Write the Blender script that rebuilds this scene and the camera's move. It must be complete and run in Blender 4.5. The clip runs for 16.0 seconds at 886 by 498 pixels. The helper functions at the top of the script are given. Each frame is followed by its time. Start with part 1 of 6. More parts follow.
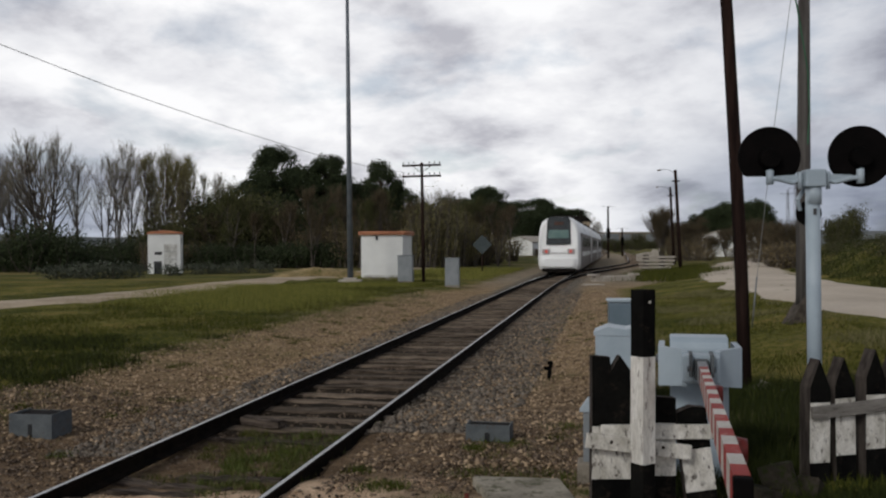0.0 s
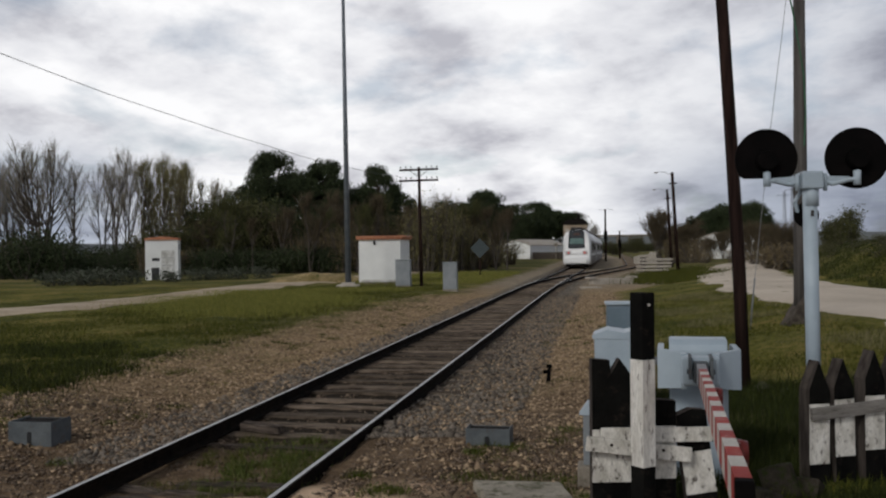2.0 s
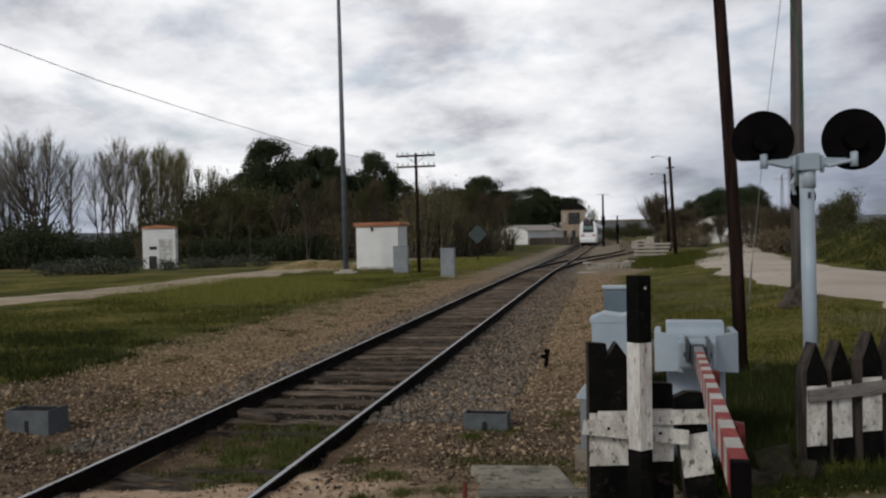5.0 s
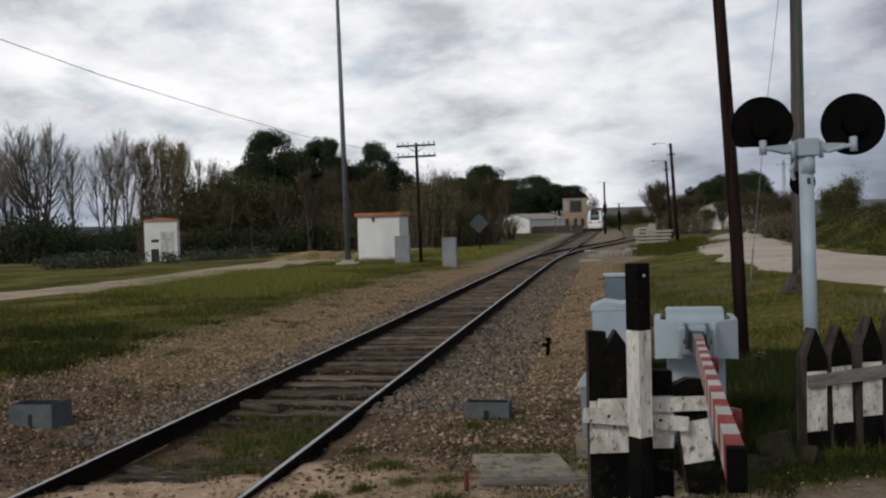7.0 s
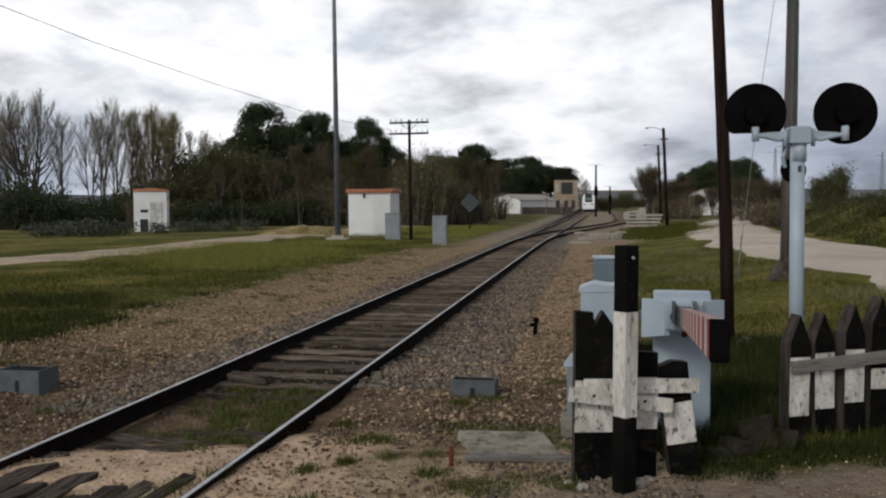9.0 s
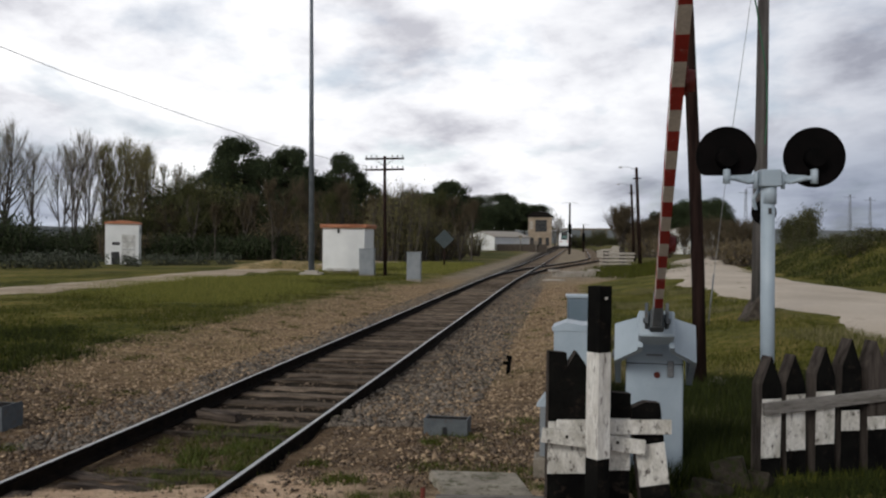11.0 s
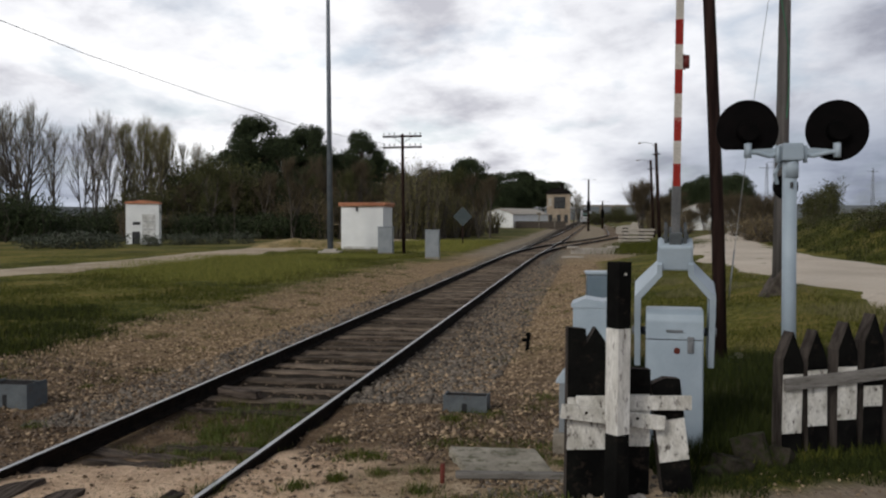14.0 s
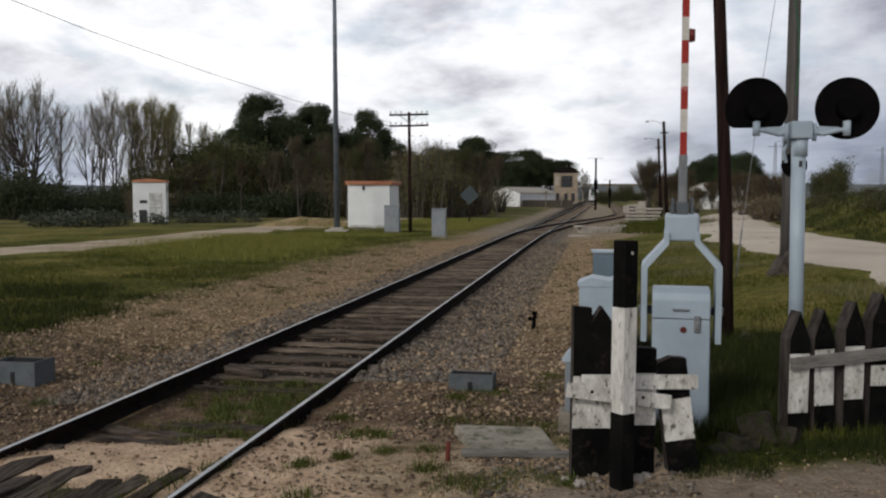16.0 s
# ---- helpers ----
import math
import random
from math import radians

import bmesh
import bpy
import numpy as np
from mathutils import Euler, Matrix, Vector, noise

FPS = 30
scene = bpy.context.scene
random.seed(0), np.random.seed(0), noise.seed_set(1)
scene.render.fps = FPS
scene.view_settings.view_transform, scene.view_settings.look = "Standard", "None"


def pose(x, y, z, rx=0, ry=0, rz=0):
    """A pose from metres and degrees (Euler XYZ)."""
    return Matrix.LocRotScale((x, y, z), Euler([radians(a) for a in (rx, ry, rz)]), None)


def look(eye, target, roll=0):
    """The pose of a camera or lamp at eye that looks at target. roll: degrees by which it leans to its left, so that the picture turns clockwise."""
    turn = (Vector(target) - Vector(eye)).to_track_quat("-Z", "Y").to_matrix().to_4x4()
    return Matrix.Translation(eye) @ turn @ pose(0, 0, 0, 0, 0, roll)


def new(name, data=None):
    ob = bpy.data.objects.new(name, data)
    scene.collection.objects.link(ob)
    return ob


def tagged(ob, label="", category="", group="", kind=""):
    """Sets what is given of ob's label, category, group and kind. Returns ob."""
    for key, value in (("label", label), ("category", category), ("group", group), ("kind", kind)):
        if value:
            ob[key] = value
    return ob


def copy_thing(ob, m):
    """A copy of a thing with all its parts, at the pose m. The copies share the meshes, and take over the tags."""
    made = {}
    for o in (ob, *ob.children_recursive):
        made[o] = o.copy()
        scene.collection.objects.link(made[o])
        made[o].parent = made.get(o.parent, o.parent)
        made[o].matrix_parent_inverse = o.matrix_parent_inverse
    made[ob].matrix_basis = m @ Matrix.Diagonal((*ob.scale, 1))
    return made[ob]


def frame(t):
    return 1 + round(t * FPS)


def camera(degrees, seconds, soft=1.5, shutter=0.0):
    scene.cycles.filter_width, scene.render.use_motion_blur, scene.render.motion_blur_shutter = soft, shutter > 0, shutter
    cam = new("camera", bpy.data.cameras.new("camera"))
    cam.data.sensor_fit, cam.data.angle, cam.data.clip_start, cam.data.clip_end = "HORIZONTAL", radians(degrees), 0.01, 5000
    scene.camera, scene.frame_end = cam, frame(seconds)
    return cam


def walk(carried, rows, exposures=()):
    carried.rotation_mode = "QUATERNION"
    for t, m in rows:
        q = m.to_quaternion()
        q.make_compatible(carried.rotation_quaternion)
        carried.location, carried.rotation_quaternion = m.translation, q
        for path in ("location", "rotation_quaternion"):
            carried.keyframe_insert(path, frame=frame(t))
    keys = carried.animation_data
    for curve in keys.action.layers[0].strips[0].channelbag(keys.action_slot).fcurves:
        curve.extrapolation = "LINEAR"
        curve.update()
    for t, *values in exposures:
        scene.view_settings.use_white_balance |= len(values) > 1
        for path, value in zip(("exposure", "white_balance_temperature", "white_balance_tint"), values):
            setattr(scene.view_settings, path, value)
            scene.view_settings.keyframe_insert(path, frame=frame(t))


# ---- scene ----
cam = camera(53.0, 16.0, soft=2.2)
PATH = [
    (0, pose(-0.000, 0.000, 1.900, 89.900, 0.300, -0.000)),
    (0.5, pose(0.000, -0.008, 1.897, 89.834, 0.332, -0.308)),
    (1, pose(-0.002, -0.007, 1.893, 90.088, 0.323, -0.227)),
    (1.5, pose(-0.001, 0.002, 1.899, 90.290, 0.446, -0.216)),
    (2, pose(-0.010, -0.010, 1.904, 90.158, 0.734, -0.159)),
    (2.5, pose(0.002, 0.013, 1.902, 90.210, 1.060, 0.219)),
    (3, pose(0.013, 0.023, 1.892, 89.937, 1.469, -0.092)),
    (3.5, pose(0.010, 0.002, 1.897, 89.405, 1.451, -0.002)),
    (4, pose(0.004, 0.018, 1.895, 89.503, 0.890, -0.458)),
    (6.5, pose(0.026, 0.022, 1.889, 88.804, 1.854, -0.090)),
    (7, pose(0.031, 0.016, 1.893, 88.607, 1.852, -0.176)),
    (7.5, pose(0.026, 0.004, 1.892, 87.781, 1.069, -0.045)),
    (8, pose(0.020, -0.004, 1.887, 87.407, 0.482, -0.010)),
    (8.5, pose(0.036, 0.028, 1.881, 87.665, 0.338, -0.026)),
    (9, pose(0.021, -0.008, 1.885, 87.201, 0.242, -0.778)),
    (11.5, pose(0.026, 0.012, 1.905, 89.790, -0.473, -2.472)),
    (12, pose(0.035, 0.021, 1.906, 89.239, -0.322, -1.884)),
    (12.5, pose(0.037, 0.024, 1.902, 89.268, -0.008, -2.032)),
    (13, pose(0.045, 0.028, 1.901, 88.949, 0.046, -1.366)),
    (13.5, pose(0.040, 0.026, 1.905, 88.571, 0.393, -1.146)),
    (14, pose(0.026, 0.020, 1.896, 88.080, -0.035, -1.235)),
    (14.5, pose(0.026, 0.024, 1.893, 87.770, -0.364, -1.079)),
    (15, pose(0.020, 0.013, 1.897, 87.275, -0.294, -0.563)),
    (15.5, pose(0.038, 0.053, 1.892, 87.081, -0.520, -0.529)),
    (16, pose(0.033, 0.043, 1.893, 86.711, -0.097, -0.799)),
]
walk(cam, PATH, [(0, -0.06), (7.5, -0.06), (8.4, 0.16), (16, 0.16)])

# ---- world, sun ----
SUN = Vector((-0.55, -0.78, 0.60)).normalized()
world = bpy.data.worlds.new("overcast_sky")
scene.world = world
world.use_nodes = True


def sky_nodes():
    nt = world.node_tree
    nt.nodes.clear()
    N, L = nt.nodes.new, nt.links.new
    out, bg = N("ShaderNodeOutputWorld"), N("ShaderNodeBackground")
    sky = N("ShaderNodeTexSky")
    sky.sky_type, sky.sun_disc = "NISHITA", False
    sky.sun_elevation, sky.sun_rotation = math.asin(SUN.z), math.atan2(SUN.x, SUN.y)
    dim = N("ShaderNodeVectorMath")
    dim.operation = "SCALE"
    dim.inputs["Scale"].default_value = 0.085
    L(sky.outputs[0], dim.inputs[0])
    tc, sep = N("ShaderNodeTexCoord"), N("ShaderNodeSeparateXYZ")
    L(tc.outputs["Generated"], sep.inputs[0])
    lift = N("ShaderNodeMath")
    lift.operation, lift.inputs[1].default_value = "MAXIMUM", 0.0
    L(sep.outputs[2], lift.inputs[0])
    lift2 = N("ShaderNodeMath")
    lift2.operation, lift2.inputs[1].default_value = "ADD", 0.30
    L(lift.outputs[0], lift2.inputs[0])
    flat = N("ShaderNodeVectorMath")
    flat.operation = "DIVIDE"
    comb = N("ShaderNodeCombineXYZ")
    for i in range(3):
        L(lift2.outputs[0], comb.inputs[i])
    L(tc.outputs["Generated"], flat.inputs[0])
    L(comb.outputs[0], flat.inputs[1])

    def cloud(scale, detail, rough, shift, warp):
        mp = N("ShaderNodeMapping")
        mp.inputs["Location"].default_value = shift
        mp.inputs["Rotation"].default_value = (0, 0, 0.5)
        mp.inputs["Scale"].default_value = (1.0, 0.85, 1.6)
        L(flat.outputs[0], mp.inputs[0])
        n = N("ShaderNodeTexNoise")
        n.inputs["Scale"].default_value, n.inputs["Detail"].default_value = scale, detail
        n.inputs["Roughness"].default_value, n.inputs["Distortion"].default_value = rough, warp
        L(mp.outputs[0], n.inputs["Vector"])
        return n

    big, fine = cloud(3.1, 10, 0.57, (2.1, 0.7, 0), 0.08), cloud(3.4, 9, 0.55, (5.3, 1.9, 0), 0.2)
    shade = N("ShaderNodeValToRGB")
    el = shade.color_ramp.elements
    el[0].position, el[0].color = 0.31, (0.52, 0.522, 0.575, 1)
    el[1].position, el[1].color = 0.59, (1.03, 1.03, 1.045, 1)
    mid = el.new(0.45)
    mid.color = (0.83, 0.835, 0.872, 1)
    L(big.outputs["Fac"], shade.inputs[0])
    cover = N("ShaderNodeValToRGB")
    cover.color_ramp.elements[0].position, cover.color_ramp.elements[0].color = 0.30, (0.55, 0.55, 0.55, 1)
    cover.color_ramp.elements[1].position = 0.46
    L(fine.outputs["Fac"], cover.inputs[0])
    mix = N("ShaderNodeMix")
    mix.data_type = "RGBA"
    L(cover.outputs[0], mix.inputs["Factor"])
    L(dim.outputs[0], mix.inputs["A"])
    L(shade.outputs[0], mix.inputs["B"])
    # cloud greyed towards the zenith, above the view, to dim the ground light
    top = N("ShaderNodeValToRGB")
    top.color_ramp.elements[0].position, top.color_ramp.elements[0].color = 0.26, (1, 1, 1, 1)
    top.color_ramp.elements[1].position, top.color_ramp.elements[1].color = 0.70, (0.24, 0.25, 0.27, 1)
    L(lift.outputs[0], top.inputs[0])
    overhead_dim = N("ShaderNodeMix")
    overhead_dim.data_type, overhead_dim.blend_type = "RGBA", "MULTIPLY"
    overhead_dim.inputs["Factor"].default_value = 1.0
    L(mix.outputs["Result"], overhead_dim.inputs["A"])
    L(top.outputs[0], overhead_dim.inputs["B"])
    # and a darker front to the right of the line
    side = N("ShaderNodeValToRGB")
    side.color_ramp.elements[0].position, side.color_ramp.elements[0].color = 0.12, (1, 1, 1, 1)
    side.color_ramp.elements[1].position, side.color_ramp.elements[1].color = 0.50, (0.58, 0.605, 0.66, 1)
    L(sep.outputs[0], side.inputs[0])
    front = N("ShaderNodeMix")
    front.data_type, front.blend_type = "RGBA", "MULTIPLY"
    # far rain clouds low down on both sides
    west, east, low = N("ShaderNodeMapRange"), N("ShaderNodeMapRange"), N("ShaderNodeMapRange")
    west.interpolation_type = east.interpolation_type = low.interpolation_type = "SMOOTHSTEP"
    east.inputs["From Min"].default_value, east.inputs["From Max"].default_value, east.inputs["To Max"].default_value = 0.12, 0.36, 0.75
    west.inputs["From Min"].default_value, west.inputs["From Max"].default_value = -0.22, -0.42
    low.inputs["From Min"].default_value, low.inputs["From Max"].default_value = 0.15, 0.06
    L(sep.outputs[0], west.inputs["Value"])
    L(sep.outputs[0], east.inputs["Value"])
    sides = N("ShaderNodeMath")
    sides.operation = "ADD"
    L(west.outputs[0], sides.inputs[0])
    L(east.outputs[0], sides.inputs[1])
    L(sep.outputs[2], low.inputs["Value"])
    both = N("ShaderNodeMath")
    both.operation = "MULTIPLY"
    L(sides.outputs[0], both.inputs[0])
    L(low.outputs[0], both.inputs[1])
    rain = N("ShaderNodeMix")
    rain.data_type, rain.blend_type = "RGBA", "MULTIPLY"
    rain.inputs["B"].default_value = (0.40, 0.45, 0.54, 1)
    L(both.outputs[0], rain.inputs["Factor"])
    front.inputs["Factor"].default_value = 1.0
    L(overhead_dim.outputs["Result"], front.inputs["A"])
    L(side.outputs[0], front.inputs["B"])
    L(front.outputs["Result"], rain.inputs["A"])
    L(rain.outputs["Result"], bg.inputs["Color"])
    bg.inputs["Strength"].default_value = 1.0
    L(bg.outputs[0], out.inputs[0])


sky_nodes()
sun = new("sun", bpy.data.lights.new("sun", "SUN"))
sun.data.energy, sun.data.angle, sun.data.color = 1.2, radians(14), (1.0, 0.96, 0.9)
sun.matrix_world = look(SUN * 50, (0, 0, 0))


# ---- materials ----
def mat(name, c1, c2, scale=4.0, rough=0.8, bump=0.2, metal=0.0, fine=60.0, stretch=(1, 1, 1), dirt=None, dirt_at=0.62, spec=0.3, grainy=0.8, vary=0.0):
    """Two colours mixed by a coarse noise, a fine grain on top, optional stains of a third colour."""
    m = bpy.data.materials.new(name)
    m.use_nodes = True
    nt = m.node_tree
    N, L = nt.nodes.new, nt.links.new
    b = nt.nodes["Principled BSDF"]
    b.inputs["Metallic"].default_value = metal
    b.inputs["Specular IOR Level"].default_value = spec
    tc, mp = N("ShaderNodeTexCoord"), N("ShaderNodeMapping")
    mp.inputs["Scale"].default_value = stretch
    L(tc.outputs["Object"], mp.inputs[0])
    info = N("ShaderNodeObjectInfo")
    off = N("ShaderNodeVectorMath")
    off.operation = "ADD"
    sc = N("ShaderNodeMath")
    sc.operation, sc.inputs[1].default_value = "MULTIPLY", 37.0
    L(info.outputs["Random"], sc.inputs[0])
    L(mp.outputs[0], off.inputs[0])
    L(sc.outputs[0], off.inputs[1])

    def noi(s, d, r=0.6):
        n = N("ShaderNodeTexNoise")
        n.inputs["Scale"].default_value, n.inputs["Detail"].default_value, n.inputs["Roughness"].default_value = s, d, r
        L(off.outputs[0], n.inputs["Vector"])
        return n

    n1, n2 = noi(scale, 6), noi(fine, 4)
    ramp = N("ShaderNodeValToRGB")
    ramp.color_ramp.elements[0].position, ramp.color_ramp.elements[0].color = 0.36, (*c1, 1)
    ramp.color_ramp.elements[1].position, ramp.color_ramp.elements[1].color = 0.64, (*c2, 1)
    L(n1.outputs["Fac"], ramp.inputs[0])
    grain = N("ShaderNodeMix")
    grain.data_type, grain.blend_type = "RGBA", "MULTIPLY"
    gr = N("ShaderNodeValToRGB")
    gr.color_ramp.elements[0].position, gr.color_ramp.elements[0].color = 0.3, (0.72, 0.72, 0.72, 1)
    gr.color_ramp.elements[1].position, gr.color_ramp.elements[1].color = 0.7, (1.1, 1.1, 1.1, 1)
    L(n2.outputs["Fac"], gr.inputs[0])
    grain.inputs["Factor"].default_value = grainy
    L(ramp.outputs[0], grain.inputs["A"])
    L(gr.outputs[0], grain.inputs["B"])
    col = grain.outputs["Result"]
    if vary:
        vr = N("ShaderNodeMapRange")
        vr.inputs["To Min"].default_value, vr.inputs["To Max"].default_value = 1 - vary, 1 + vary
        L(info.outputs["Random"], vr.inputs["Value"])
        vm = N("ShaderNodeVectorMath")
        vm.operation = "SCALE"
        L(col, vm.inputs[0])
        L(vr.outputs[0], vm.inputs["Scale"])
        col = vm.outputs[0]
    if dirt:
        n3 = noi(scale * 2.3 + 0.7, 8, 0.68)
        r3 = N("ShaderNodeValToRGB")
        r3.color_ramp.elements[0].position, r3.color_ramp.elements[1].position = dirt_at - 0.05, dirt_at + 0.06
        L(n3.outputs["Fac"], r3.inputs[0])
        mx = N("ShaderNodeMix")
        mx.data_type = "RGBA"
        mx.inputs["B"].default_value = (*dirt, 1)
        L(r3.outputs[0], mx.inputs["Factor"])
        L(col, mx.inputs["A"])
        col = mx.outputs["Result"]
    L(col, b.inputs["Base Color"])
    rr = N("ShaderNodeMapRange")
    rr.inputs["To Min"].default_value, rr.inputs["To Max"].default_value = max(rough - 0.12, 0.02), min(rough + 0.12, 1)
    L(n1.outputs["Fac"], rr.inputs["Value"])
    L(rr.outputs[0], b.inputs["Roughness"])
    if bump:
        bp = N("ShaderNodeBump")
        bp.inputs["Strength"].default_value, bp.inputs["Distance"].default_value = bump, 0.02
        L(n2.outputs["Fac"], bp.inputs["Height"])
        L(bp.outputs[0], b.inputs["Normal"])
    return m


M = {}
M["white_wall"] = mat("limewashed_wall", (0.74, 0.75, 0.74), (0.82, 0.83, 0.82), 1.2, 0.9, 0.15, dirt=(0.46, 0.44, 0.40), dirt_at=0.70)
M["damp_wall"] = mat("damp_stained_wall", (0.40, 0.39, 0.36), (0.70, 0.70, 0.68), 2.4, 0.9, 0.15, dirt=(0.26, 0.25, 0.22), dirt_at=0.60)
M["terracotta"] = mat("terracotta", (0.40, 0.16, 0.09), (0.55, 0.26, 0.15), 3, 0.85, 0.3, dirt=(0.25, 0.15, 0.10))
M["concrete"] = mat("concrete", (0.17, 0.148, 0.118), (0.28, 0.25, 0.205), 2.5, 0.92, 0.3, dirt=(0.11, 0.095, 0.075), dirt_at=0.58)
M["mossy_concrete"] = mat("mossy_concrete", (0.22, 0.197, 0.155), (0.37, 0.335, 0.27), 4.0, 0.95, 0.6, fine=30, dirt=(0.105, 0.10, 0.06), dirt_at=0.57)
M["pale_concrete"] = mat("pale_concrete", (0.36, 0.325, 0.275), (0.48, 0.44, 0.385), 2.0, 0.92, 0.3, dirt=(0.3, 0.27, 0.23))
M["grey_paint"] = mat("grey_blue_paint", (0.19, 0.21, 0.225), (0.25, 0.27, 0.285), 2.2, 0.45, 0.03, dirt=(0.27, 0.27, 0.25), dirt_at=0.70, grainy=0.12)
M["light_paint"] = mat("light_grey_paint", (0.31, 0.375, 0.43), (0.38, 0.45, 0.505), 2.2, 0.42, 0.03, dirt=(0.25, 0.27, 0.28), dirt_at=0.72, grainy=0.12)
M["dark_cabinet"] = mat("slate_blue_paint", (0.11, 0.155, 0.19), (0.145, 0.19, 0.23), 2.2, 0.5, 0.03, grainy=0.15)
M["black_paint"] = mat("black_paint", (0.004, 0.004, 0.004), (0.009, 0.009, 0.008), 5, 0.85, 0.3, dirt=(0.026, 0.020, 0.016), dirt_at=0.62, spec=0.03)
M["matt_black"] = mat("matt_black_disc", (0.003, 0.003, 0.003), (0.006, 0.005, 0.005), 6, 0.9, 0.0, spec=0.04)
M["white_paint"] = mat("worn_white_paint", (0.44, 0.42, 0.37), (0.74, 0.72, 0.67), 9, 0.75, 0.35, dirt=(0.05, 0.038, 0.03), dirt_at=0.60, stretch=(1.3, 1.3, 0.6))
M["post_white"] = mat("post_white_paint", (0.52, 0.50, 0.455), (0.76, 0.745, 0.70), 9, 0.7, 0.4, fine=40, dirt=(0.085, 0.062, 0.048), dirt_at=0.60, stretch=(1.5, 1.5, 0.35))
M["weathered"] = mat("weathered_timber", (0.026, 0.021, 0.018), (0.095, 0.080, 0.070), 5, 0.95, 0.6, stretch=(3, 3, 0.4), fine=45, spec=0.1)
M["grey_plank"] = mat("grey_timber_plank", (0.13, 0.12, 0.105), (0.27, 0.255, 0.235), 5, 0.9, 0.5, stretch=(0.4, 3, 3), dirt=(0.06, 0.05, 0.045), dirt_at=0.6)
M["creosote"] = mat("creosoted_pole", (0.011, 0.0065, 0.0055), (0.038, 0.022, 0.018), 4, 0.95, 0.6, stretch=(3, 3, 0.25), spec=0.08)
M["old_pole"] = mat("grey_timber_pole", (0.055, 0.049, 0.046), (0.125, 0.115, 0.108), 3, 0.9, 0.6, stretch=(3, 3, 0.2))
M["sleeper"] = mat("oiled_sleeper_wood", (0.060, 0.044, 0.031), (0.26, 0.205, 0.155), 6, 0.92, 0.8, stretch=(0.5, 4, 4), dirt=(0.25, 0.205, 0.16), dirt_at=0.64, spec=0.1, vary=0.45)
M["rotten_wood"] = mat("rotten_crossing_wood", (0.030, 0.023, 0.019), (0.16, 0.128, 0.105), 7, 0.95, 0.9, stretch=(5, 0.5, 5), dirt=(0.19, 0.155, 0.12), dirt_at=0.66, spec=0.08, vary=0.35)
# rust, with the shade on the rail webs put into its near-black colour
M["rail_side"] = mat("shaded_rusty_rail_web", (0.005, 0.004, 0.0035), (0.017, 0.012, 0.009), 8, 0.95, 0.4, spec=0.05)
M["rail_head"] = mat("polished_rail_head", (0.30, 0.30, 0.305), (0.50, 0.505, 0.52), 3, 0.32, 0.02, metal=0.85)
M["galvanised"] = mat("galvanised_box", (0.075, 0.086, 0.094), (0.125, 0.14, 0.148), 4, 0.7, 0.15, dirt=(0.09, 0.065, 0.05), dirt_at=0.63)
M["steel"] = mat("dull_steel", (0.16, 0.17, 0.18), (0.26, 0.27, 0.28), 5, 0.5, 0.1, metal=0.5)
M["mast"] = mat("steel_mast", (0.12, 0.14, 0.165), (0.17, 0.19, 0.215), 3, 0.55, 0.05, metal=0.2)
M["red_paint"] = mat("red_paint", (0.27, 0.022, 0.016), (0.37, 0.040, 0.03), 5, 0.6, 0.1, dirt=(0.46, 0.26, 0.23), dirt_at=0.63, spec=0.2)
M["band_white"] = mat("barrier_white_paint", (0.50, 0.47, 0.42), (0.64, 0.61, 0.56), 6, 0.6, 0.1, dirt=(0.30, 0.24, 0.20), dirt_at=0.66)
M["train_white"] = mat("train_white", (0.80, 0.81, 0.81), (0.85, 0.86, 0.86), 0.6, 0.3, 0.0, dirt=(0.62, 0.60, 0.57), dirt_at=0.74, grainy=0.1)
M["train_dark"] = mat("train_dark_glass", (0.010, 0.014, 0.016), (0.020, 0.026, 0.028), 2, 0.12, 0.0, spec=0.6)
M["train_grey"] = mat("train_grey_band", (0.14, 0.12, 0.12), (0.19, 0.165, 0.16), 1.5, 0.4, 0.0)
M["underframe"] = mat("underframe_black", (0.006, 0.005, 0.005), (0.018, 0.015, 0.013), 3, 0.9, 0.3, spec=0.1)
M["brick"] = mat("warm_stucco", (0.30, 0.235, 0.17), (0.40, 0.325, 0.245), 0.8, 0.9, 0.3, dirt=(0.2, 0.16, 0.12))
M["stone"] = mat("field_stone", (0.045, 0.036, 0.028), (0.12, 0.10, 0.082), 7, 0.95, 0.8)
M["mossy_block"] = mat("mossy_dark_rubble", (0.018, 0.015, 0.012), (0.055, 0.047, 0.036), 7, 0.95, 0.8, dirt=(0.024, 0.032, 0.009), dirt_at=0.54, spec=0.1)
M["pale_stone"] = mat("pale_stone", (0.34, 0.30, 0.26), (0.50, 0.46, 0.41), 6, 0.95, 0.5)
M["rust_red"] = mat("rust_red", (0.10, 0.022, 0.015), (0.15, 0.036, 0.025), 9, 0.9, 0.3)
M["rubber_wire"] = mat("black_wire", (0.07, 0.07, 0.07), (0.10, 0.10, 0.10), 3, 0.7, 0)
M["thin_wire"] = mat("bare_wire", (0.20, 0.205, 0.21), (0.26, 0.265, 0.27), 3, 0.6, 0)
M["green_cable"] = mat("green_cable", (0.03, 0.10, 0.055), (0.05, 0.14, 0.08), 3, 0.6, 0)
M["window_dark"] = mat("dark_window", (0.02, 0.022, 0.024), (0.05, 0.05, 0.05), 2, 0.3, 0)
M["bark"] = mat("grey_bark", (0.060, 0.050, 0.042), (0.125, 0.108, 0.092), 3, 0.95, 0.5)
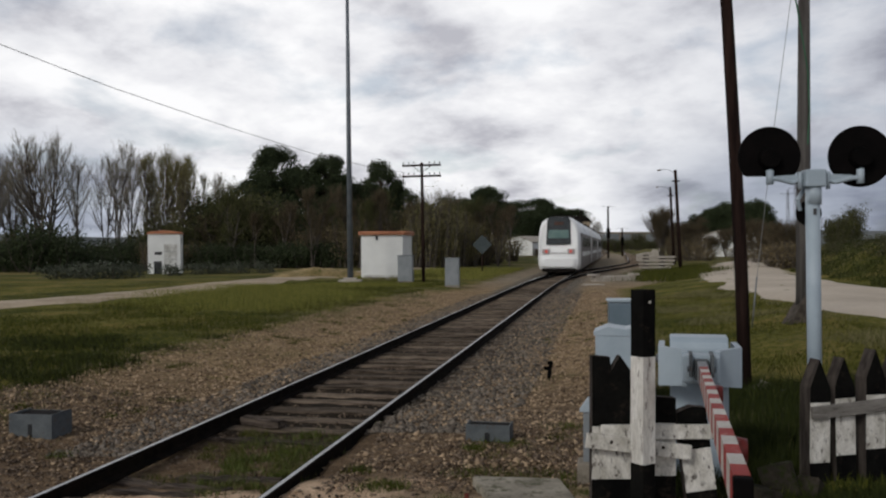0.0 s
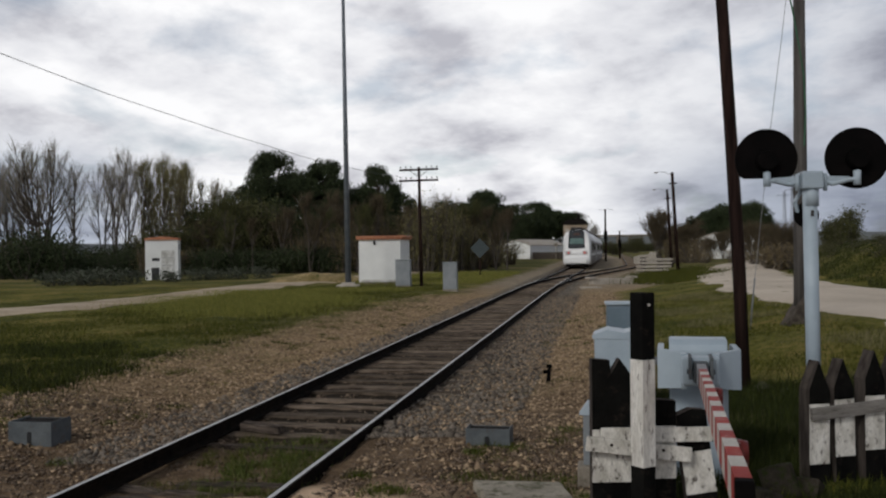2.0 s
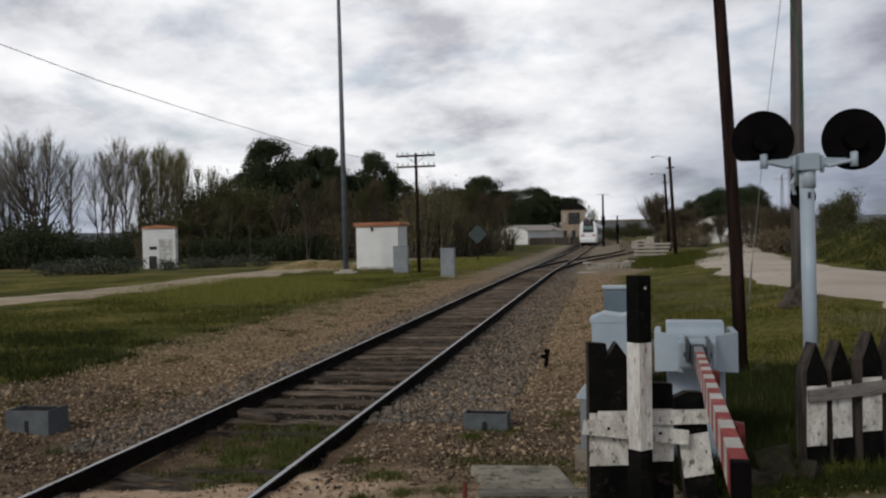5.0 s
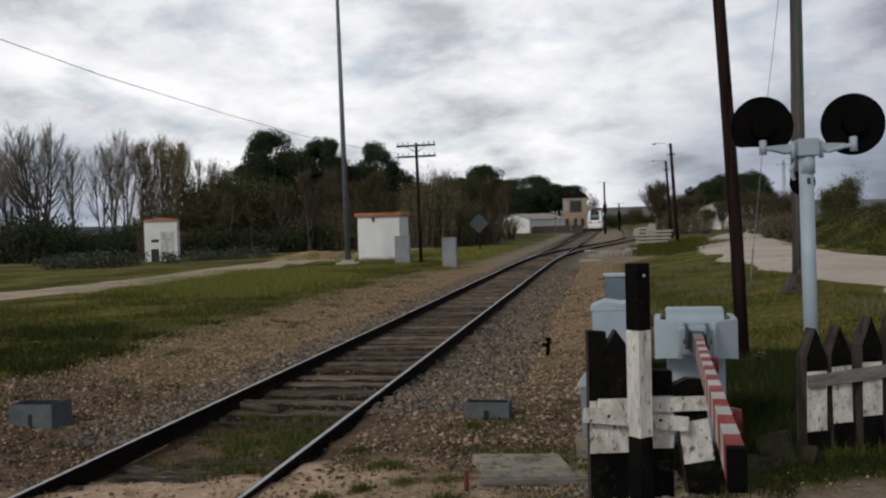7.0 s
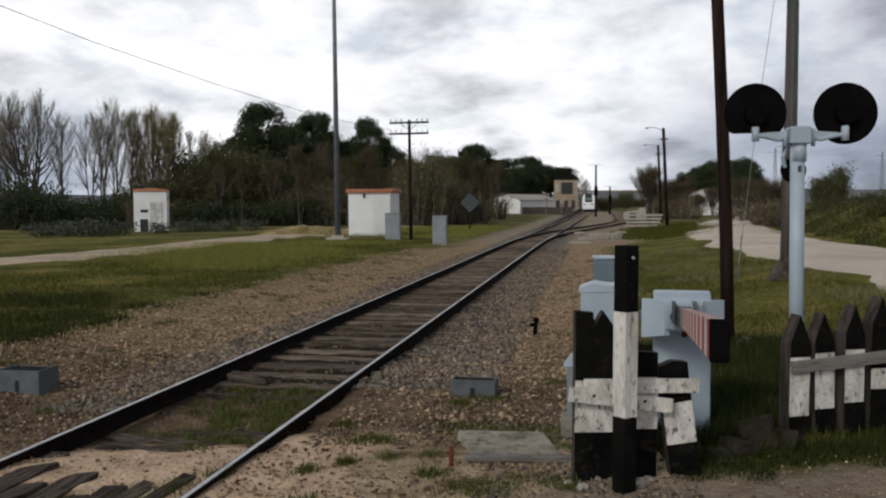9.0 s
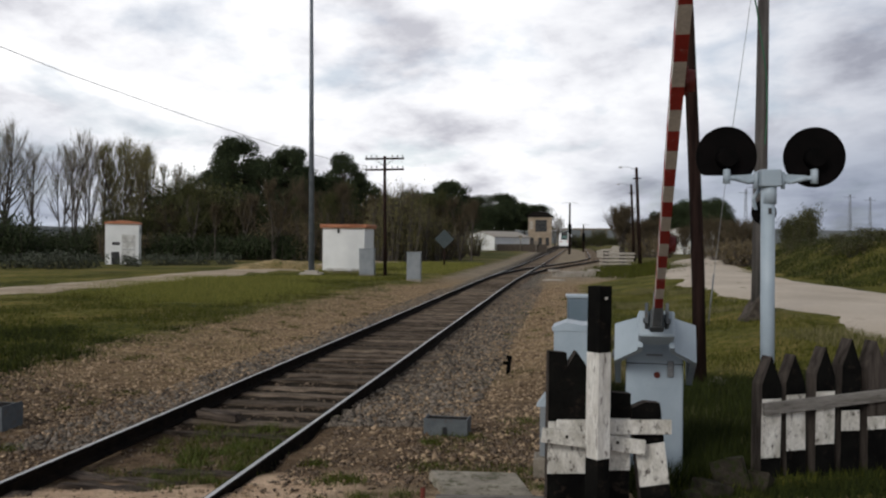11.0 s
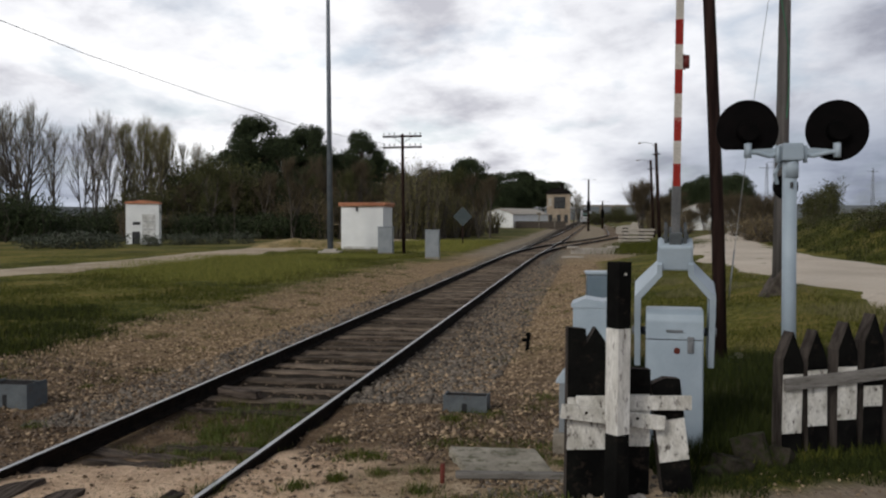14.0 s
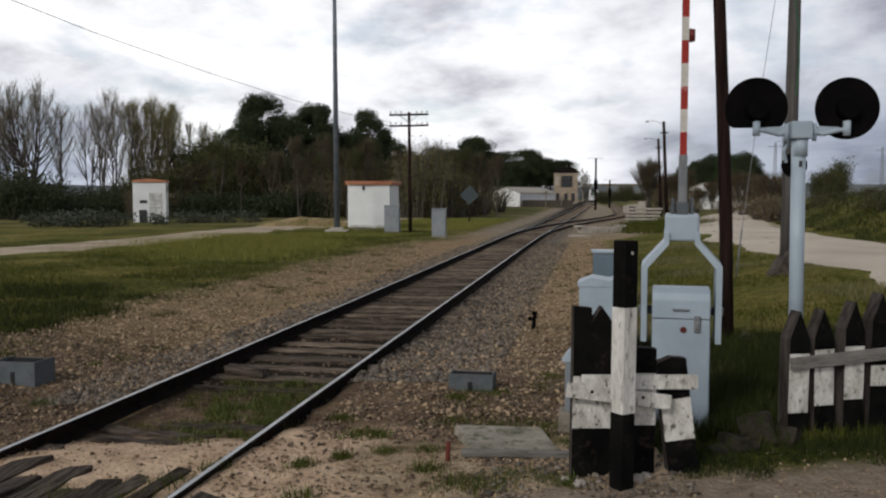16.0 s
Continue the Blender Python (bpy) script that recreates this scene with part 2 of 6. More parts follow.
M["pine_bark"] = mat("pine_bark", (0.035, 0.025, 0.020), (0.075, 0.055, 0.042), 3, 0.95, 0.5)


def leaf_mat(name, c1, c2):
    m = bpy.data.materials.new(name)
    m.use_nodes = True
    nt = m.node_tree
    N, L = nt.nodes.new, nt.links.new
    b = nt.nodes["Principled BSDF"]
    geo, r = N("ShaderNodeNewGeometry"), N("ShaderNodeValToRGB")
    r.color_ramp.elements[0].color, r.color_ramp.elements[1].color = (*c1, 1), (*c2, 1)
    L(geo.outputs["Random Per Island"], r.inputs[0])
    L(r.outputs[0], b.inputs["Base Color"])
    b.inputs["Roughness"].default_value = 0.75
    b.inputs["Specular IOR Level"].default_value = 0.15
    return m


M["pine_leaf"] = leaf_mat("pine_needles", (0.018, 0.028, 0.012), (0.056, 0.072, 0.033))
M["olive_leaf"] = leaf_mat("olive_foliage", (0.030, 0.035, 0.013), (0.098, 0.098, 0.038))
M["bud_leaf"] = leaf_mat("spring_buds", (0.105, 0.096, 0.042), (0.23, 0.205, 0.095))
M["brown_leaf"] = leaf_mat("dry_twigs", (0.095, 0.072, 0.040), (0.23, 0.180, 0.100))
M["twig"] = leaf_mat("bare_twigs", (0.13, 0.115, 0.088), (0.27, 0.24, 0.185))
M["brown_twig"] = leaf_mat("dark_brown_twigs", (0.046, 0.036, 0.022), (0.125, 0.098, 0.060))
M["fresh_blade"] = leaf_mat("fresh_green_weeds", (0.035, 0.058, 0.010), (0.125, 0.160, 0.040))
M["sage"] = leaf_mat("grey_sage", (0.045, 0.054, 0.037), (0.092, 0.102, 0.074))
M["meadow_blade"] = leaf_mat("pale_meadow_grass", (0.080, 0.090, 0.014), (0.25, 0.24, 0.062))
M["blade"] = leaf_mat("grass_blades", (0.023, 0.030, 0.003), (0.094, 0.099, 0.015))
M["lush_blade"] = leaf_mat("lush_dark_grass", (0.009, 0.014, 0.003), (0.044, 0.056, 0.010))
M["dry_blade"] = leaf_mat("dry_grass_blades", (0.12, 0.11, 0.05), (0.24, 0.21, 0.11))
M["tan_chip"] = leaf_mat("tan_gravel", (0.085, 0.056, 0.035), (0.48, 0.355, 0.23))
M["grey_chip"] = leaf_mat("grey_ballast", (0.050, 0.042, 0.034), (0.25, 0.212, 0.172))
M["brown_chip"] = leaf_mat("brown_oily_stones", (0.050, 0.035, 0.025), (0.21, 0.157, 0.113))

# ---- the lie of the land ----
SLOPE = 0.183
ANG = math.atan(SLOPE)
CA, SA = math.cos(ANG), math.sin(ANG)
GAUGE = 1.74


def centre(y):
    """x of the track's centre line."""
    return -2.27 + SLOPE * (y - 6.82)


def across(x, y):
    """Metres to the right of the centre line."""
    return (x - centre(y)) * CA


ROAD = [(7.5, -30), (9.5, 0), (11.2, 16), (12.4, 26), (13.6, 36), (16.2, 48), (20.6, 62), (26.0, 76), (33, 92), (41, 110), (52, 135), (66, 160)]
ROAD_HALF = 2.9


def smooth(a, b, v):
    v = np.clip((np.asarray(v, float) - a) / (b - a), 0, 1)
    return v * v * (3 - 2 * v)


def road_side(x, y):
    """Signed metres from the road's middle, right positive."""
    x, y = np.asarray(x, float), np.asarray(y, float)
    best, sign = np.full(np.broadcast(x, y).shape, 1e9), np.ones(np.broadcast(x, y).shape)
    for (ax, ay), (bx, by) in zip(ROAD, ROAD[1:]):
        dx, dy = bx - ax, by - ay
        t = np.clip(((x - ax) * dx + (y - ay) * dy) / (dx * dx + dy * dy), 0, 1)
        px, py = x - ax - t * dx, y - ay - t * dy
        d = np.hypot(px, py)
        s = np.sign(dy * px - dx * py)
        near = d < best
        best, sign = np.where(near, d, best), np.where(near, s, sign)
    return best * sign


def land(x, y):
    """Height of the ground."""
    x, y = np.asarray(x, float), np.asarray(y, float)
    p = across(x, y)
    z = 0.004 * np.clip(y - 90, 0, 180)
    flat = np.where(p > 0, np.maximum(p - 6.2 * smooth(36, 60, y), 0), -p)
    z = z - 0.205 + 0.205 * smooth(2.0, 4.6, flat) + 0.022 * smooth(1.6, 1.3, np.abs(p)) * smooth(9.0, 10.0, y)
    z = z + 0.16 * smooth(7.9, 6.5, y) * smooth(4.6, 2.0, np.abs(p))
    z = z + 0.35 * smooth(4.2, 8.5, p - 5 * smooth(38, 58, y)) * smooth(7.5, 14, y)
    z = z + 0.115 * smooth(0.80, 0.97, p) * smooth(3.6, 2.0, p) * smooth(13.5, 9.5, y) * smooth(6.5, 7.9, y)
    r = road_side(x, y)
    z = z + smooth(3.1, 8.2, r) * (1.8 - 0.5 * smooth(60, 120, y)) * smooth(5, 22, y)
    z = z + 0.6 * smooth(9, 40, r) * smooth(5, 22, y)
    return z


def gz(x, y):
    return float(land(x, y))


# ---- mesh helpers ----
def box(bm, x0, x1, y0, y1, z0, z1, m=None, mi=0, bevel=0.0):
    r = bmesh.ops.create_cube(bm, size=1.0, matrix=(m or Matrix()) @ Matrix.Translation(((x0 + x1) / 2, (y0 + y1) / 2, (z0 + z1) / 2)) @ Matrix.Diagonal((x1 - x0, y1 - y0, z1 - z0, 1)))
    faces = {f for v in r["verts"] for f in v.link_faces}
    for f in faces:
        f.material_index = mi
    if bevel:
        edges = list({e for f in faces for e in f.edges})
        bmesh.ops.bevel(bm, geom=edges, offset=bevel, segments=2, affect="EDGES", profile=0.5)
    return bm


def tube(bm, a, b, r0, r1=None, seg=10, mi=0, caps=True):
    a, b = Vector(a), Vector(b)
    r1 = r0 if r1 is None else r1
    d = b - a
    m = Matrix.Translation((a + b) / 2) @ d.to_track_quat("Z", "Y").to_matrix().to_4x4()
    r = bmesh.ops.create_cone(bm, cap_ends=caps, segments=seg, radius1=r0, radius2=r1, depth=d.length, matrix=m)
    for v in r["verts"]:
        for f in v.link_faces:
            f.material_index = mi
            f.smooth = len(f.verts) == 4
    return bm


def prism(bm, pts, y0, y1, m=None, mi=0):
    """A polygon in x, z pushed from y0 to y1."""
    m = m or Matrix()
    lo, hi = [bm.verts.new(m @ Vector((x, y0, z))) for x, z in pts], [bm.verts.new(m @ Vector((x, y1, z))) for x, z in pts]
    faces = [bm.faces.new(lo), bm.faces.new(hi[::-1])]
    for i in range(len(pts)):
        j = (i + 1) % len(pts)
        faces.append(bm.faces.new((lo[j], lo[i], hi[i], hi[j])))
    for f in faces:
        f.material_index = mi
    return bm


def wire_path(bm, pts, r, seg=5, mi=0):
    for a, b in zip(pts, pts[1:]):
        tube(bm, a, b, r, r, seg, mi, caps=False)
    return bm


def mesh_of(name, bm, mats, soft=None):
    bmesh.ops.recalc_face_normals(bm, faces=bm.faces)
    me = bpy.data.meshes.new(name)
    bm.to_mesh(me)
    bm.free()
    for m in mats if isinstance(mats, (list, tuple)) else [mats]:
        me.materials.append(m)
    return me


def part(name, bm, mats, parent=None, label="", m=None):
    ob = new(name, mesh_of(name, bm, mats))
    if parent:
        ob.parent = parent
    if m:
        ob.matrix_basis = m
    return tagged(ob, label) if label else ob


def thing(name, m, label, category, group=""):
    ob = new(name)
    ob.matrix_basis = m
    return tagged(ob, label, category, group)


def structure(name, me, label=""):
    return tagged(new(name, me), label, kind="structure")


def from_arrays(name, verts, faces, m):
    me = bpy.data.meshes.new(name)
    verts, faces = np.asarray(verts, np.float32), np.asarray(faces, np.int32)
    k = faces.shape[1]
    me.vertices.add(len(verts))
    me.vertices.foreach_set("co", verts.ravel())
    me.loops.add(faces.size)
    me.loops.foreach_set("vertex_index", faces.ravel())
    me.polygons.add(len(faces))
    me.polygons.foreach_set("loop_start", np.arange(0, faces.size, k, dtype=np.int32))
    me.update(calc_edges=True)
    me.materials.append(m)
    return me


BM = bmesh.new


# ---- ground ----
def ground_mat():
    m = bpy.data.materials.new("ground_soil_gravel_grass")
    m.use_nodes = True
    nt = m.node_tree
    N, L = nt.nodes.new, nt.links.new
    b = nt.nodes["Principled BSDF"]
    b.inputs["Specular IOR Level"].default_value = 0.1
    b.inputs["Roughness"].default_value = 0.95
    geo = N("ShaderNodeNewGeometry")
    pos = geo.outputs["Position"]

    def math_(op, a, c=None):
        n = N("ShaderNodeMath")
        n.operation = op
        for i, v in enumerate((a, c)):
            if v is None:
                continue
            if isinstance(v, (int, float)):
                n.inputs[i].default_value = v
            else:
                L(v, n.inputs[i])
        return n.outputs[0]

    def noi(s, d=5, r=0.6, stretch=None):
        n = N("ShaderNodeTexNoise")
        n.inputs["Scale"].default_value, n.inputs["Detail"].default_value, n.inputs["Roughness"].default_value = s, d, r
        L(pos, n.inputs["Vector"])
        return n.outputs["Fac"]

    def ramp(v, stops):
        r = N("ShaderNodeValToRGB")
        while len(r.color_ramp.elements) < len(stops):
            r.color_ramp.elements.new(0.5)
        for e, (p, c) in zip(r.color_ramp.elements, stops):
            e.position, e.color = p, (c[0] * 1.06, c[1] * 0.99, c[2] * 0.85, 1)
        L(v, r.inputs[0])
        return r.outputs[0]

    def step(v, lo, hi):
        r = N("ShaderNodeMapRange")
        r.interpolation_type = "SMOOTHSTEP"
        L(v, r.inputs["Value"])
        r.inputs["From Min"].default_value, r.inputs["From Max"].default_value = lo, hi
        return r.outputs[0]

    def mix(f, a, c):
        n = N("ShaderNodeMix")
        n.data_type = "RGBA"
        L(f, n.inputs["Factor"])
        L(a, n.inputs["A"])
        L(c, n.inputs["B"])
        return n.outputs["Result"]

    sep = N("ShaderNodeSeparateXYZ")
    L(pos, sep.inputs[0])
    X, Y = sep.outputs[0], sep.outputs[1]
    wob = math_("MULTIPLY", math_("SUBTRACT", noi(0.55, 6, 0.65), 0.5), 3.4)
    p = math_("MULTIPLY", math_("SUBTRACT", X, math_("ADD", math_("MULTIPLY", Y, SLOPE), -2.27 - SLOPE * 6.82)), CA)
    pw = math_("ADD", p, wob)
    vor = N("ShaderNodeTexVoronoi")
    vor.inputs["Scale"].default_value = 21
    L(pos, vor.inputs["Vector"])
    cell = N("ShaderNodeSeparateColor")
    L(vor.outputs["Color"], cell.inputs[0])
    tan = ramp(cell.outputs[0], [(0.0, (0.095, 0.063, 0.037)), (0.5, (0.275, 0.203, 0.130)), (1.0, (0.52, 0.405, 0.28))])
    grey = ramp(cell.outputs[1], [(0.0, (0.06, 0.054, 0.051)), (0.55, (0.14, 0.128, 0.118)), (1.0, (0.28, 0.255, 0.235))])
    grass_f = math_("ADD", math_("MULTIPLY", noi(7, 6, 0.7), 0.45), math_("MULTIPLY", noi(0.28, 6, 0.65), 0.55))
    grass = ramp(grass_f, [(0.34, (0.018, 0.024, 0.003)), (0.44, (0.055, 0.066, 0.009)), (0.52, (0.125, 0.128, 0.024)), (0.60, (0.24, 0.195, 0.075))])
    soil = ramp(noi(3.0, 7, 0.7), [(0.3, (0.14, 0.098, 0.058)), (0.55, (0.32, 0.243, 0.16)), (0.7, (0.50, 0.395, 0.275))])
    sand = ramp(noi(2.2, 8, 0.68), [(0.3, (0.25, 0.19, 0.135)), (0.5, (0.41, 0.33, 0.25)), (0.7, (0.55, 0.46, 0.37))])
    # brown soil with the deep shade between sleepers put into the colour
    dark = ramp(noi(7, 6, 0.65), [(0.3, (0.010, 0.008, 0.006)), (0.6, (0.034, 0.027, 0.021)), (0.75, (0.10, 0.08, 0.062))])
    # far fields
    field = ramp(noi(0.12, 6, 0.66), [(0.35, (0.045, 0.058, 0.016)), (0.5, (0.115, 0.118, 0.042)), (0.65, (0.24, 0.20, 0.105))])
    far = step(math_("ABSOLUTE", Y), 38, 75)
    col = mix(far, grass, field)
    # tan verge on both sides
    left_edge = step(math_("SUBTRACT", pw, math_("MULTIPLY", step(Y, 26, 44), 1.1)), -5.0, -3.9)
    yard = math_("MULTIPLY", step(Y, 38, 58), math_("MULTIPLY", step(Y, 260, 150), 3.4))
    right_edge = step(math_("SUBTRACT", pw, yard), 4.6, 3.5)
    verge = math_("MULTIPLY", left_edge, right_edge)
    ash = ramp(noi(1.4, 8, 0.7), [(0.3, (0.17, 0.145, 0.118)), (0.5, (0.28, 0.245, 0.205)), (0.7, (0.40, 0.355, 0.30))])
    patch = math_("MULTIPLY", verge, math_("SUBTRACT", 1.0, math_("MULTIPLY", step(noi(0.8, 6, 0.7), 0.60, 0.68), step(math_("ABSOLUTE", p), 1.8, 3.0))))
    tan2 = mix(step(noi(1.3, 5), 0.45, 0.62), tan, soil)
    damp = ramp(noi(5.0, 7, 0.7), [(0.3, (0.078, 0.055, 0.039)), (0.55, (0.170, 0.124, 0.088)), (0.75, (0.28, 0.212, 0.156))])
    tan2 = mix(step(math_("ADD", Y, math_("MULTIPLY", wob, 1.6)), 16.0, 10.0), tan2, damp)
    tan2 = mix(step(Y, 40, 58), tan2, ash)
    col = mix(patch, col, tan2)
    # grey ballast shoulder
    bal = math_("MULTIPLY", step(math_("ADD", p, math_("MULTIPLY", wob, 0.3)), -2.1, -1.5), step(math_("ADD", p, math_("MULTIPLY", wob, 0.35)), 2.7, 1.7))
    bal = math_("MULTIPLY", bal, step(Y, 9.0, 14.0))
    col = mix(bal, col, grey)
    # painted shade between the rails, under and between the sleepers
    gap_shade = math_("MULTIPLY", step(math_("ABSOLUTE", p), 1.25, 0.9), step(math_("ADD", Y, wob), 8.6, 10.4))
    col = mix(gap_shade, col, dark)
    # crossing: trodden sand and the earth road
    near = step(math_("ADD", Y, math_("ADD", math_("MULTIPLY", wob, 1.0), math_("MULTIPLY", math_("MAXIMUM", X, 0.0), -0.15))), 7.7, 6.7)
    near = math_("MULTIPLY", near, math_("SUBTRACT", 1.0, math_("MULTIPLY", step(noi(2.3, 7, 0.72), 0.50, 0.62), 0.85)))
    near = math_("MULTIPLY", near, step(X, 2.3, 1.6))
    col = mix(near, col, sand)
    worn = math_("MULTIPLY", step(math_("ADD", Y, math_("MULTIPLY", wob, 0.22)), 7.75, 7.35), math_("MULTIPLY", step(p, -1.0, -0.8), step(math_("ADD", p, wob), 2.3, 1.5)))
    worn = math_("MULTIPLY", worn, step(noi(4.5, 7, 0.72), 0.66, 0.56))
    pale = ramp(noi(3.1, 8, 0.7), [(0.3, (0.40, 0.285, 0.215)), (0.5, (0.63, 0.485, 0.385)), (0.7, (0.78, 0.63, 0.52))])
    col = mix(worn, col, pale)
    roadm = step(math_("SUBTRACT", math_("ADD", Y, math_("MULTIPLY", wob, 0.12)), math_("MULTIPLY", X, 0.24)), 5.75, 5.35)
    earth = ramp(noi(5, 8, 0.7), [(0.3, (0.19, 0.155, 0.13)), (0.55, (0.30, 0.255, 0.22)), (0.75, (0.40, 0.35, 0.31))])
    col = mix(roadm, col, earth)
    L(col, b.inputs["Base Color"])
    bp = N("ShaderNodeBump")
    bp.inputs["Strength"].default_value, bp.inputs["Distance"].default_value = 0.8, 0.05
    hh = math_("ADD", math_("MULTIPLY", vor.outputs["Distance"], -0.8), noi(22, 6, 0.7))
    L(hh, bp.inputs["Height"])
    L(bp.outputs[0], b.inputs["Normal"])
    return m


M["ground"] = ground_mat()


def build_ground():
    def axis(lo, hi, fine_lo, fine_hi, step, grow):
        a, v, s = [fine_lo], fine_lo, step
        while v > lo:
            s *= grow
            v -= s
            a.append(max(v, lo))
        a = a[::-1]
        a += list(np.arange(fine_lo + step, fine_hi, step))
        v, s = a[-1], step
        while v < hi:
            s *= grow
            v += s
            a.append(min(v, hi))
        return np.array(a)

    xs, ys = axis(-3500, 3500, -8, 12, 0.17, 1.045), axis(-600, 4500, 3, 24, 0.17, 1.022)
    gx, gy = np.meshgrid(xs, ys)
    z = land(gx, gy)
    p = np.abs(across(gx, gy))
    rng = np.random.default_rng(4)
    rough = rng.normal(0, 1, gx.shape)
    rough = rough * 0.5 + 0.25 * (np.roll(rough, 1, 0) + np.roll(rough, 1, 1))
    near = (gy < 60) & (np.abs(gx) < 60)
    z = z + np.where(near, rough * 0.014, 0)
    z = z + np.where((p > 4.2) & near, 0.06 * np.sin(gx * 1.3 + 0.7 * np.sin(gy)) * np.sin(gy * 0.9), 0) * smooth(4.2, 6, p) * smooth(6, 10, gy)
    n, k = gx.shape
    verts = np.stack([gx, gy, z], -1).reshape(-1, 3)
    i = (np.arange(n - 1)[:, None] * k + np.arange(k - 1)).ravel()
    faces = np.stack([i, i + 1, i + k + 1, i + k], 1)
    me = from_arrays("ground", verts, faces, M["ground"])
    me.polygons.foreach_set("use_smooth", np.ones(len(faces), bool))
    structure("ground", me, "stony verge and rough spring grass beside the railway")


build_ground()


def ribbon(name, pts, half, lift, m, label, wob=0.15):
    """A strip that lies on the ground along a line."""
    rng = np.random.default_rng(7)
    dense = []
    for (ax, ay), (bx, by) in zip(pts, pts[1:]):
        k = max(2, int(math.hypot(bx - ax, by - ay) / 1.5))
        dense += [(ax + (bx - ax) * i / k, ay + (by - ay) * i / k) for i in range(k)]
    dense.append(pts[-1])
    d = np.array(dense)
    for _ in range(12):
        d[1:-1] = (d[:-2] + 2 * d[1:-1] + d[2:]) / 4
    t = np.gradient(d, axis=0)
    t /= np.linalg.norm(t, axis=1)[:, None]
    nrm = np.stack([t[:, 1], -t[:, 0]], 1)
    cols = np.linspace(-1, 1, 9)
    verts = []
    for i in range(len(d)):
        e0, e1 = half + rng.normal(0, wob), half + rng.normal(0, wob)
        for c in cols:
            q = d[i] + nrm[i] * c * (e1 if c > 0 else e0)
            verts.append((q[0], q[1], gz(q[0], q[1]) + lift * (1 - abs(c) ** 8 * 1.6)))
    k = len(cols)
    i = (np.arange(len(d) - 1)[:, None] * k + np.arange(k - 1)).ravel()
    me = from_arrays(name, verts, np.stack([i, i + 1, i + k + 1, i + k], 1), m)
    return structure(name, me, label)


M["road"] = mat("pale_concrete_road", (0.52, 0.44, 0.345), (0.64, 0.555, 0.455), 0.35, 0.92, 0.2, fine=25, dirt=(0.42, 0.345, 0.265), dirt_at=0.63)
M["path"] = mat("pale_earth_path", (0.34, 0.265, 0.18), (0.56, 0.455, 0.335), 0.4, 0.95, 0.3, fine=9, dirt=(0.20, 0.17, 0.09), dirt_at=0.65)
ribbon("road", ROAD, ROAD_HALF, 0.07, M["road"], "pale worn concrete lane curving past the railway")
ribbon("path", [(-60, 10), (-30, 20), (-20.5, 24.6), (-14.5, 28.8), (-12.2, 37), (-11.2, 46), (-10.0, 55), (-7.0, 66), (-2, 80)], 1.95, 0.09, M["path"], "pale earth track through the grass", 0.24)


# ---- railway track ----
def bend(s):
    """The line swings a little to the right beyond the hut."""
    return 0.0 if s < 30 else 0.0148 * (s - 30) ** 2 / 32 if s < 46 else 0.0148 * (s - 38)


def along(s, p=0.0, z=0.0):
    """A place s metres along the track from y = 6.82, p metres to its right."""
    p += bend(s)
    x, y = -2.27 + SA * s + CA * p, 6.82 + CA * s - SA * p
    return Vector((x, y, z + (0.004 * min(max(y - 90, 0), 180))))


track = tagged(new("railway_track"), "single broad-gauge track on dark timber sleepers", "railway track", kind="structure")


def branch_p(s):
    """How far the siding lies to the right of the main line."""
    return 6.2 * float(smooth(42, 108, s))


RAIL = [(-0.07, -0.155), (0.07, -0.155), (0.07, -0.14), (0.012, -0.12), (0.012, -0.045), (0.036, -0.03), (0.036, -0.004), (0.03, 0.0), (0.016, 0.001), (-0.022, 0.001), (-0.03, 0.0), (-0.036, -0.004), (-0.036, -0.03), (-0.012, -0.045), (-0.012, -0.12), (-0.07, -0.14)]


def rail(name, f, ss, parent):
    bm = BM()
    rings = []
    for s in ss:
        rings.append([bm.verts.new(along(s, f(s) + x, z)) for x, z in RAIL])
    k = len(RAIL)
    for a, b in zip(rings, rings[1:]):
        for i in range(k):
            fc = bm.faces.new((a[i], a[(i + 1) % k], b[(i + 1) % k], b[i]))
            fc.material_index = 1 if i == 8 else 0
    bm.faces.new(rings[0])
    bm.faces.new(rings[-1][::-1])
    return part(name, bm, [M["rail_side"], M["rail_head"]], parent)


SS = [-45, -20, -8] + list(np.arange(-4, 70, 2.0)) + list(np.arange(70, 160, 5)) + list(range(160, 520, 20))
for sgn in (-1, 1):
    rail("rail", lambda s, g=sgn: g * GAUGE / 2, SS, track)
SB = list(np.arange(44, 130, 2.5)) + list(range(130, 520, 20))
for sgn in (-1, 1):
    rail("siding_rail", lambda s, g=sgn: branch_p(s) + g * GAUGE / 2, SB, track)


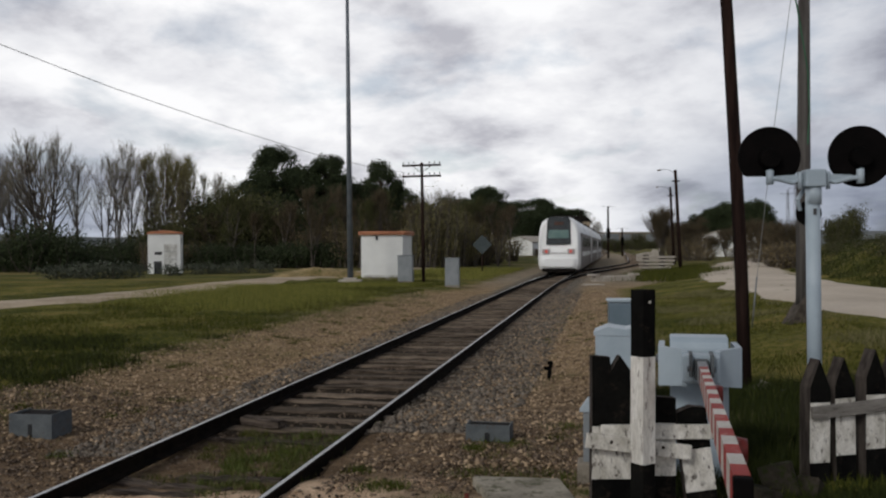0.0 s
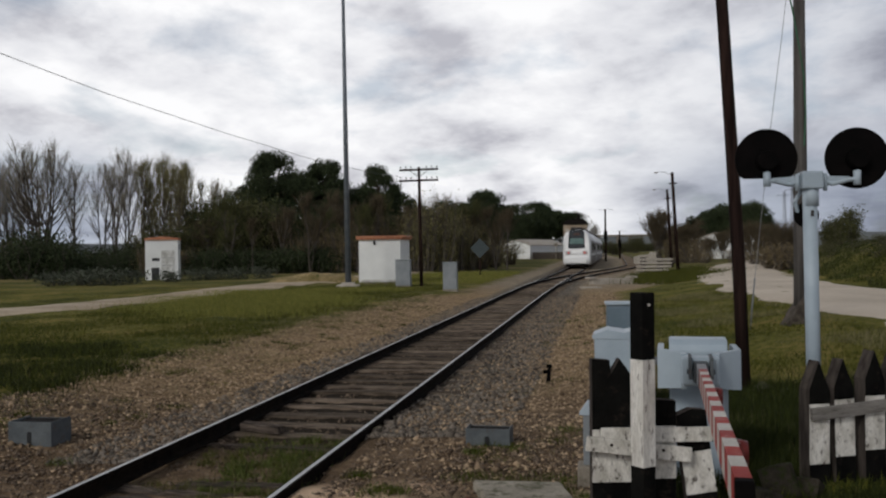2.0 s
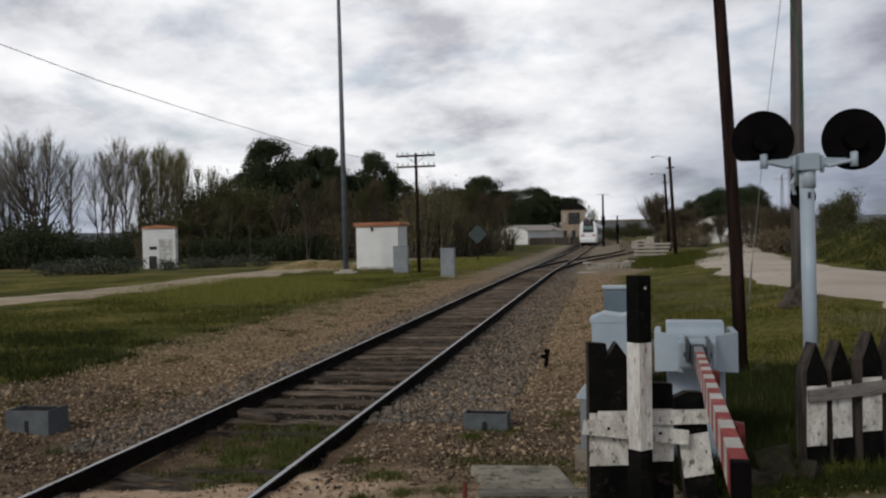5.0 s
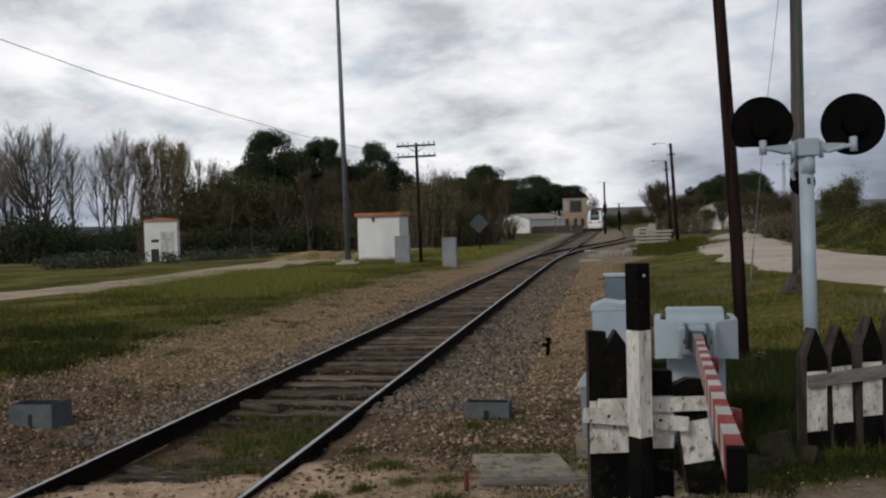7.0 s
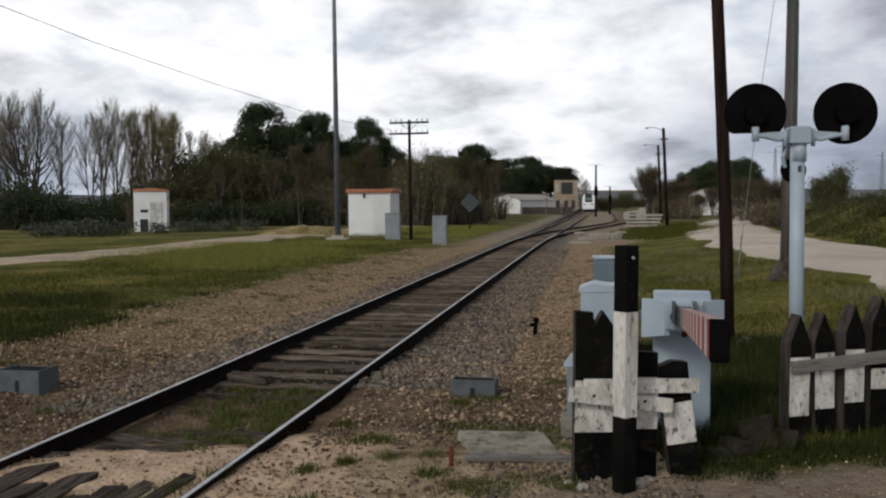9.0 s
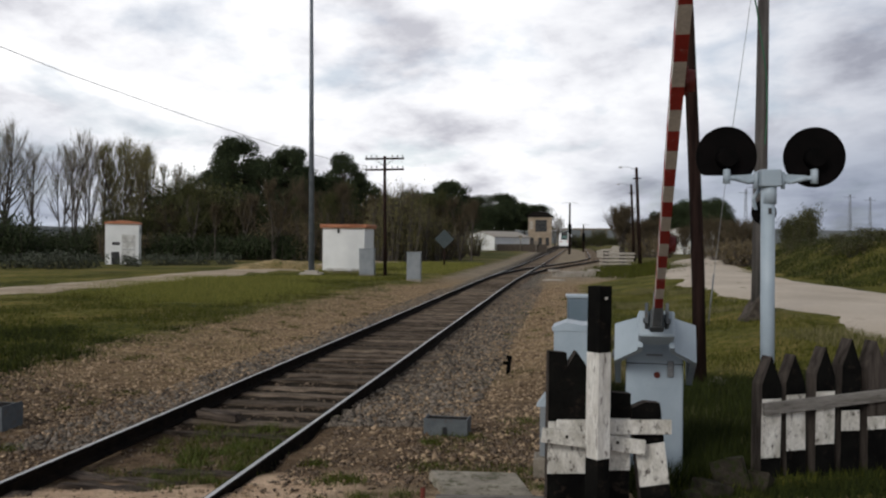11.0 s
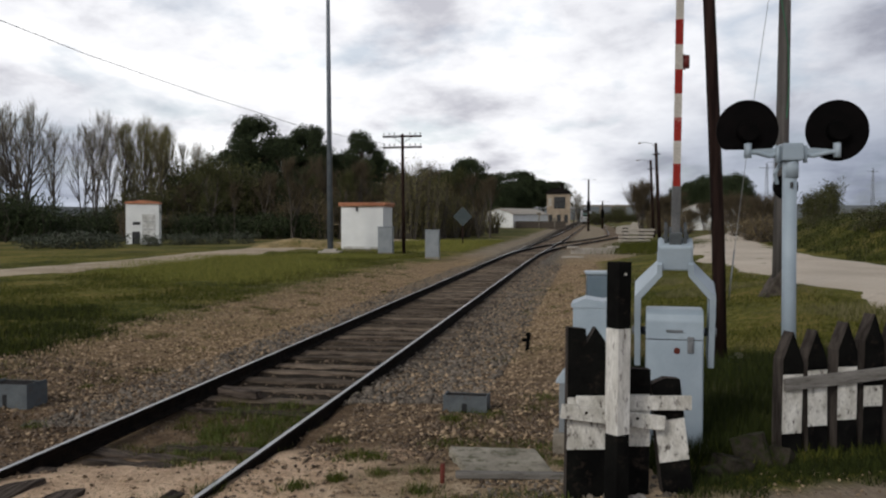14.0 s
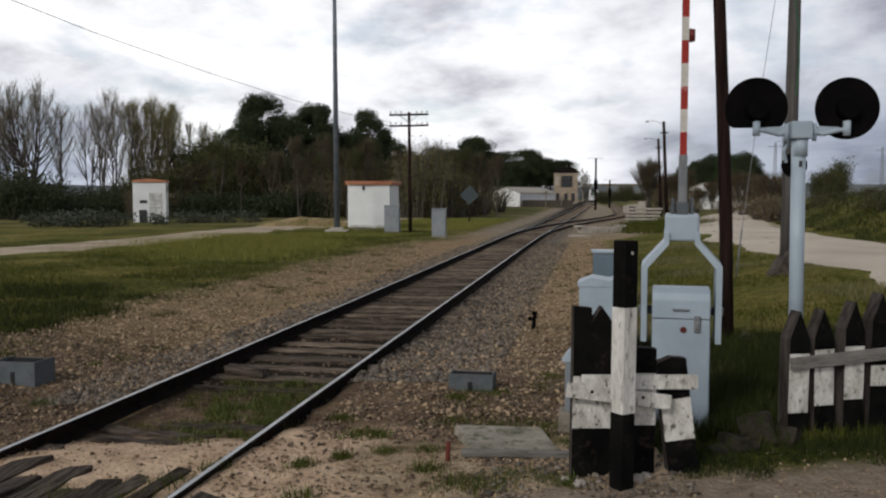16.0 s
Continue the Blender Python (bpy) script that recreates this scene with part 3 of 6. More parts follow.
def sleepers():
    rng = random.Random(3)
    shared = []
    for v in range(5):
        bm = BM()
        h = 1.3 + rng.uniform(-0.06, 0.06)
        box(bm, -h, h, -0.105, 0.105, -0.16, 0.0)
        bmesh.ops.subdivide_edges(bm, edges=[e for e in bm.edges if abs((e.verts[0].co - e.verts[1].co).x) > 1], cuts=3)
        for q in bm.verts:
            q.co.z += rng.uniform(-0.016, 0.006) if q.co.z > -0.05 else 0
            q.co.y += rng.uniform(-0.014, 0.014)
        shared.append(mesh_of("sleeper", bm, M["sleeper"]))
    bm = BM()
    s, n = 3.35, 0
    while s < 240:
        m = Matrix.Translation(along(s + rng.uniform(-0.05, 0.05), rng.uniform(-0.05, 0.05), -0.150 + rng.uniform(-0.008, 0.008))) @ pose(0, 0, 0, 0, rng.uniform(-0.5, 0.5), -math.degrees(ANG) + rng.uniform(-1.6, 1.6))
        if n < 130:
            ob = new("sleeper", rng.choice(shared))
            ob.parent, ob.matrix_basis = track, m
        else:
            box(bm, -1.3, 1.3, -0.125, 0.125, -0.16, 0, m)
        if 48 < s < 240:
            w = branch_p(s)
            if w > 0.5:
                box(bm, -1.3, 1.3, -0.125, 0.125, -0.16, 0, Matrix.Translation(along(s, w, -0.15)) @ pose(0, 0, 0, 0, 0, -math.degrees(ANG)))
        s += 0.60
        n += 1
    tagged(part("far_sleepers", bm, M["sleeper"], track), kind="stuff")


sleepers()


# ---- barrier at the crossing ----
barrier = thing("level_crossing_barrier", pose(2.085, 7.27, 0, 0, 0, -14.4), "light grey level crossing barrier machine with red and white striped arm", "barrier")


LAMP_RED = mat("dark_red_lens", (0.09, 0.012, 0.010), (0.14, 0.02, 0.016), 9, 0.4, 0.0)


def build_barrier():
    bm = BM()
    w, d, h = 0.225, 0.21, 1.17
    prof = [(-d, 0.0), (d, 0.0), (d, h - 0.12), (d - 0.03, h - 0.045), (d - 0.10, h), (-d + 0.08, h), (-d + 0.02, h - 0.035), (-d, h - 0.09)]
    prism(bm, [(y, z) for y, z in prof], -w, w, pose(0, 0, 0, 0, 0, 90))
    bmesh.ops.bevel(bm, geom=[e for e in bm.edges], offset=0.008, segments=1, affect="EDGES")
    body = part("cabinet", bm, M["light_paint"], barrier, "light grey painted steel cabinet with a hinged front")
    bm = BM()
    box(bm, -0.215, 0.215, -d - 0.007, -d - 0.002, 0.10, h - 0.245, bevel=0.002)
    part("front_panel", bm, M["light_paint"], body)
    bm = BM()
    box(bm, -0.226, 0.226, -d - 0.003, -d + 0.004, h - 0.241, h - 0.234)
    part("lid_seam", bm, M["window_dark"], body)
    bm = BM()
    box(bm, -0.065, 0.065, -d - 0.02, -d - 0.004, h - 0.172, h - 0.158, bevel=0.003)
    box(bm, -0.065, -0.055, -d - 0.02, -d + 0.01, h - 0.172, h - 0.158)
    box(bm, 0.055, 0.065, -d - 0.02, -d + 0.01, h - 0.172, h - 0.158)
    part("handle", bm, M["steel"], body)
    bm = BM()
    box(bm, 0.10, 0.15, -d - 0.03, -d - 0.002, h - 0.34, h - 0.21, bevel=0.006)
    box(bm, 0.112, 0.138, -d - 0.05, -d - 0.02, h - 0.31, h - 0.26, bevel=0.004)
    part("padlock", bm, M["steel"], body, "dull steel hasp and padlock")
    bm = BM()
    tube(bm, (0.02, -d - 0.012, h - 0.325), (0.02, -d - 0.004, h - 0.325), 0.026, seg=16)
    part("badge", bm, M["rust_red"], body, "small round red badge")
    bm = BM()
    box(bm, -0.30, 0.30, -0.28, 0.28, -0.05, 0.06, bevel=0.015)
    part("plinth", bm, M["concrete"], barrier)
    bm = BM()
    tube(bm, (-0.34, 0.05, 0.97), (0.34, 0.05, 0.97), 0.035, seg=14)
    part("axle", bm, M["steel"], barrier)
    # the yoke lies along -y when the barrier is down
    bm = BM()
    for s in (-1, 1):
        pts = [(0.235, 0.315), (-0.39, 0.315), (-0.585, 0.14), (-0.66, 0.14), (-0.66, 0.10), (-0.565, 0.10), (-0.37, 0.268), (0.235, 0.268)]
        lo, hi = -0.18, 0.13
        lov, hiv = [bm.verts.new((s * x, y, lo if y > -0.5 else lo * 0.85)) for y, x in pts], [bm.verts.new((s * x, y, hi if y > -0.5 else hi * 0.9)) for y, x in pts]
        bm.faces.new(lov), bm.faces.new(hiv[::-1])
        for i in range(len(pts)):
            j = (i + 1) % len(pts)
            bm.faces.new((lov[j], lov[i], hiv[i], hiv[j]))
    box(bm, -0.135, 0.135, -0.80, -0.585, -0.11, 0.10, bevel=0.02)
    yoke = part("yoke", bm, M["light_paint"], barrier, "light grey steel yoke that carries the striped arm")
    bm = BM()
    box(bm, -0.05, 0.05, -0.90, -0.74, -0.075, 0.075, bevel=0.01)
    for s in (-1, 1):
        box(bm, s * 0.075 - 0.012, s * 0.075 + 0.012, -0.92, -0.60, -0.05, 0.115, bevel=0.004)
        tube(bm, (s * 0.06, -0.84, 0), (s * 0.10, -0.84, 0), 0.02, seg=8)
    part("clamp", bm, M["galvanised"], yoke, "dull grey arm clamp with bolts")
    bm = BM()
    box(bm, -0.033, 0.033, -1.28, -0.70, -0.065, 0.065, bevel=0.004)
    part("arm_root", bm, M["steel"], yoke)
    y, i = 1.28, 0
    while y < 4.70:
        e = min(y + 0.18, 4.70)
        bm = BM()
        box(bm, -0.027, 0.027, -e, -y, -0.065, 0.065)
        part("red_band" if i % 2 == 0 else "white_band", bm, M["red_paint"] if i % 2 == 0 else M["band_white"], yoke)
        y, i = e, i + 1
    bm = BM()
    box(bm, -0.030, 0.030, -4.76, -4.70, -0.068, 0.068, bevel=0.006)
    part("end_cap", bm, M["matt_black"], yoke, "black rubber end cap")
    for at in (2.22, 3.93):
        bm = BM()
        tube(bm, (0.03, -at, 0.0), (0.075, -at, 0.0), 0.055, 0.048, seg=14)
        box(bm, 0.03, 0.045, -at - 0.05, -at + 0.05, -0.045, 0.045)
        part("warning_lamp", bm, LAMP_RED, yoke, "unlit dark red lamp on the arm")
    return yoke


yoke = build_barrier()
ARM = [(0, 1.8), (7.6, 1.8), (8.0, 2.0), (8.5, 3.4), (8.8, 4.6), (9.0, 5.9), (9.2, 7.4), (10.0, 14), (10.7, 21.5), (11.3, 28.5), (11.5, 31.5), (12, 38.5), (12.5, 46), (13, 54), (13.5, 62.5), (14, 70), (14.5, 75.5), (15, 80), (15.5, 84), (16, 86)]


# ---- train ----
train = thing("passenger_train", pose(0, 0, 0), "white three-car diesel passenger train with dark windscreen, driving away", "train")


def build_train():
    W = 1.47

    def ring(y, w, h0, h1, lean=0.0):
        pts = []
        for x, z in [(-0.93, 0.0), (-1.0, 0.10), (-1.0, 0.45), (-0.985, 0.62), (-0.93, 0.80), (-0.80, 0.91), (-0.55, 0.975), (-0.2, 1.0), (0.2, 1.0), (0.55, 0.975), (0.80, 0.91), (0.93, 0.80), (0.985, 0.62), (1.0, 0.45), (1.0, 0.10), (0.93, 0.0)]:
            zz = h0 + (h1 - h0) * z
            pts.append((x * w, y + lean * max(0, z - 0.35), zz))
        return pts

    def loft(bm, rings, caps=(True, True)):
        vs = [[bm.verts.new(p) for p in r] for r in rings]
        k = len(vs[0])
        for a, b in zip(vs, vs[1:]):
            for i in range(k):
                f = bm.faces.new((a[i], b[i], b[(i + 1) % k], a[(i + 1) % k]))
                f.smooth = True
        if caps[0]:
            bm.faces.new(vs[0])
        if caps[1]:
            bm.faces.new(vs[-1][::-1])

    LEN, GAP = 24.5, 0.8
    for c in range(3):
        y0 = c * (LEN + GAP)
        bm = BM()
        if c == 0:
            loft(bm, [ring(y0, W * 0.86, 0.42, 3.70, 0.75), ring(y0 + 0.10, W * 0.92, 0.36, 3.85, 0.78), ring(y0 + 0.35, W * 0.97, 0.33, 3.95, 0.75), ring(y0 + 0.9, W, 0.32, 4.02, 0.4), ring(y0 + 2.2, W, 0.32, 4.05), ring(y0 + LEN, W, 0.32, 4.05)])
        else:
            loft(bm, [ring(y0, W, 0.32, 4.05), ring(y0 + LEN, W, 0.32, 4.05)])
        body = part("car_body", bm, M["train_white"], train)
        for s in (-1, 1):
            bm = BM()
            box(bm, s * W - 0.03, s * W + 0.012, y0 + 1.9, y0 + LEN - 0.4, 1.55, 2.88, bevel=0.004)
            part("window_band", bm, M["train_grey"], body, "dark grey window band")
            for k in range(9):
                yy = y0 + 4.2 + k * 2.15
                bm = BM()
                box(bm, s * W - 0.02, s * W + 0.02, yy, yy + 1.55, 1.88, 2.62, bevel=0.006)
                part("side_window", bm, M["train_dark"], body)
            for yy in (y0 + 2.3, y0 + LEN - 2.4):
                bm = BM()
                box(bm, s * W - 0.02, s * W + 0.022, yy, yy + 1.3, 0.55, 2.9, bevel=0.01)
                part("door", bm, M["train_grey"], body)
            bm = BM()
            box(bm, s * W - 0.02, s * W + 0.005, y0 + 2.0, y0 + LEN - 0.5, 0.33, 1.20)
            part("lower_stripe", bm, M["train_grey"], body)
        for yy in (y0 + 4, y0 + 12, y0 + 19):
            bm = BM()
            box(bm, -0.8, 0.8, yy, yy + 3, 4.02, 4.22, bevel=0.06)
            part("roof_unit", bm, M["underframe"], body, "dark grey roof equipment")
        bm = BM()
        box(bm, -1.25, 1.25, y0 + 1.2, y0 + LEN - 1, 0.36, 0.75)
        part("underframe", bm, M["underframe"], body)
        for yy in (y0 + 3.6, y0 + LEN - 3.6):
            bm = BM()
            box(bm, -1.1, 1.1, yy - 1.6, yy + 1.6, 0.35, 0.62, bevel=0.03)
            for dy in (-1.2, 1.2):
                tube(bm, (-0.95, yy + dy, 0.43), (0.95, yy + dy, 0.43), 0.08, seg=8)
                for s in (-1, 1):
                    tube(bm, (s * 0.80, yy + dy, 0.43), (s * 0.94, yy + dy, 0.43), 0.43, seg=18)
            part("bogie", bm, M["underframe"], body)
        if c:
            bm = BM()
            box(bm, -1.2, 1.2, y0 - GAP - 0.1, y0 + 0.1, 0.7, 3.7, bevel=0.05)
            part("gangway", bm, M["underframe"], train)
    # tail end
    bm = BM()
    lean = lambda z: 0.75 * max(0, (z - 0.42) / 3.28 - 0.35)
    pts = [(-0.86, 2.06), (0.86, 2.06), (0.80, 3.78), (0.62, 3.99), (-0.62, 3.99), (-0.80, 3.78)]
    f0, f1 = [bm.verts.new((x, lean(z) - 0.03, z)) for x, z in pts], [bm.verts.new((x, lean(z) + 0.20, z)) for x, z in pts]
    bm.faces.new(f0), bm.faces.new(f1[::-1])
    for i in range(6):
        bm.faces.new((f0[i], f1[i], f1[(i + 1) % 6], f0[(i + 1) % 6]))
    surround = part("windscreen_surround", bm, M["train_dark"], train, "black windscreen surround")
    bm = BM()
    g = [(-0.72, 2.50), (0.72, 2.50), (0.69, 3.08), (-0.69, 3.08)]
    a = [bm.verts.new((x, lean(z) - 0.045, z)) for x, z in g]
    b2 = [bm.verts.new((x, lean(z) - 0.02, z)) for x, z in g]
    bm.faces.new(a), bm.faces.new(b2[::-1])
    for i in range(4):
        bm.faces.new((a[i], b2[i], b2[(i + 1) % 4], a[(i + 1) % 4]))
    part("lower_pane", bm, mat("blue_green_glass", (0.10, 0.17, 0.16), (0.14, 0.22, 0.205), 2, 0.15, 0), surround, "pale green tinted pane")
    bm = BM()
    box(bm, -0.32, 0.32, lean(3.5) - 0.05, lean(3.5) + 0.02, 3.36, 3.64, bevel=0.01)
    part("destination_display", bm, mat("display_brown", (0.06, 0.03, 0.022), (0.10, 0.05, 0.035), 3, 0.4, 0), surround, "unlit brownish destination display")
    red = mat("tail_lamp_red", (0.55, 0.08, 0.07), (0.65, 0.13, 0.10), 3, 0.3, 0)
    e = red.node_tree.nodes["Principled BSDF"]
    e.inputs["Emission Color"].default_value, e.inputs["Emission Strength"].default_value = (1, 0.25, 0.22, 1), 0.12
    for s in (-1, 1):
        bm = BM()
        box(bm, s * 0.86 - 0.25, s * 0.86 + 0.25, -0.02, 0.30, 1.40, 1.76, bevel=0.03)
        housing = part("tail_light", bm, mat("lamp_housing", (0.35, 0.30, 0.30), (0.45, 0.40, 0.40), 3, 0.3, 0), train, "tail light in a grey housing")
        bm = BM()
        tube(bm, (s * 0.84, -0.05, 1.58), (s * 0.84, 0.05, 1.58), 0.11, seg=16)
        part("red_lens", bm, red, housing, "lit red lens")
    bm = BM()
    box(bm, -1.15, 1.15, 0.0, 0.5, 0.18, 0.42, bevel=0.05)
    part("rail_guard", bm, M["underframe"], train)
    bm = BM()
    loft(bm, [[(x * k, y, 0.52 + (z - 0.52) * q) for x, z in ((-1.16, 0.52), (-1.22, 0.62), (-1.22, 1.0), (-1.10, 1.16), (1.10, 1.16), (1.22, 1.0), (1.22, 0.62), (1.16, 0.52))] for y, k, q in ((-0.22, 0.78, 0.85), (-0.14, 0.93, 0.96), (0.0, 1.0, 1.0), (0.4, 1.04, 1.0))])
    part("nose_fairing", bm, M["train_white"], train, "white rounded coupler fairing")
    bm = BM()
    box(bm, -0.52, 0.52, -0.02, 0.2, 1.46, 1.49)
    part("panel_joint", bm, M["train_grey"], train)
    bm = BM()
    wire_path(bm, [(0.1, -0.03, 2.08), (0.05, -0.06, 2.04), (-0.1, -0.06, 2.18)], 0.02)
    part("wiper", bm, M["underframe"], train)


build_train()
TRAIN = [(0, 55.5), (0.5, 63.5), (1, 71.5), (1.5, 79.5), (2, 87.5), (2.5, 96), (3, 104.5), (3.5, 113), (4, 121.5), (5, 138.5), (6.5, 163), (7.5, 178.5), (8.5, 193), (9, 200), (10, 213), (11.5, 231.5), (13, 249), (14, 260), (15, 270.5), (16, 280)]


# ---- huts, masts ----
def hut():
    y0 = 54.6
    t = thing("signal_hut", pose(-3.46, y0, gz(-3.4, y0), 0, 0, -8.5), "white rendered signal hut with a flat terracotta-edged roof", "hut")
    bm = BM()
    box(bm, -1.27, 1.27, -1.4, 1.6, 0.12, 2.66)
    body = part("wall", bm, M["white_wall"], t)
    bm = BM()
    box(bm, -1.25, 1.25, -1.35, 1.55, -0.1, 0.12)
    part("base", bm, M["concrete"], t)
    bm = BM()
    box(bm, -1.38, 1.38, -1.55, 1.75, 2.66, 2.80, bevel=0.02)
    roof = part("roof", bm, M["terracotta"], t, "terracotta tile edged flat roof")
    bm = BM()
    for i in range(14):
        tube(bm, (-1.32 + i * 0.205, -1.60, 2.81), (-1.32 + i * 0.205, 1.78, 2.83), 0.085, seg=8)
    part("tiles", bm, M["terracotta"], roof)
    bm = BM()
    box(bm, -0.36, -0.24, -1.50, -1.40, 2.36, 2.62, bevel=0.02)
    part("lamp", bm, M["window_dark"], t, "small dark wall lamp")
    bm = BM()
    box(bm, -1.15, 1.15, -1.404, -1.398, 0.12, 0.26)
    part("damp_course", bm, M["damp_wall"], body, "rain-stained foot of the wall")
    return t


hut()


def cabinet(x, y, w, d, h, rot, m, label, top=None):
    t = thing("relay_cabinet", pose(x, y, gz(x, y), 0, 0, rot), label, "cabinet", "trackside cabinets")
    bm = BM()
    box(bm, -w / 2, w / 2, -d / 2, d / 2, 0.10, h, bevel=0.015)
    body = part("body", bm, m, t)
    bm = BM()
    box(bm, -w / 2 - 0.03, w / 2 + 0.03, -d / 2 - 0.03, d / 2 + 0.03, h, h + 0.05, bevel=0.015)
    part("lid", bm, top or m, t)
    bm = BM()
    box(bm, -w / 2 - 0.02, w / 2 + 0.02, -d / 2 - 0.02, d / 2 + 0.02, -0.12, 0.10)
    part("base", bm, M["concrete"], t)
    bm = BM()
    box(bm, -w / 2 + 0.03, w / 2 - 0.03, -d / 2 - 0.012, -d / 2 + 0.002, 0.16, h - 0.05, bevel=0.004)
    door = part("door", bm, m, t)
    bm = BM()
    box(bm, w / 2 - 0.11, w / 2 - 0.08, -d / 2 - 0.03, -d / 2 - 0.01, h * 0.5, h * 0.5 + 0.12)
    part("handle", bm, M["steel"], door)
    return t


cabinet(-2.02, 47.9, 0.80, 0.5, 1.45, -6, M["grey_paint"], "grey steel relay cabinet beside the white hut")
cabinet(0.45, 43.2, 0.68, 0.45, 1.38, -6, M["grey_paint"], "grey steel relay cabinet on the grass verge")
cabinet(3.2, 15.6, 0.6, 0.45, 0.98, -8, M["dark_cabinet"], "slate blue steel cabinet with pale lid", M["light_paint"])


def tower_hut():
    t = thing("transformer_tower", pose(-21.6, 69.2, gz(-21.6, 69.2), 0, 0, 12), "small white transformer tower with tiled roof and dark doorway", "tower")
    bm = BM()
    box(bm, -1.2, 1.2, -1.2, 1.2, -0.1, 3.05)
    part("wall", bm, M["white_wall"], t)
    bm = BM()
    prism(bm, [(-1.3, 3.05), (1.3, 3.05), (1.22, 3.20), (0, 3.33), (-1.22, 3.20)], -1.3, 1.3)
    part("roof", bm, M["terracotta"], t, "terracotta tiled roof")
    bm = BM()
    box(bm, -0.75, -0.18, -1.23, -1.19, 0.0, 0.95, bevel=0.01)
    part("door", bm, M["window_dark"], t, "dark open doorway")
    bm = BM()
    box(bm, -0.7, -0.15, -1.22, -1.19, 1.45, 1.68)
    part("sign_plate", bm, M["window_dark"], t)
    bm = BM()
    box(bm, -0.02, 0.95, -1.225, -1.19, 0.02, 2.25, bevel=0.006)
    panel = part("door_panel", bm, M["damp_wall"], t, "stained pale sheet-metal door panel")
    for z in (0.55, 1.1, 1.68):
        bm = BM()
        box(bm, 0.02, 0.91, -1.235, -1.222, z, z + 0.03)
        part("panel_rib", bm, M["grey_paint"], panel)
    bm = BM()
    box(bm, 1.19, 1.22, -0.4, 0.2, 2.3, 2.75)
    part("vent", bm, M["window_dark"], t)


tower_hut()


def mast():
    x, y = -5.2, 49.8
    t = thing("light_mast", pose(x, y, gz(x, y)), "tall slender grey steel mast on a concrete footing", "mast")
    bm = BM()
    tube(bm, (0, 0, 0.1), (-0.12, 0, 20), 0.17, 0.07, 14)
    part("pole", bm, M["mast"], t)
    bm = BM()
    box(bm, -0.62, 0.62, -0.62, 0.62, -0.12, 0.12, bevel=0.03)
    box(bm, -0.36, 0.36, -0.36, 0.36, 0.12, 0.24, bevel=0.03)
    part("footing", bm, M["pale_concrete"], t)


mast()


def telegraph():
    x, y = -1.05, 47.6
    t = thing("telegraph_pole", pose(x, y, gz(x, y), 0, -0.6, -8), "dark wooden telegraph pole with two insulator crossarms", "telegraph pole")
    bm = BM()
    tube(bm, (0, 0, -0.2), (0, 0, 6.45), 0.10, 0.075, 10)
    part("pole", bm, M["creosote"], t)
    for z in (6.3, 5.72):
        bm = BM()
        box(bm, -1.05, 1.05, -0.12, -0.03, z - 0.05, z + 0.05, bevel=0.01)
        arm = part("crossarm", bm, M["creosote"], t)
        for k in (-0.98, -0.7, -0.42, 0.42, 0.7, 0.98):
            bm = BM()
            tube(bm, (k, -0.075, z + 0.05), (k, -0.075, z + 0.12), 0.012, seg=6)
            tube(bm, (k, -0.075, z + 0.10), (k, -0.075, z + 0.19), 0.04, 0.028, 8)
            part("insulator", bm, M["steel"], arm)
    for s in (-1, 1):
        bm = BM()
        tube(bm, (0, -0.075, 5.9), (s * 0.5, -0.075, 6.26), 0.015, seg=5)
        part("brace", bm, M["creosote"], t)


telegraph()


def diamond_sign():
    x, y = 3.0, 68.0
    t = thing("railway_sign", pose(x, y, gz(x, y), 0, 0, -3), "grey back of a diamond railway sign on a dark post", "sign")
    bm = BM()
    tube(bm, (0, 0, -0.1), (0, 0, 1.5), 0.06, seg=8)
    part("post", bm, M["creosote"], t)
    bm = BM()
    box(bm, -0.53, 0.53, -0.02, 0.02, -0.53, 0.53, pose(0, -0.08, 2.1, 0, 45, 0), bevel=0.008)
    part("plate", bm, mat("sign_back", (0.042, 0.056, 0.060), (0.062, 0.078, 0.082), 3, 0.6, 0), t)


diamond_sign()


# ---- poles beside the lane ----
def loft_pole(bm, pts, r0, r1, seg=14):
    rings = []
    for i, p in enumerate(pts):
        r = r0 + (r1 - r0) * i / (len(pts) - 1)
        rings.append([bm.verts.new((p[0] + r * math.cos(2 * math.pi * k / seg) * (1 + 0.03 * math.sin(k * 2.1 + i)), p[1] + r * math.sin(2 * math.pi * k / seg), p[2])) for k in range(seg)])
    for a, b in zip(rings, rings[1:]):
        for k in range(seg):
            bm.faces.new((a[k], a[(k + 1) % seg], b[(k + 1) % seg], b[k])).smooth = True
    bm.faces.new(rings[0]), bm.faces.new(rings[-1])


def dark_pole():
    x, y = 3.86, 11.45
    t = thing("timber_pole", pose(x, y, gz(x, y)), "dark creosoted timber pole leaning slightly", "pole")
    bm = BM()
    pts = [(0.03, 0, -0.2), (-0.02, 0, 1.6), (-0.09, 0, 3.1), (-0.18, 0, 4.8), (-0.30, 0, 6.6), (-0.43, 0, 8.5)]
    loft_pole(bm, pts, 0.086, 0.070)
    part("pole", bm, M["creosote"], t)


dark_pole()


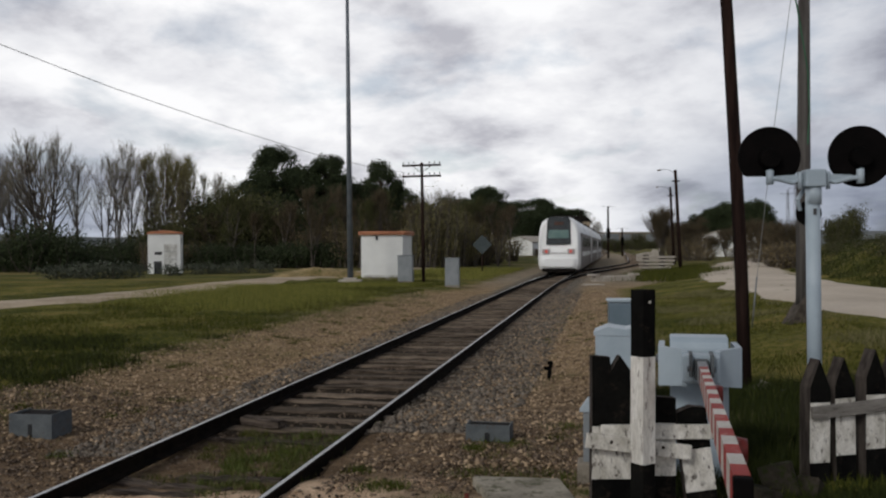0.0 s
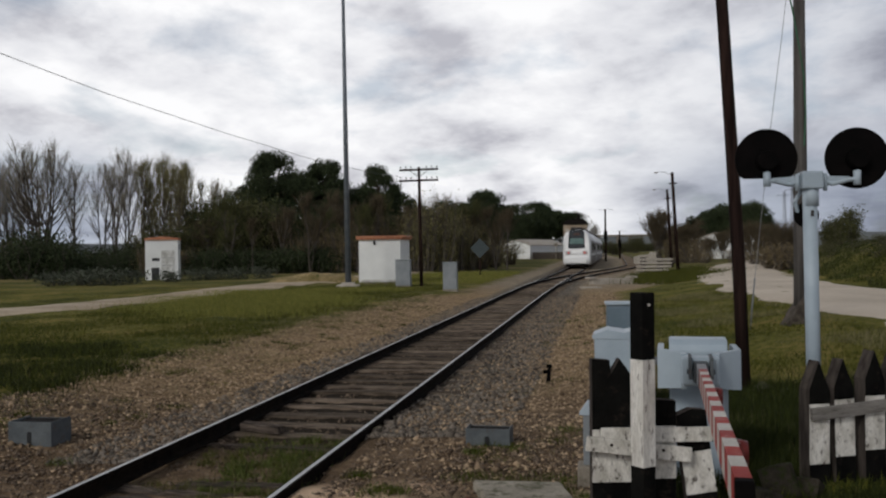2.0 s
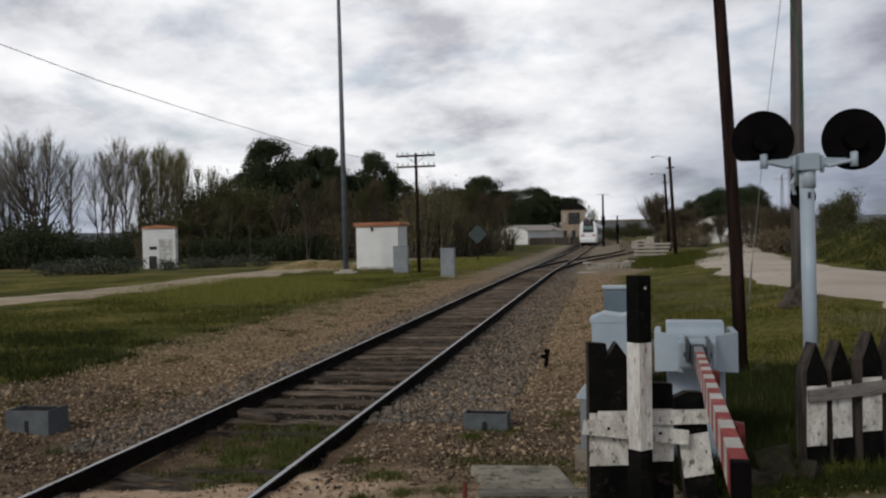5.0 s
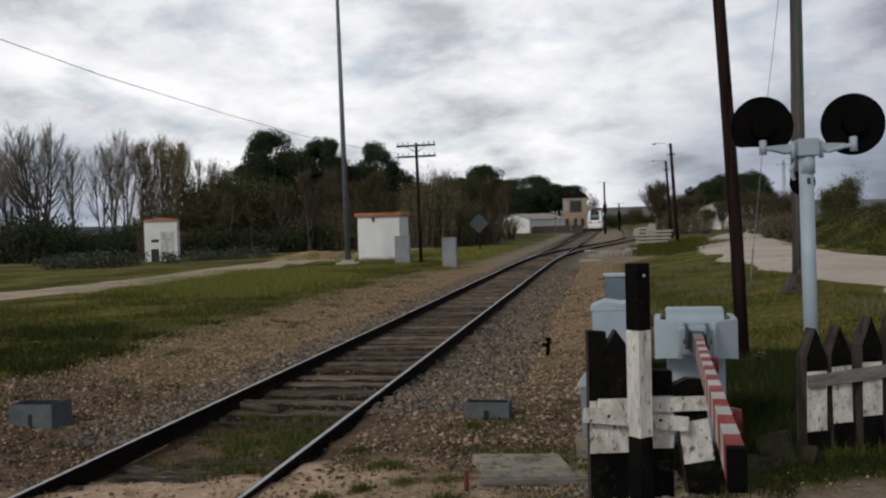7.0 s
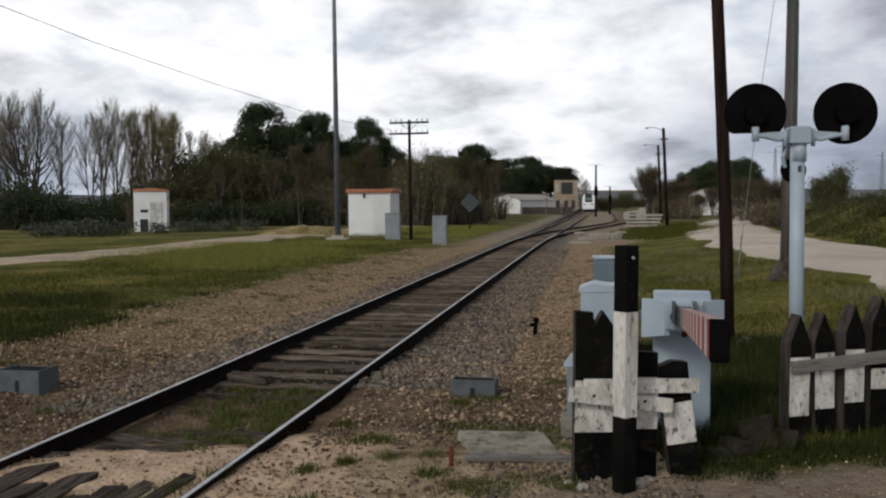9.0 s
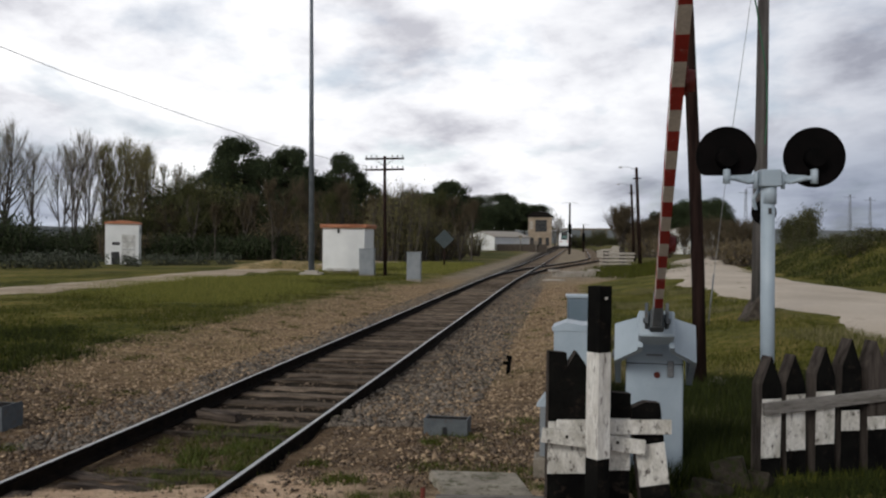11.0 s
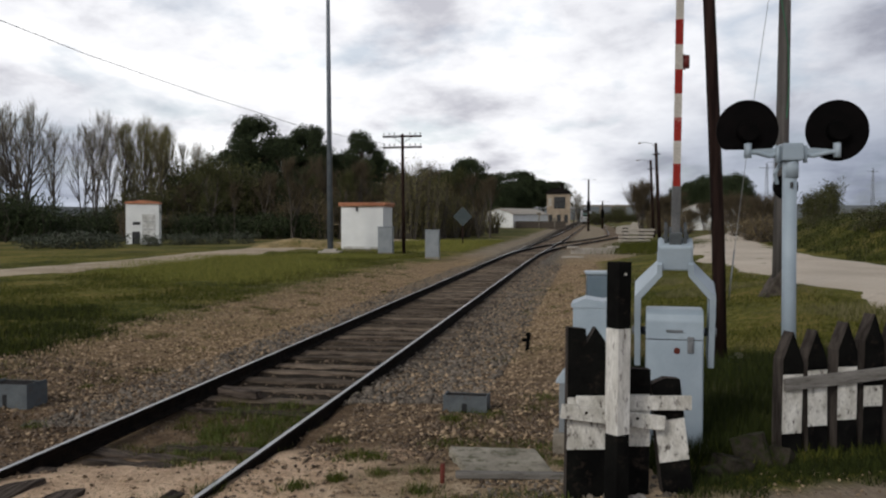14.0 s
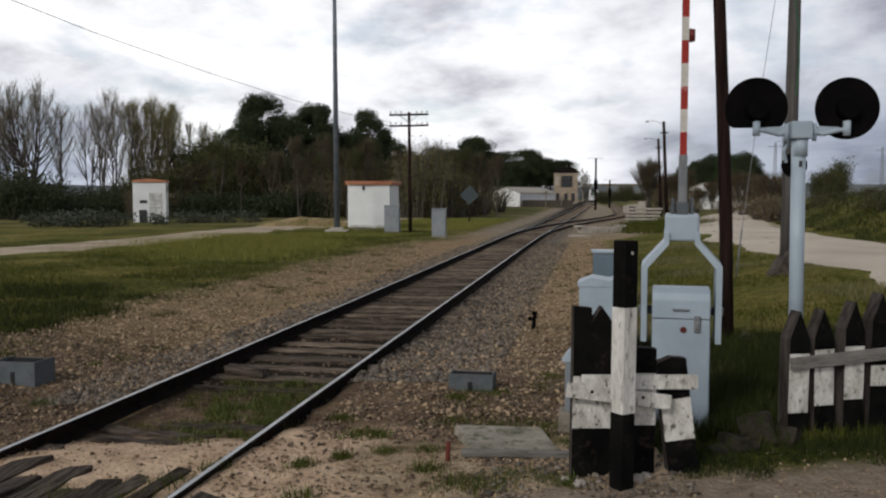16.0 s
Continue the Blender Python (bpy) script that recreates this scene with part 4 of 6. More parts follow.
def grey_pole():
    x, y = 7.53, 18.6
    t = thing("timber_pole", pose(x, y, gz(x, y)), "weathered grey timber pole with a green cable on a concrete footing", "pole")
    bm = BM()
    loft_pole(bm, [(0, 0, -0.2), (0.02, 0, 2.4), (0.04, 0, 4.6), (0.05, 0, 6.8), (0.06, 0, 9.0)], 0.150, 0.105)
    part("pole", bm, M["old_pole"], t)
    bm = BM()
    wire_path(bm, [(0.06, -0.13, 3.7), (0.10, -0.14, 4.4), (0.07, -0.13, 5.2), (-0.02, -0.13, 5.8), (-0.14, -0.1, 6.6), (-0.4, 0.2, 8.2)], 0.018, 6)
    part("cable", bm, M["green_cable"], t, "green cable clipped up the pole")
    bm = BM()
    prism(bm, [(-0.42, -0.1), (0.22, -0.1), (0.22, 0.62), (0.05, 0.66), (-0.2, 0.25)], -0.22, 0.22)
    bmesh.ops.bevel(bm, geom=list(bm.edges), offset=0.04, segments=2, affect="EDGES")
    part("footing", bm, M["stone"], t, "rough stone footing")
    g = thing("guy_wire", pose(0, 0, 0), "thin steel guy wire from the timber pole", "wire")
    bm = BM()
    wire_path(bm, [(7.5, 18.6, 8.6), (7.23, 18.65, 6.37), (6.98, 18.7, 4.4), (6.60, 18.8, 0.9), (6.55, 18.85, 0.3)], 0.006, 4)
    part("strand", bm, M["thin_wire"], g)
    bm = BM()
    tube(bm, (6.54, 18.85, gz(6.54, 18.85) - 0.1), (6.64, 18.8, 1.25), 0.018, seg=5)
    part("stake", bm, M["steel"], g)


grey_pole()


def lamp_post(x, y, h, label):
    t = thing("street_lamp", pose(x, y, gz(x, y), 0, -2.8, 0), label, "street lamp", "lamp posts by the lane")
    bm = BM()
    tube(bm, (0, 0, -0.2), (0, 0, h), 0.155, 0.115, 10)
    part("pole", bm, M["creosote"], t)
    bm = BM()
    wire_path(bm, [(0, 0, h - 0.30), (-0.5, 0, h + 0.02), (-0.9, 0, h + 0.10), (-1.25, 0, h + 0.07)], 0.018, 6)
    arm = part("bracket", bm, M["steel"], t)
    bm = BM()
    box(bm, -1.45, -1.2, -0.08, 0.08, h + 0.0, h + 0.11, bevel=0.03)
    part("luminaire", bm, M["concrete"], arm, "pale lamp head")
    bm = BM()
    box(bm, -0.30, 0.30, -0.06, 0.06, h - 0.95, h - 0.85)
    part("crossarm", bm, M["creosote"], t)


lamp_post(19.25, 72.0, 8.2, "dark timber lamp post with a curved bracket lamp")
lamp_post(23.55, 90.5, 7.9, "distant dark timber lamp post with bracket lamp")


def crossing_signal():
    x, y = 3.63, 8.7
    t = thing("crossing_signal", pose(x, y, gz(x, y), 0, 0, -8), "grey crossing signal seen from behind with two black discs", "railway signal")
    g = gz(x, y)
    bm = BM()
    tube(bm, (0.01, 0, -0.2), (-0.01, 0, 2.55 - g), 0.068, 0.068, 18)
    part("post", bm, M["light_paint"], t)
    bm = BM()
    tube(bm, (0, 0, 2.3 - g), (0, 0, 2.5 - g), 0.075, seg=18)
    box(bm, -0.10, 0.10, -0.10, 0.10, 2.47 - g, 2.64 - g, bevel=0.015)
    head = part("bracket_head", bm, M["light_paint"], t)
    for s in (-1, 1):
        bm = BM()
        wire_path(bm, [(s * 0.09, 0, 2.56 - g), (s * 0.20, -0.02, 2.515 - g), (s * 0.34, -0.05, 2.55 - g), (s * 0.42, -0.05, 2.56 - g)], 0.022, 8)
        tube(bm, (s * 0.42, -0.05, 2.50 - g), (s * 0.42, -0.05, 2.64 - g), 0.036, seg=10)
        tube(bm, (s * 0.13, -0.02, 2.45 - g), (s * 0.13, -0.02, 2.62 - g), 0.022, seg=8)
        prism(bm, [(s * 0.10, 2.60 - g), (s * 0.36, 2.585 - g), (s * 0.36, 2.555 - g), (s * 0.22, 2.515 - g), (s * 0.10, 2.48 - g)], -0.012, 0.006)
        part("bracket_arm", bm, M["light_paint"], head)
        bm = BM()
        n, c, R = 40, (s * 0.425 + 0.012, -0.02, 2.775 - g), 0.298
        pts = []
        for k in range(n):
            a = 2 * math.pi * k / n
            px, pz = R * math.cos(a), R * math.sin(a)
            pts.append((c[0] + px, c[2] + (max(pz, -0.19) if s < 0 else pz - 0.01)))
        prism(bm, pts, 0.0, 0.03)
        disc = part("disc", bm, M["matt_black"], t, "matt black signal backboard" if s > 0 else "matt black backboard with its foot cut straight")
        bm = BM()
        tube(bm, (c[0], 0.0, c[2] - 0.02), (c[0], -0.10, c[2] - 0.02), 0.11, 0.09, 20)
        part("lamp_case", bm, M["matt_black"], disc)
        bm = BM()
        tube(bm, (c[0], -0.02, 2.60 - g), (c[0], -0.02, 2.70 - g), 0.015, seg=8)
        part("bolt", bm, M["light_paint"], disc)
    bm = BM()
    tube(bm, (-0.02, 0.10, 2.22 - g), (-0.02, 0.20, 2.22 - g), 0.125, 0.10, 20)
    part("bell", bm, M["matt_black"], t, "black warning bell")
    bm = BM()
    wire_path(bm, [(-0.05, 0.07, 2.5 - g), (-0.13, 0.08, 2.35 - g), (-0.1, 0.1, 2.25 - g)], 0.02, 6)
    part("bell_bracket", bm, M["light_paint"], t)
    bm = BM()
    box(bm, -0.02, 0.01, -0.075, -0.06, 2.2 - g, 2.26 - g)
    part("tag", bm, M["window_dark"], t)


crossing_signal()


# ---- fences and post ----
def picket(name, pts, th, parent, m, bands, mats):
    """A board cut from an outline in x, z and painted in bands of height: (top of band, paint)."""
    bm = BM()
    prism(bm, pts, -th / 2, th / 2)
    for z, _ in bands[:-1]:
        bmesh.ops.bisect_plane(bm, geom=list(bm.verts) + list(bm.edges) + list(bm.faces), plane_co=(0, 0, z), plane_no=(0, 0, 1))
    bmesh.ops.recalc_face_normals(bm, faces=bm.faces)
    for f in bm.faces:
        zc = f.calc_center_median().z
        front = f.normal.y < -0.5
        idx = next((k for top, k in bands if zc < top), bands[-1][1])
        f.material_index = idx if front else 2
    for v in bm.verts:
        v.co += 0.004 * noise.noise_vector(v.co * 9 + m.translation * 3)
    return part(name, bm, mats, parent, "", m)


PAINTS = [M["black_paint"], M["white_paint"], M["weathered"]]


def left_fence():
    t = thing("picket_fence", pose(1.02, 6.08, 0.0, 0, 0, 2), "broken black and white timber picket fence beside the crossing", "fence")
    z0 = gz(1.4, 6.1)
    def P(name, x, w, h, lean, bands, pts=None, th=0.09, dy=0.0):
        pts = pts or [(0, -0.12), (w, -0.12), (w, h - 0.11), (w / 2, h), (0, h - 0.11)]
        picket(name, pts, th, t, pose(x, dy, z0 - 0.01, 0, lean, 0), bands, PAINTS)
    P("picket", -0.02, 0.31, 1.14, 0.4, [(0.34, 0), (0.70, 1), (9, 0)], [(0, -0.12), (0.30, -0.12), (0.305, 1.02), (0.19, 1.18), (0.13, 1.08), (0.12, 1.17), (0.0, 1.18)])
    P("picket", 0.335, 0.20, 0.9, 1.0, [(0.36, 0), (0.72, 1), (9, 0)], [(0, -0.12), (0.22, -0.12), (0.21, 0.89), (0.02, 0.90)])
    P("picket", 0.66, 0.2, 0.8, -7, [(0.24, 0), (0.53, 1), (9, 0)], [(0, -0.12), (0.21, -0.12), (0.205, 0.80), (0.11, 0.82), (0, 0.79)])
    bm = BM()
    box(bm, 0.0, 0.80, -0.03, 0.0, -0.05, 0.05, pose(0.04, -0.055, 0.645, 0, 0.5, 0), bevel=0.006)
    part("rail_plank", bm, M["white_paint"], t, "worn white cross plank")
    bm = BM()
    box(bm, 0.0, 0.72, -0.03, 0.0, -0.05, 0.05, pose(-0.07, -0.09, 0.60, 0, 7.5, 0), bevel=0.006)
    part("rail_plank", bm, M["white_paint"], t, "worn white cross plank nailed aslant")
    for x in (0.1, 0.28, 0.45):
        bm = BM()
        tube(bm, (x, -0.125, 0.60 - x * 0.12), (x, -0.118, 0.60 - x * 0.12), 0.011, seg=8)
        part("nail", bm, M["rail_side"], t)


left_fence()


def right_fence():
    t = thing("picket_fence", pose(2.86, 7.05, 0.0, 0, 0, 14), "black and white picket fence of old sleepers with one rail", "fence")
    for i in range(7):
        x = 0.26 * i
        h = (1.0, 1.0, 1.06, 1.12, 1.10, 1.14, 1.12)[i]
        zb = gz(2.86 + x, 7.05 + 0.25 * x)
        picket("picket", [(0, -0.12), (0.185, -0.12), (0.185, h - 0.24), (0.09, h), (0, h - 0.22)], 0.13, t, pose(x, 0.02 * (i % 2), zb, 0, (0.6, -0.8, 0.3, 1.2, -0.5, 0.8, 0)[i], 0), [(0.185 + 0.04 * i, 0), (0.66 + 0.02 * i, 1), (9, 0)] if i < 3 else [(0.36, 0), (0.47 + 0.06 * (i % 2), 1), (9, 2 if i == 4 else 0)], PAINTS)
    bm = BM()
    box(bm, 0.04, 1.75, -0.13, -0.095, 0.50, 0.60, pose(0, 0.03, 0.03, 0, -3.2, 0), bevel=0.006)
    part("rail_plank", bm, M["grey_plank"], t, "bare grey cross plank")


right_fence()


def marker_post():
    t = thing("marker_post", pose(1.29, 5.78, 0, 0, 0.5, 33), "square timber post painted black and white with a bolt hole", "post")
    for name, a, b, m in (("black_foot", -0.15, 0.49, M["black_paint"]), ("white_middle", 0.49, 1.185, M["post_white"]), ("black_top", 1.185, 1.62, M["black_paint"])):
        bm = BM()
        box(bm, -0.057, 0.057, -0.057, 0.057, a, b, bevel=0.006 if name != "white_middle" else 0.004)
        part(name, bm, m, t)
    bm = BM()
    tube(bm, (0.0, -0.062, 1.54), (0.0, -0.056, 1.54), 0.010, seg=10)
    part("bolt", bm, M["band_white"], t)


marker_post()


# ---- small things by the track ----
def open_box(x, y, w, d, h, rot, label):
    t = thing("cable_box", pose(x, y, gz(x, y) - 0.03, 0, 0, rot), label, "box", "cable boxes by the track")
    th = 0.012
    walls = [(-w / 2, w / 2, -d / 2, -d / 2 + th), (-w / 2, w / 2, d / 2 - th, d / 2), (-w / 2, -w / 2 + th, -d / 2 + th, d / 2 - th), (w / 2 - th, w / 2, -d / 2 + th, d / 2 - th)]
    for i, (a, b, c, e) in enumerate(walls):
        bm = BM()
        box(bm, a, b, c, e, 0, h - (0.02 if i == 1 else 0))
        side = part("side_plate", bm, M["galvanised"], t)
        if i == 0:
            bm = BM()
            box(bm, -0.03, 0.02, c - 0.004, c + 0.002, h * 0.10, h * 0.62, bevel=0.001)
            part("cable_slot", bm, M["window_dark"], side)
    # added near-black block that gives the shade inside the open box
    bm = BM()
    box(bm, -w / 2 + th, w / 2 - th, -d / 2 + th, d / 2 - th, 0.0, h - 0.025)
    part("fill", bm, M["underframe"], t, "near-black block in place of the shaded inside")


open_box(-4.50, 9.92, 0.51, 0.39, 0.29, -9, "rusty grey steel cable box half sunk in gravel")
open_box(0.475, 9.22, 0.455, 0.28, 0.205, -12, "grey steel cable box overgrown with grass")


def slab():
    t = thing("concrete_slab", pose(0.62, 6.96, gz(0.6, 6.95), 0, 0, -5), "weathered concrete slab lying in the grass", "slab")
    bm = BM()
    prism(bm, [(-0.42, -0.36), (0.30, -0.33), (0.41, 0.32), (-0.25, 0.35)], -0.06, 0.035, pose(0, 0, 0, -90, 0, 0) @ Matrix.Diagonal((1, 1, -1, 1)))
    bmesh.ops.bevel(bm, geom=list(bm.edges), offset=0.012, segments=2, affect="EDGES")
    part("slab", bm, M["mossy_concrete"], t)
    t = thing("timber_batten", pose(0.68, 6.52, gz(0.7, 6.5) + 0.01, 0, 0, -4), "split grey timber batten on the ground", "batten")
    bm = BM()
    box(bm, -0.42, 0.48, -0.03, 0.03, 0.0, 0.05, bevel=0.008)
    part("batten", bm, M["grey_plank"], t)
    t = thing("steel_peg", pose(0.16, 6.5, gz(0.16, 6.5)), "short rust-red steel peg", "peg")
    bm = BM()
    tube(bm, (0, 0, -0.05), (0.005, 0, 0.14), 0.018, seg=10)
    part("peg", bm, M["rust_red"], t)
    t = thing("marker_stake", pose(1.65, 13.95, gz(1.65, 13.95), 0, 4, 0), "short bent black steel stake in the gravel", "stake")
    bm = BM()
    tube(bm, (0, 0, -0.1), (0.01, 0, 0.24), 0.035, 0.03, 8)
    box(bm, -0.09, 0.03, -0.03, 0.03, 0.14, 0.20, bevel=0.01)
    box(bm, -0.04, 0.05, -0.03, 0.03, 0.23, 0.29, bevel=0.01)
    part("stake", bm, M["matt_black"], t)


slab()


def point_box():
    t = thing("equipment_cabinet", pose(2.05, 10.3, gz(2, 10.3), 0, 0, -12), "light grey steel cabinet with a ridged lid", "cabinet", "trackside cabinets")
    bm = BM()
    box(bm, -0.275, 0.275, -0.25, 0.25, 0.05, 0.97, bevel=0.012)
    part("body", bm, M["light_paint"], t)
    bm = BM()
    prism(bm, [(-0.295, 0.96), (0.295, 0.96), (0.295, 1.0), (0.20, 1.065), (0.06, 1.03), (-0.14, 1.06), (-0.295, 1.0)], -0.26, 0.26)
    part("lid", bm, M["light_paint"], t)
    bm = BM()
    box(bm, -0.33, 0.33, -0.3, 0.3, -0.2, 0.05, bevel=0.01)
    part("base", bm, M["concrete"], t)
    t = thing("junction_post", pose(1.24, 7.45, gz(1.2, 7.4), 0, 0, -10), "small grey junction box on a concrete foot", "post")
    bm = BM()
    box(bm, -0.07, 0.07, -0.07, 0.07, 0.18, 0.60, bevel=0.006)
    part("body", bm, M["grey_paint"], t)
    bm = BM()
    prism(bm, [(-0.10, 0.60), (0.10, 0.60), (0.085, 0.66), (-0.03, 0.70)], -0.09, 0.09)
    part("cap", bm, M["light_paint"], t)
    bm = BM()
    box(bm, -0.12, 0.12, -0.12, 0.12, -0.1, 0.18, bevel=0.02)
    part("foot", bm, M["concrete"], t)


point_box()


def rock(name, x, y, r, m, label, seed, sink=0.35, flat=0.7):
    rng = random.Random(seed)
    bm = BM()
    bmesh.ops.create_icosphere(bm, subdivisions=3, radius=r)
    o = Vector((seed * 3.7, 0, 0))
    for v in bm.verts:
        k = 1 + 0.55 * noise.noise(v.co / r * 1.1 + o) + 0.18 * noise.noise(v.co / r * 3.2 + o)
        v.co = Vector((v.co.x * k * rng.uniform(0.99, 1.01) * 1.15, v.co.y * k, v.co.z * k * flat))
    ob = new(name, mesh_of(name, bm, m))
    ob.matrix_basis = pose(x, y, gz(x, y) + r * flat * (1 - sink) - r * flat * 0.35, 0, 0, rng.uniform(0, 360))
    return tagged(ob, label, "rock", "rocks by the fence")


def rubble():
    """Broken ends of old timber and concrete sunk in the grass between the two fences."""
    for x, y, w, d, h, rx, ry, rz in ((2.33, 6.60, 0.20, 0.24, 0.13, 4, 10, 24), (2.60, 6.82, 0.26, 0.20, 0.24, -8, -16, -18), (2.76, 6.76, 0.13, 0.16, 0.16, 5, 20, 40), (2.16, 6.48, 0.12, 0.14, 0.08, 0, -6, 10)):
        t = thing("rubble_block", pose(x, y, gz(x, y) - 0.02, rx, ry, rz), "dark mossy broken block in the grass by the fence", "rubble", "rubble by the fence")
        bm = BM()
        box(bm, -w / 2, w / 2, -d / 2, d / 2, -0.06, h, bevel=0.014)
        bmesh.ops.subdivide_edges(bm, edges=list(bm.edges), cuts=2)
        for v in bm.verts:
            v.co += 0.035 * noise.noise_vector(v.co * 9 + Vector((x, y, 0)) * 11)
        part("block", bm, M["mossy_block"], t)


rubble()
for i, (x, y, r) in enumerate([(1.42, 5.92, 0.045), (1.03, 5.86, 0.04), (0.95, 5.98, 0.03), (1.5, 6.0, 0.03), (4.32, 11.2, 0.06), (4.2, 11.5, 0.05)]):
    rock("rock", x, y, r, M["pale_stone"], "pale loose stone by the fence", i + 11)


def paving():
    t = thing("stone_slab", pose(4.06, 11.35, gz(4.1, 11.3) + 0.04, 8, -22, 20) @ Matrix.Scale(0.75, 4), "pale broken paving slab by the timber pole", "slab")
    bm = BM()
    prism(bm, [(-0.13, -0.12), (0.15, -0.16), (0.18, 0.12), (-0.08, 0.17)], -0.03, 0.03, pose(0, 0, 0, 90, 0, 0))
    part("slab", bm, M["pale_stone"], t)


paving()


def crossing_planks():
    """Old deck timbers that run with the rails where the lane crosses, their ends rotted off."""
    rng = random.Random(9)
    # place across the track, far end along it, width, turn
    rows = [(-0.75, 0.15, 0.13, 0.5), (-0.57, -0.32, 0.24, 1.5), (-0.31, -0.80, 0.17, -2), (-0.12, -0.52, 0.21, 2.5), (0.10, -0.95, 0.15, -3), (0.29, -0.80, 0.16, 2), (0.46, -0.62, 0.14, -4), (0.64, -0.42, 0.13, -2), (1.08, -0.95, 0.17, -5)]
    for p, end, w, rot in rows:
        ln = rng.uniform(2.0, 2.8)
        q = along(end, p, 0)
        zt = gz(q.x, q.y) + rng.uniform(0.012, 0.04)
        t = thing("timber_board", pose(q.x, q.y, zt, rng.uniform(-1.5, 0.5), rng.uniform(-4, 4), -math.degrees(ANG) + rot), "dark rotten crossing timber beside the rail", "board", "crossing timbers")
        bm = BM()
        box(bm, -w / 2, w / 2, -ln, 0, -0.12, 0.0, bevel=0.012)
        bmesh.ops.subdivide_edges(bm, edges=[e for e in bm.edges if e.calc_length() > 0.3], cuts=14)
        for v in bm.verts:
            n3 = noise.noise_vector(v.co * 5 + Vector((p, end, 0)) * 7)
            v.co += Vector((0.022, 0.03, 0.016)) * n3.x if v.co.y < -0.08 else Vector((0.02 * n3.x, 0.10 * n3.y, 0.03 * n3.z))
        part("board", bm, M["rotten_wood"], t)
    for s_, p, ln, rot in ((0.55, -0.28, 0.42, 82), (0.95, -0.35, 0.62, 84), (1.25, 0.1, 0.5, 92), (2.75, -0.1, 0.75, 88)):
        q = along(s_, p, 0)
        t = thing("timber_board", pose(q.x, q.y, gz(q.x, q.y) + 0.035, 0, 0, rot - 10), "half-buried split timber between the rails", "board", "crossing timbers")
        bm = BM()
        box(bm, -0.07, 0.07, -ln, ln, -0.08, 0.0, bevel=0.012)
        bmesh.ops.subdivide_edges(bm, edges=[e for e in bm.edges if e.calc_length() > 0.3], cuts=8)
        for v in bm.verts:
            v.co += 0.035 * noise.noise_vector(v.co * 5 + Vector((s_, p, 3)) * 4)
        part("board", bm, M["rotten_wood"], t)


crossing_planks()


def rail_clamp():
    q = along(3.40, -0.46, -0.13)
    t = thing("sleeper_block", pose(q.x, q.y, q.z, 0, 0, 62), "loose dark timber block lying between the rails", "block")
    bm = BM()
    box(bm, -0.065, 0.065, -0.30, 0.26, -0.02, 0.075, bevel=0.012)
    bmesh.ops.subdivide_edges(bm, edges=[e for e in bm.edges if e.calc_length() > 0.3], cuts=5)
    for v in bm.verts:
        v.co += 0.02 * noise.noise_vector(v.co * 7)
    part("block", bm, M["rotten_wood"], t)


rail_clamp()


# ---- by the points and the yard ----
def yard():
    for x, y, ln, w, h, rot in ((10.4, 54.2, 3.0, 0.45, 0.34, 25), (8.2, 48.6, 1.1, 0.6, 0.07, 20)):
        t = thing("concrete_beam", pose(x, y, gz(x, y), 0, 0, rot), "pale concrete beam lying beside the points", "beam")
        bm = BM()
        box(bm, -ln / 2, ln / 2, -w / 2, w / 2, -0.05, h, bevel=0.03)
        part("beam", bm, M["pale_concrete"], t)
        if h > 0.3:
            for s in (-1, 1):
                bm = BM()
                box(bm, s * ln / 2 - 0.25, s * ln / 2 + 0.25, -0.3, 0.3, h, h + 0.12, bevel=0.02)
                part("end_block", bm, M["pale_concrete"], t)
    rng = random.Random(2)
    cx, cy = 17.1, 71.5
    t = thing("sleeper_stack", pose(cx - 0.1, cy, gz(cx, cy), 0, 0, 6) @ Matrix.Scale(0.82, 4), "stack of pale concrete sleepers in five layers", "stack")
    for k in range(5):
        z = 0.05 + k * 0.34
        for j in range(3):
            bm = BM()
            o = rng.uniform(-0.14, 0.14) + (0.12 * k if j == 0 else 0)
            box(bm, -1.4 + o * 0.6, 1.4 + o, -0.8 + j * 0.6, -0.5 + j * 0.6, z, z + 0.22, bevel=0.03)
            part("concrete_sleeper", bm, M["pale_concrete"], t)
        for o in (-0.9, 0.8):
            bm = BM()
            box(bm, o - 0.06, o + 0.06, -0.8, 0.75, z + 0.22, z + 0.34)
            part("spacer", bm, M["weathered"], t)


yard()


def far_signal(x, y, h, label):
    t = thing("railway_signal", pose(x, y, gz(x, y)), label, "railway signal", "signals at the station throat")
    bm = BM()
    tube(bm, (0, 0, -0.2), (0, 0, h), 0.20, 0.13, 8)
    part("post", bm, M["creosote"], t)
    bm = BM()
    box(bm, -0.28, 0.28, -0.25, 0.1, h * 0.40, h * 0.40 + 1.5, bevel=0.05)
    part("signal_head", bm, M["matt_black"], t)
    bm = BM()
    wire_path(bm, [(-1.2, 0, h - 0.1), (-0.4, 0, h + 0.05), (0, 0, h - 0.1), (0.4, 0, h + 0.05), (1.2, 0, h - 0.1)], 0.022, 5)
    part("lamp_arm", bm, M["steel"], t)


far_signal(26.4, 142, 8.3, "dark post with signal head and twin lamp arms")
far_signal(33.3, 165, 5.2, "short dark signal post by the siding")


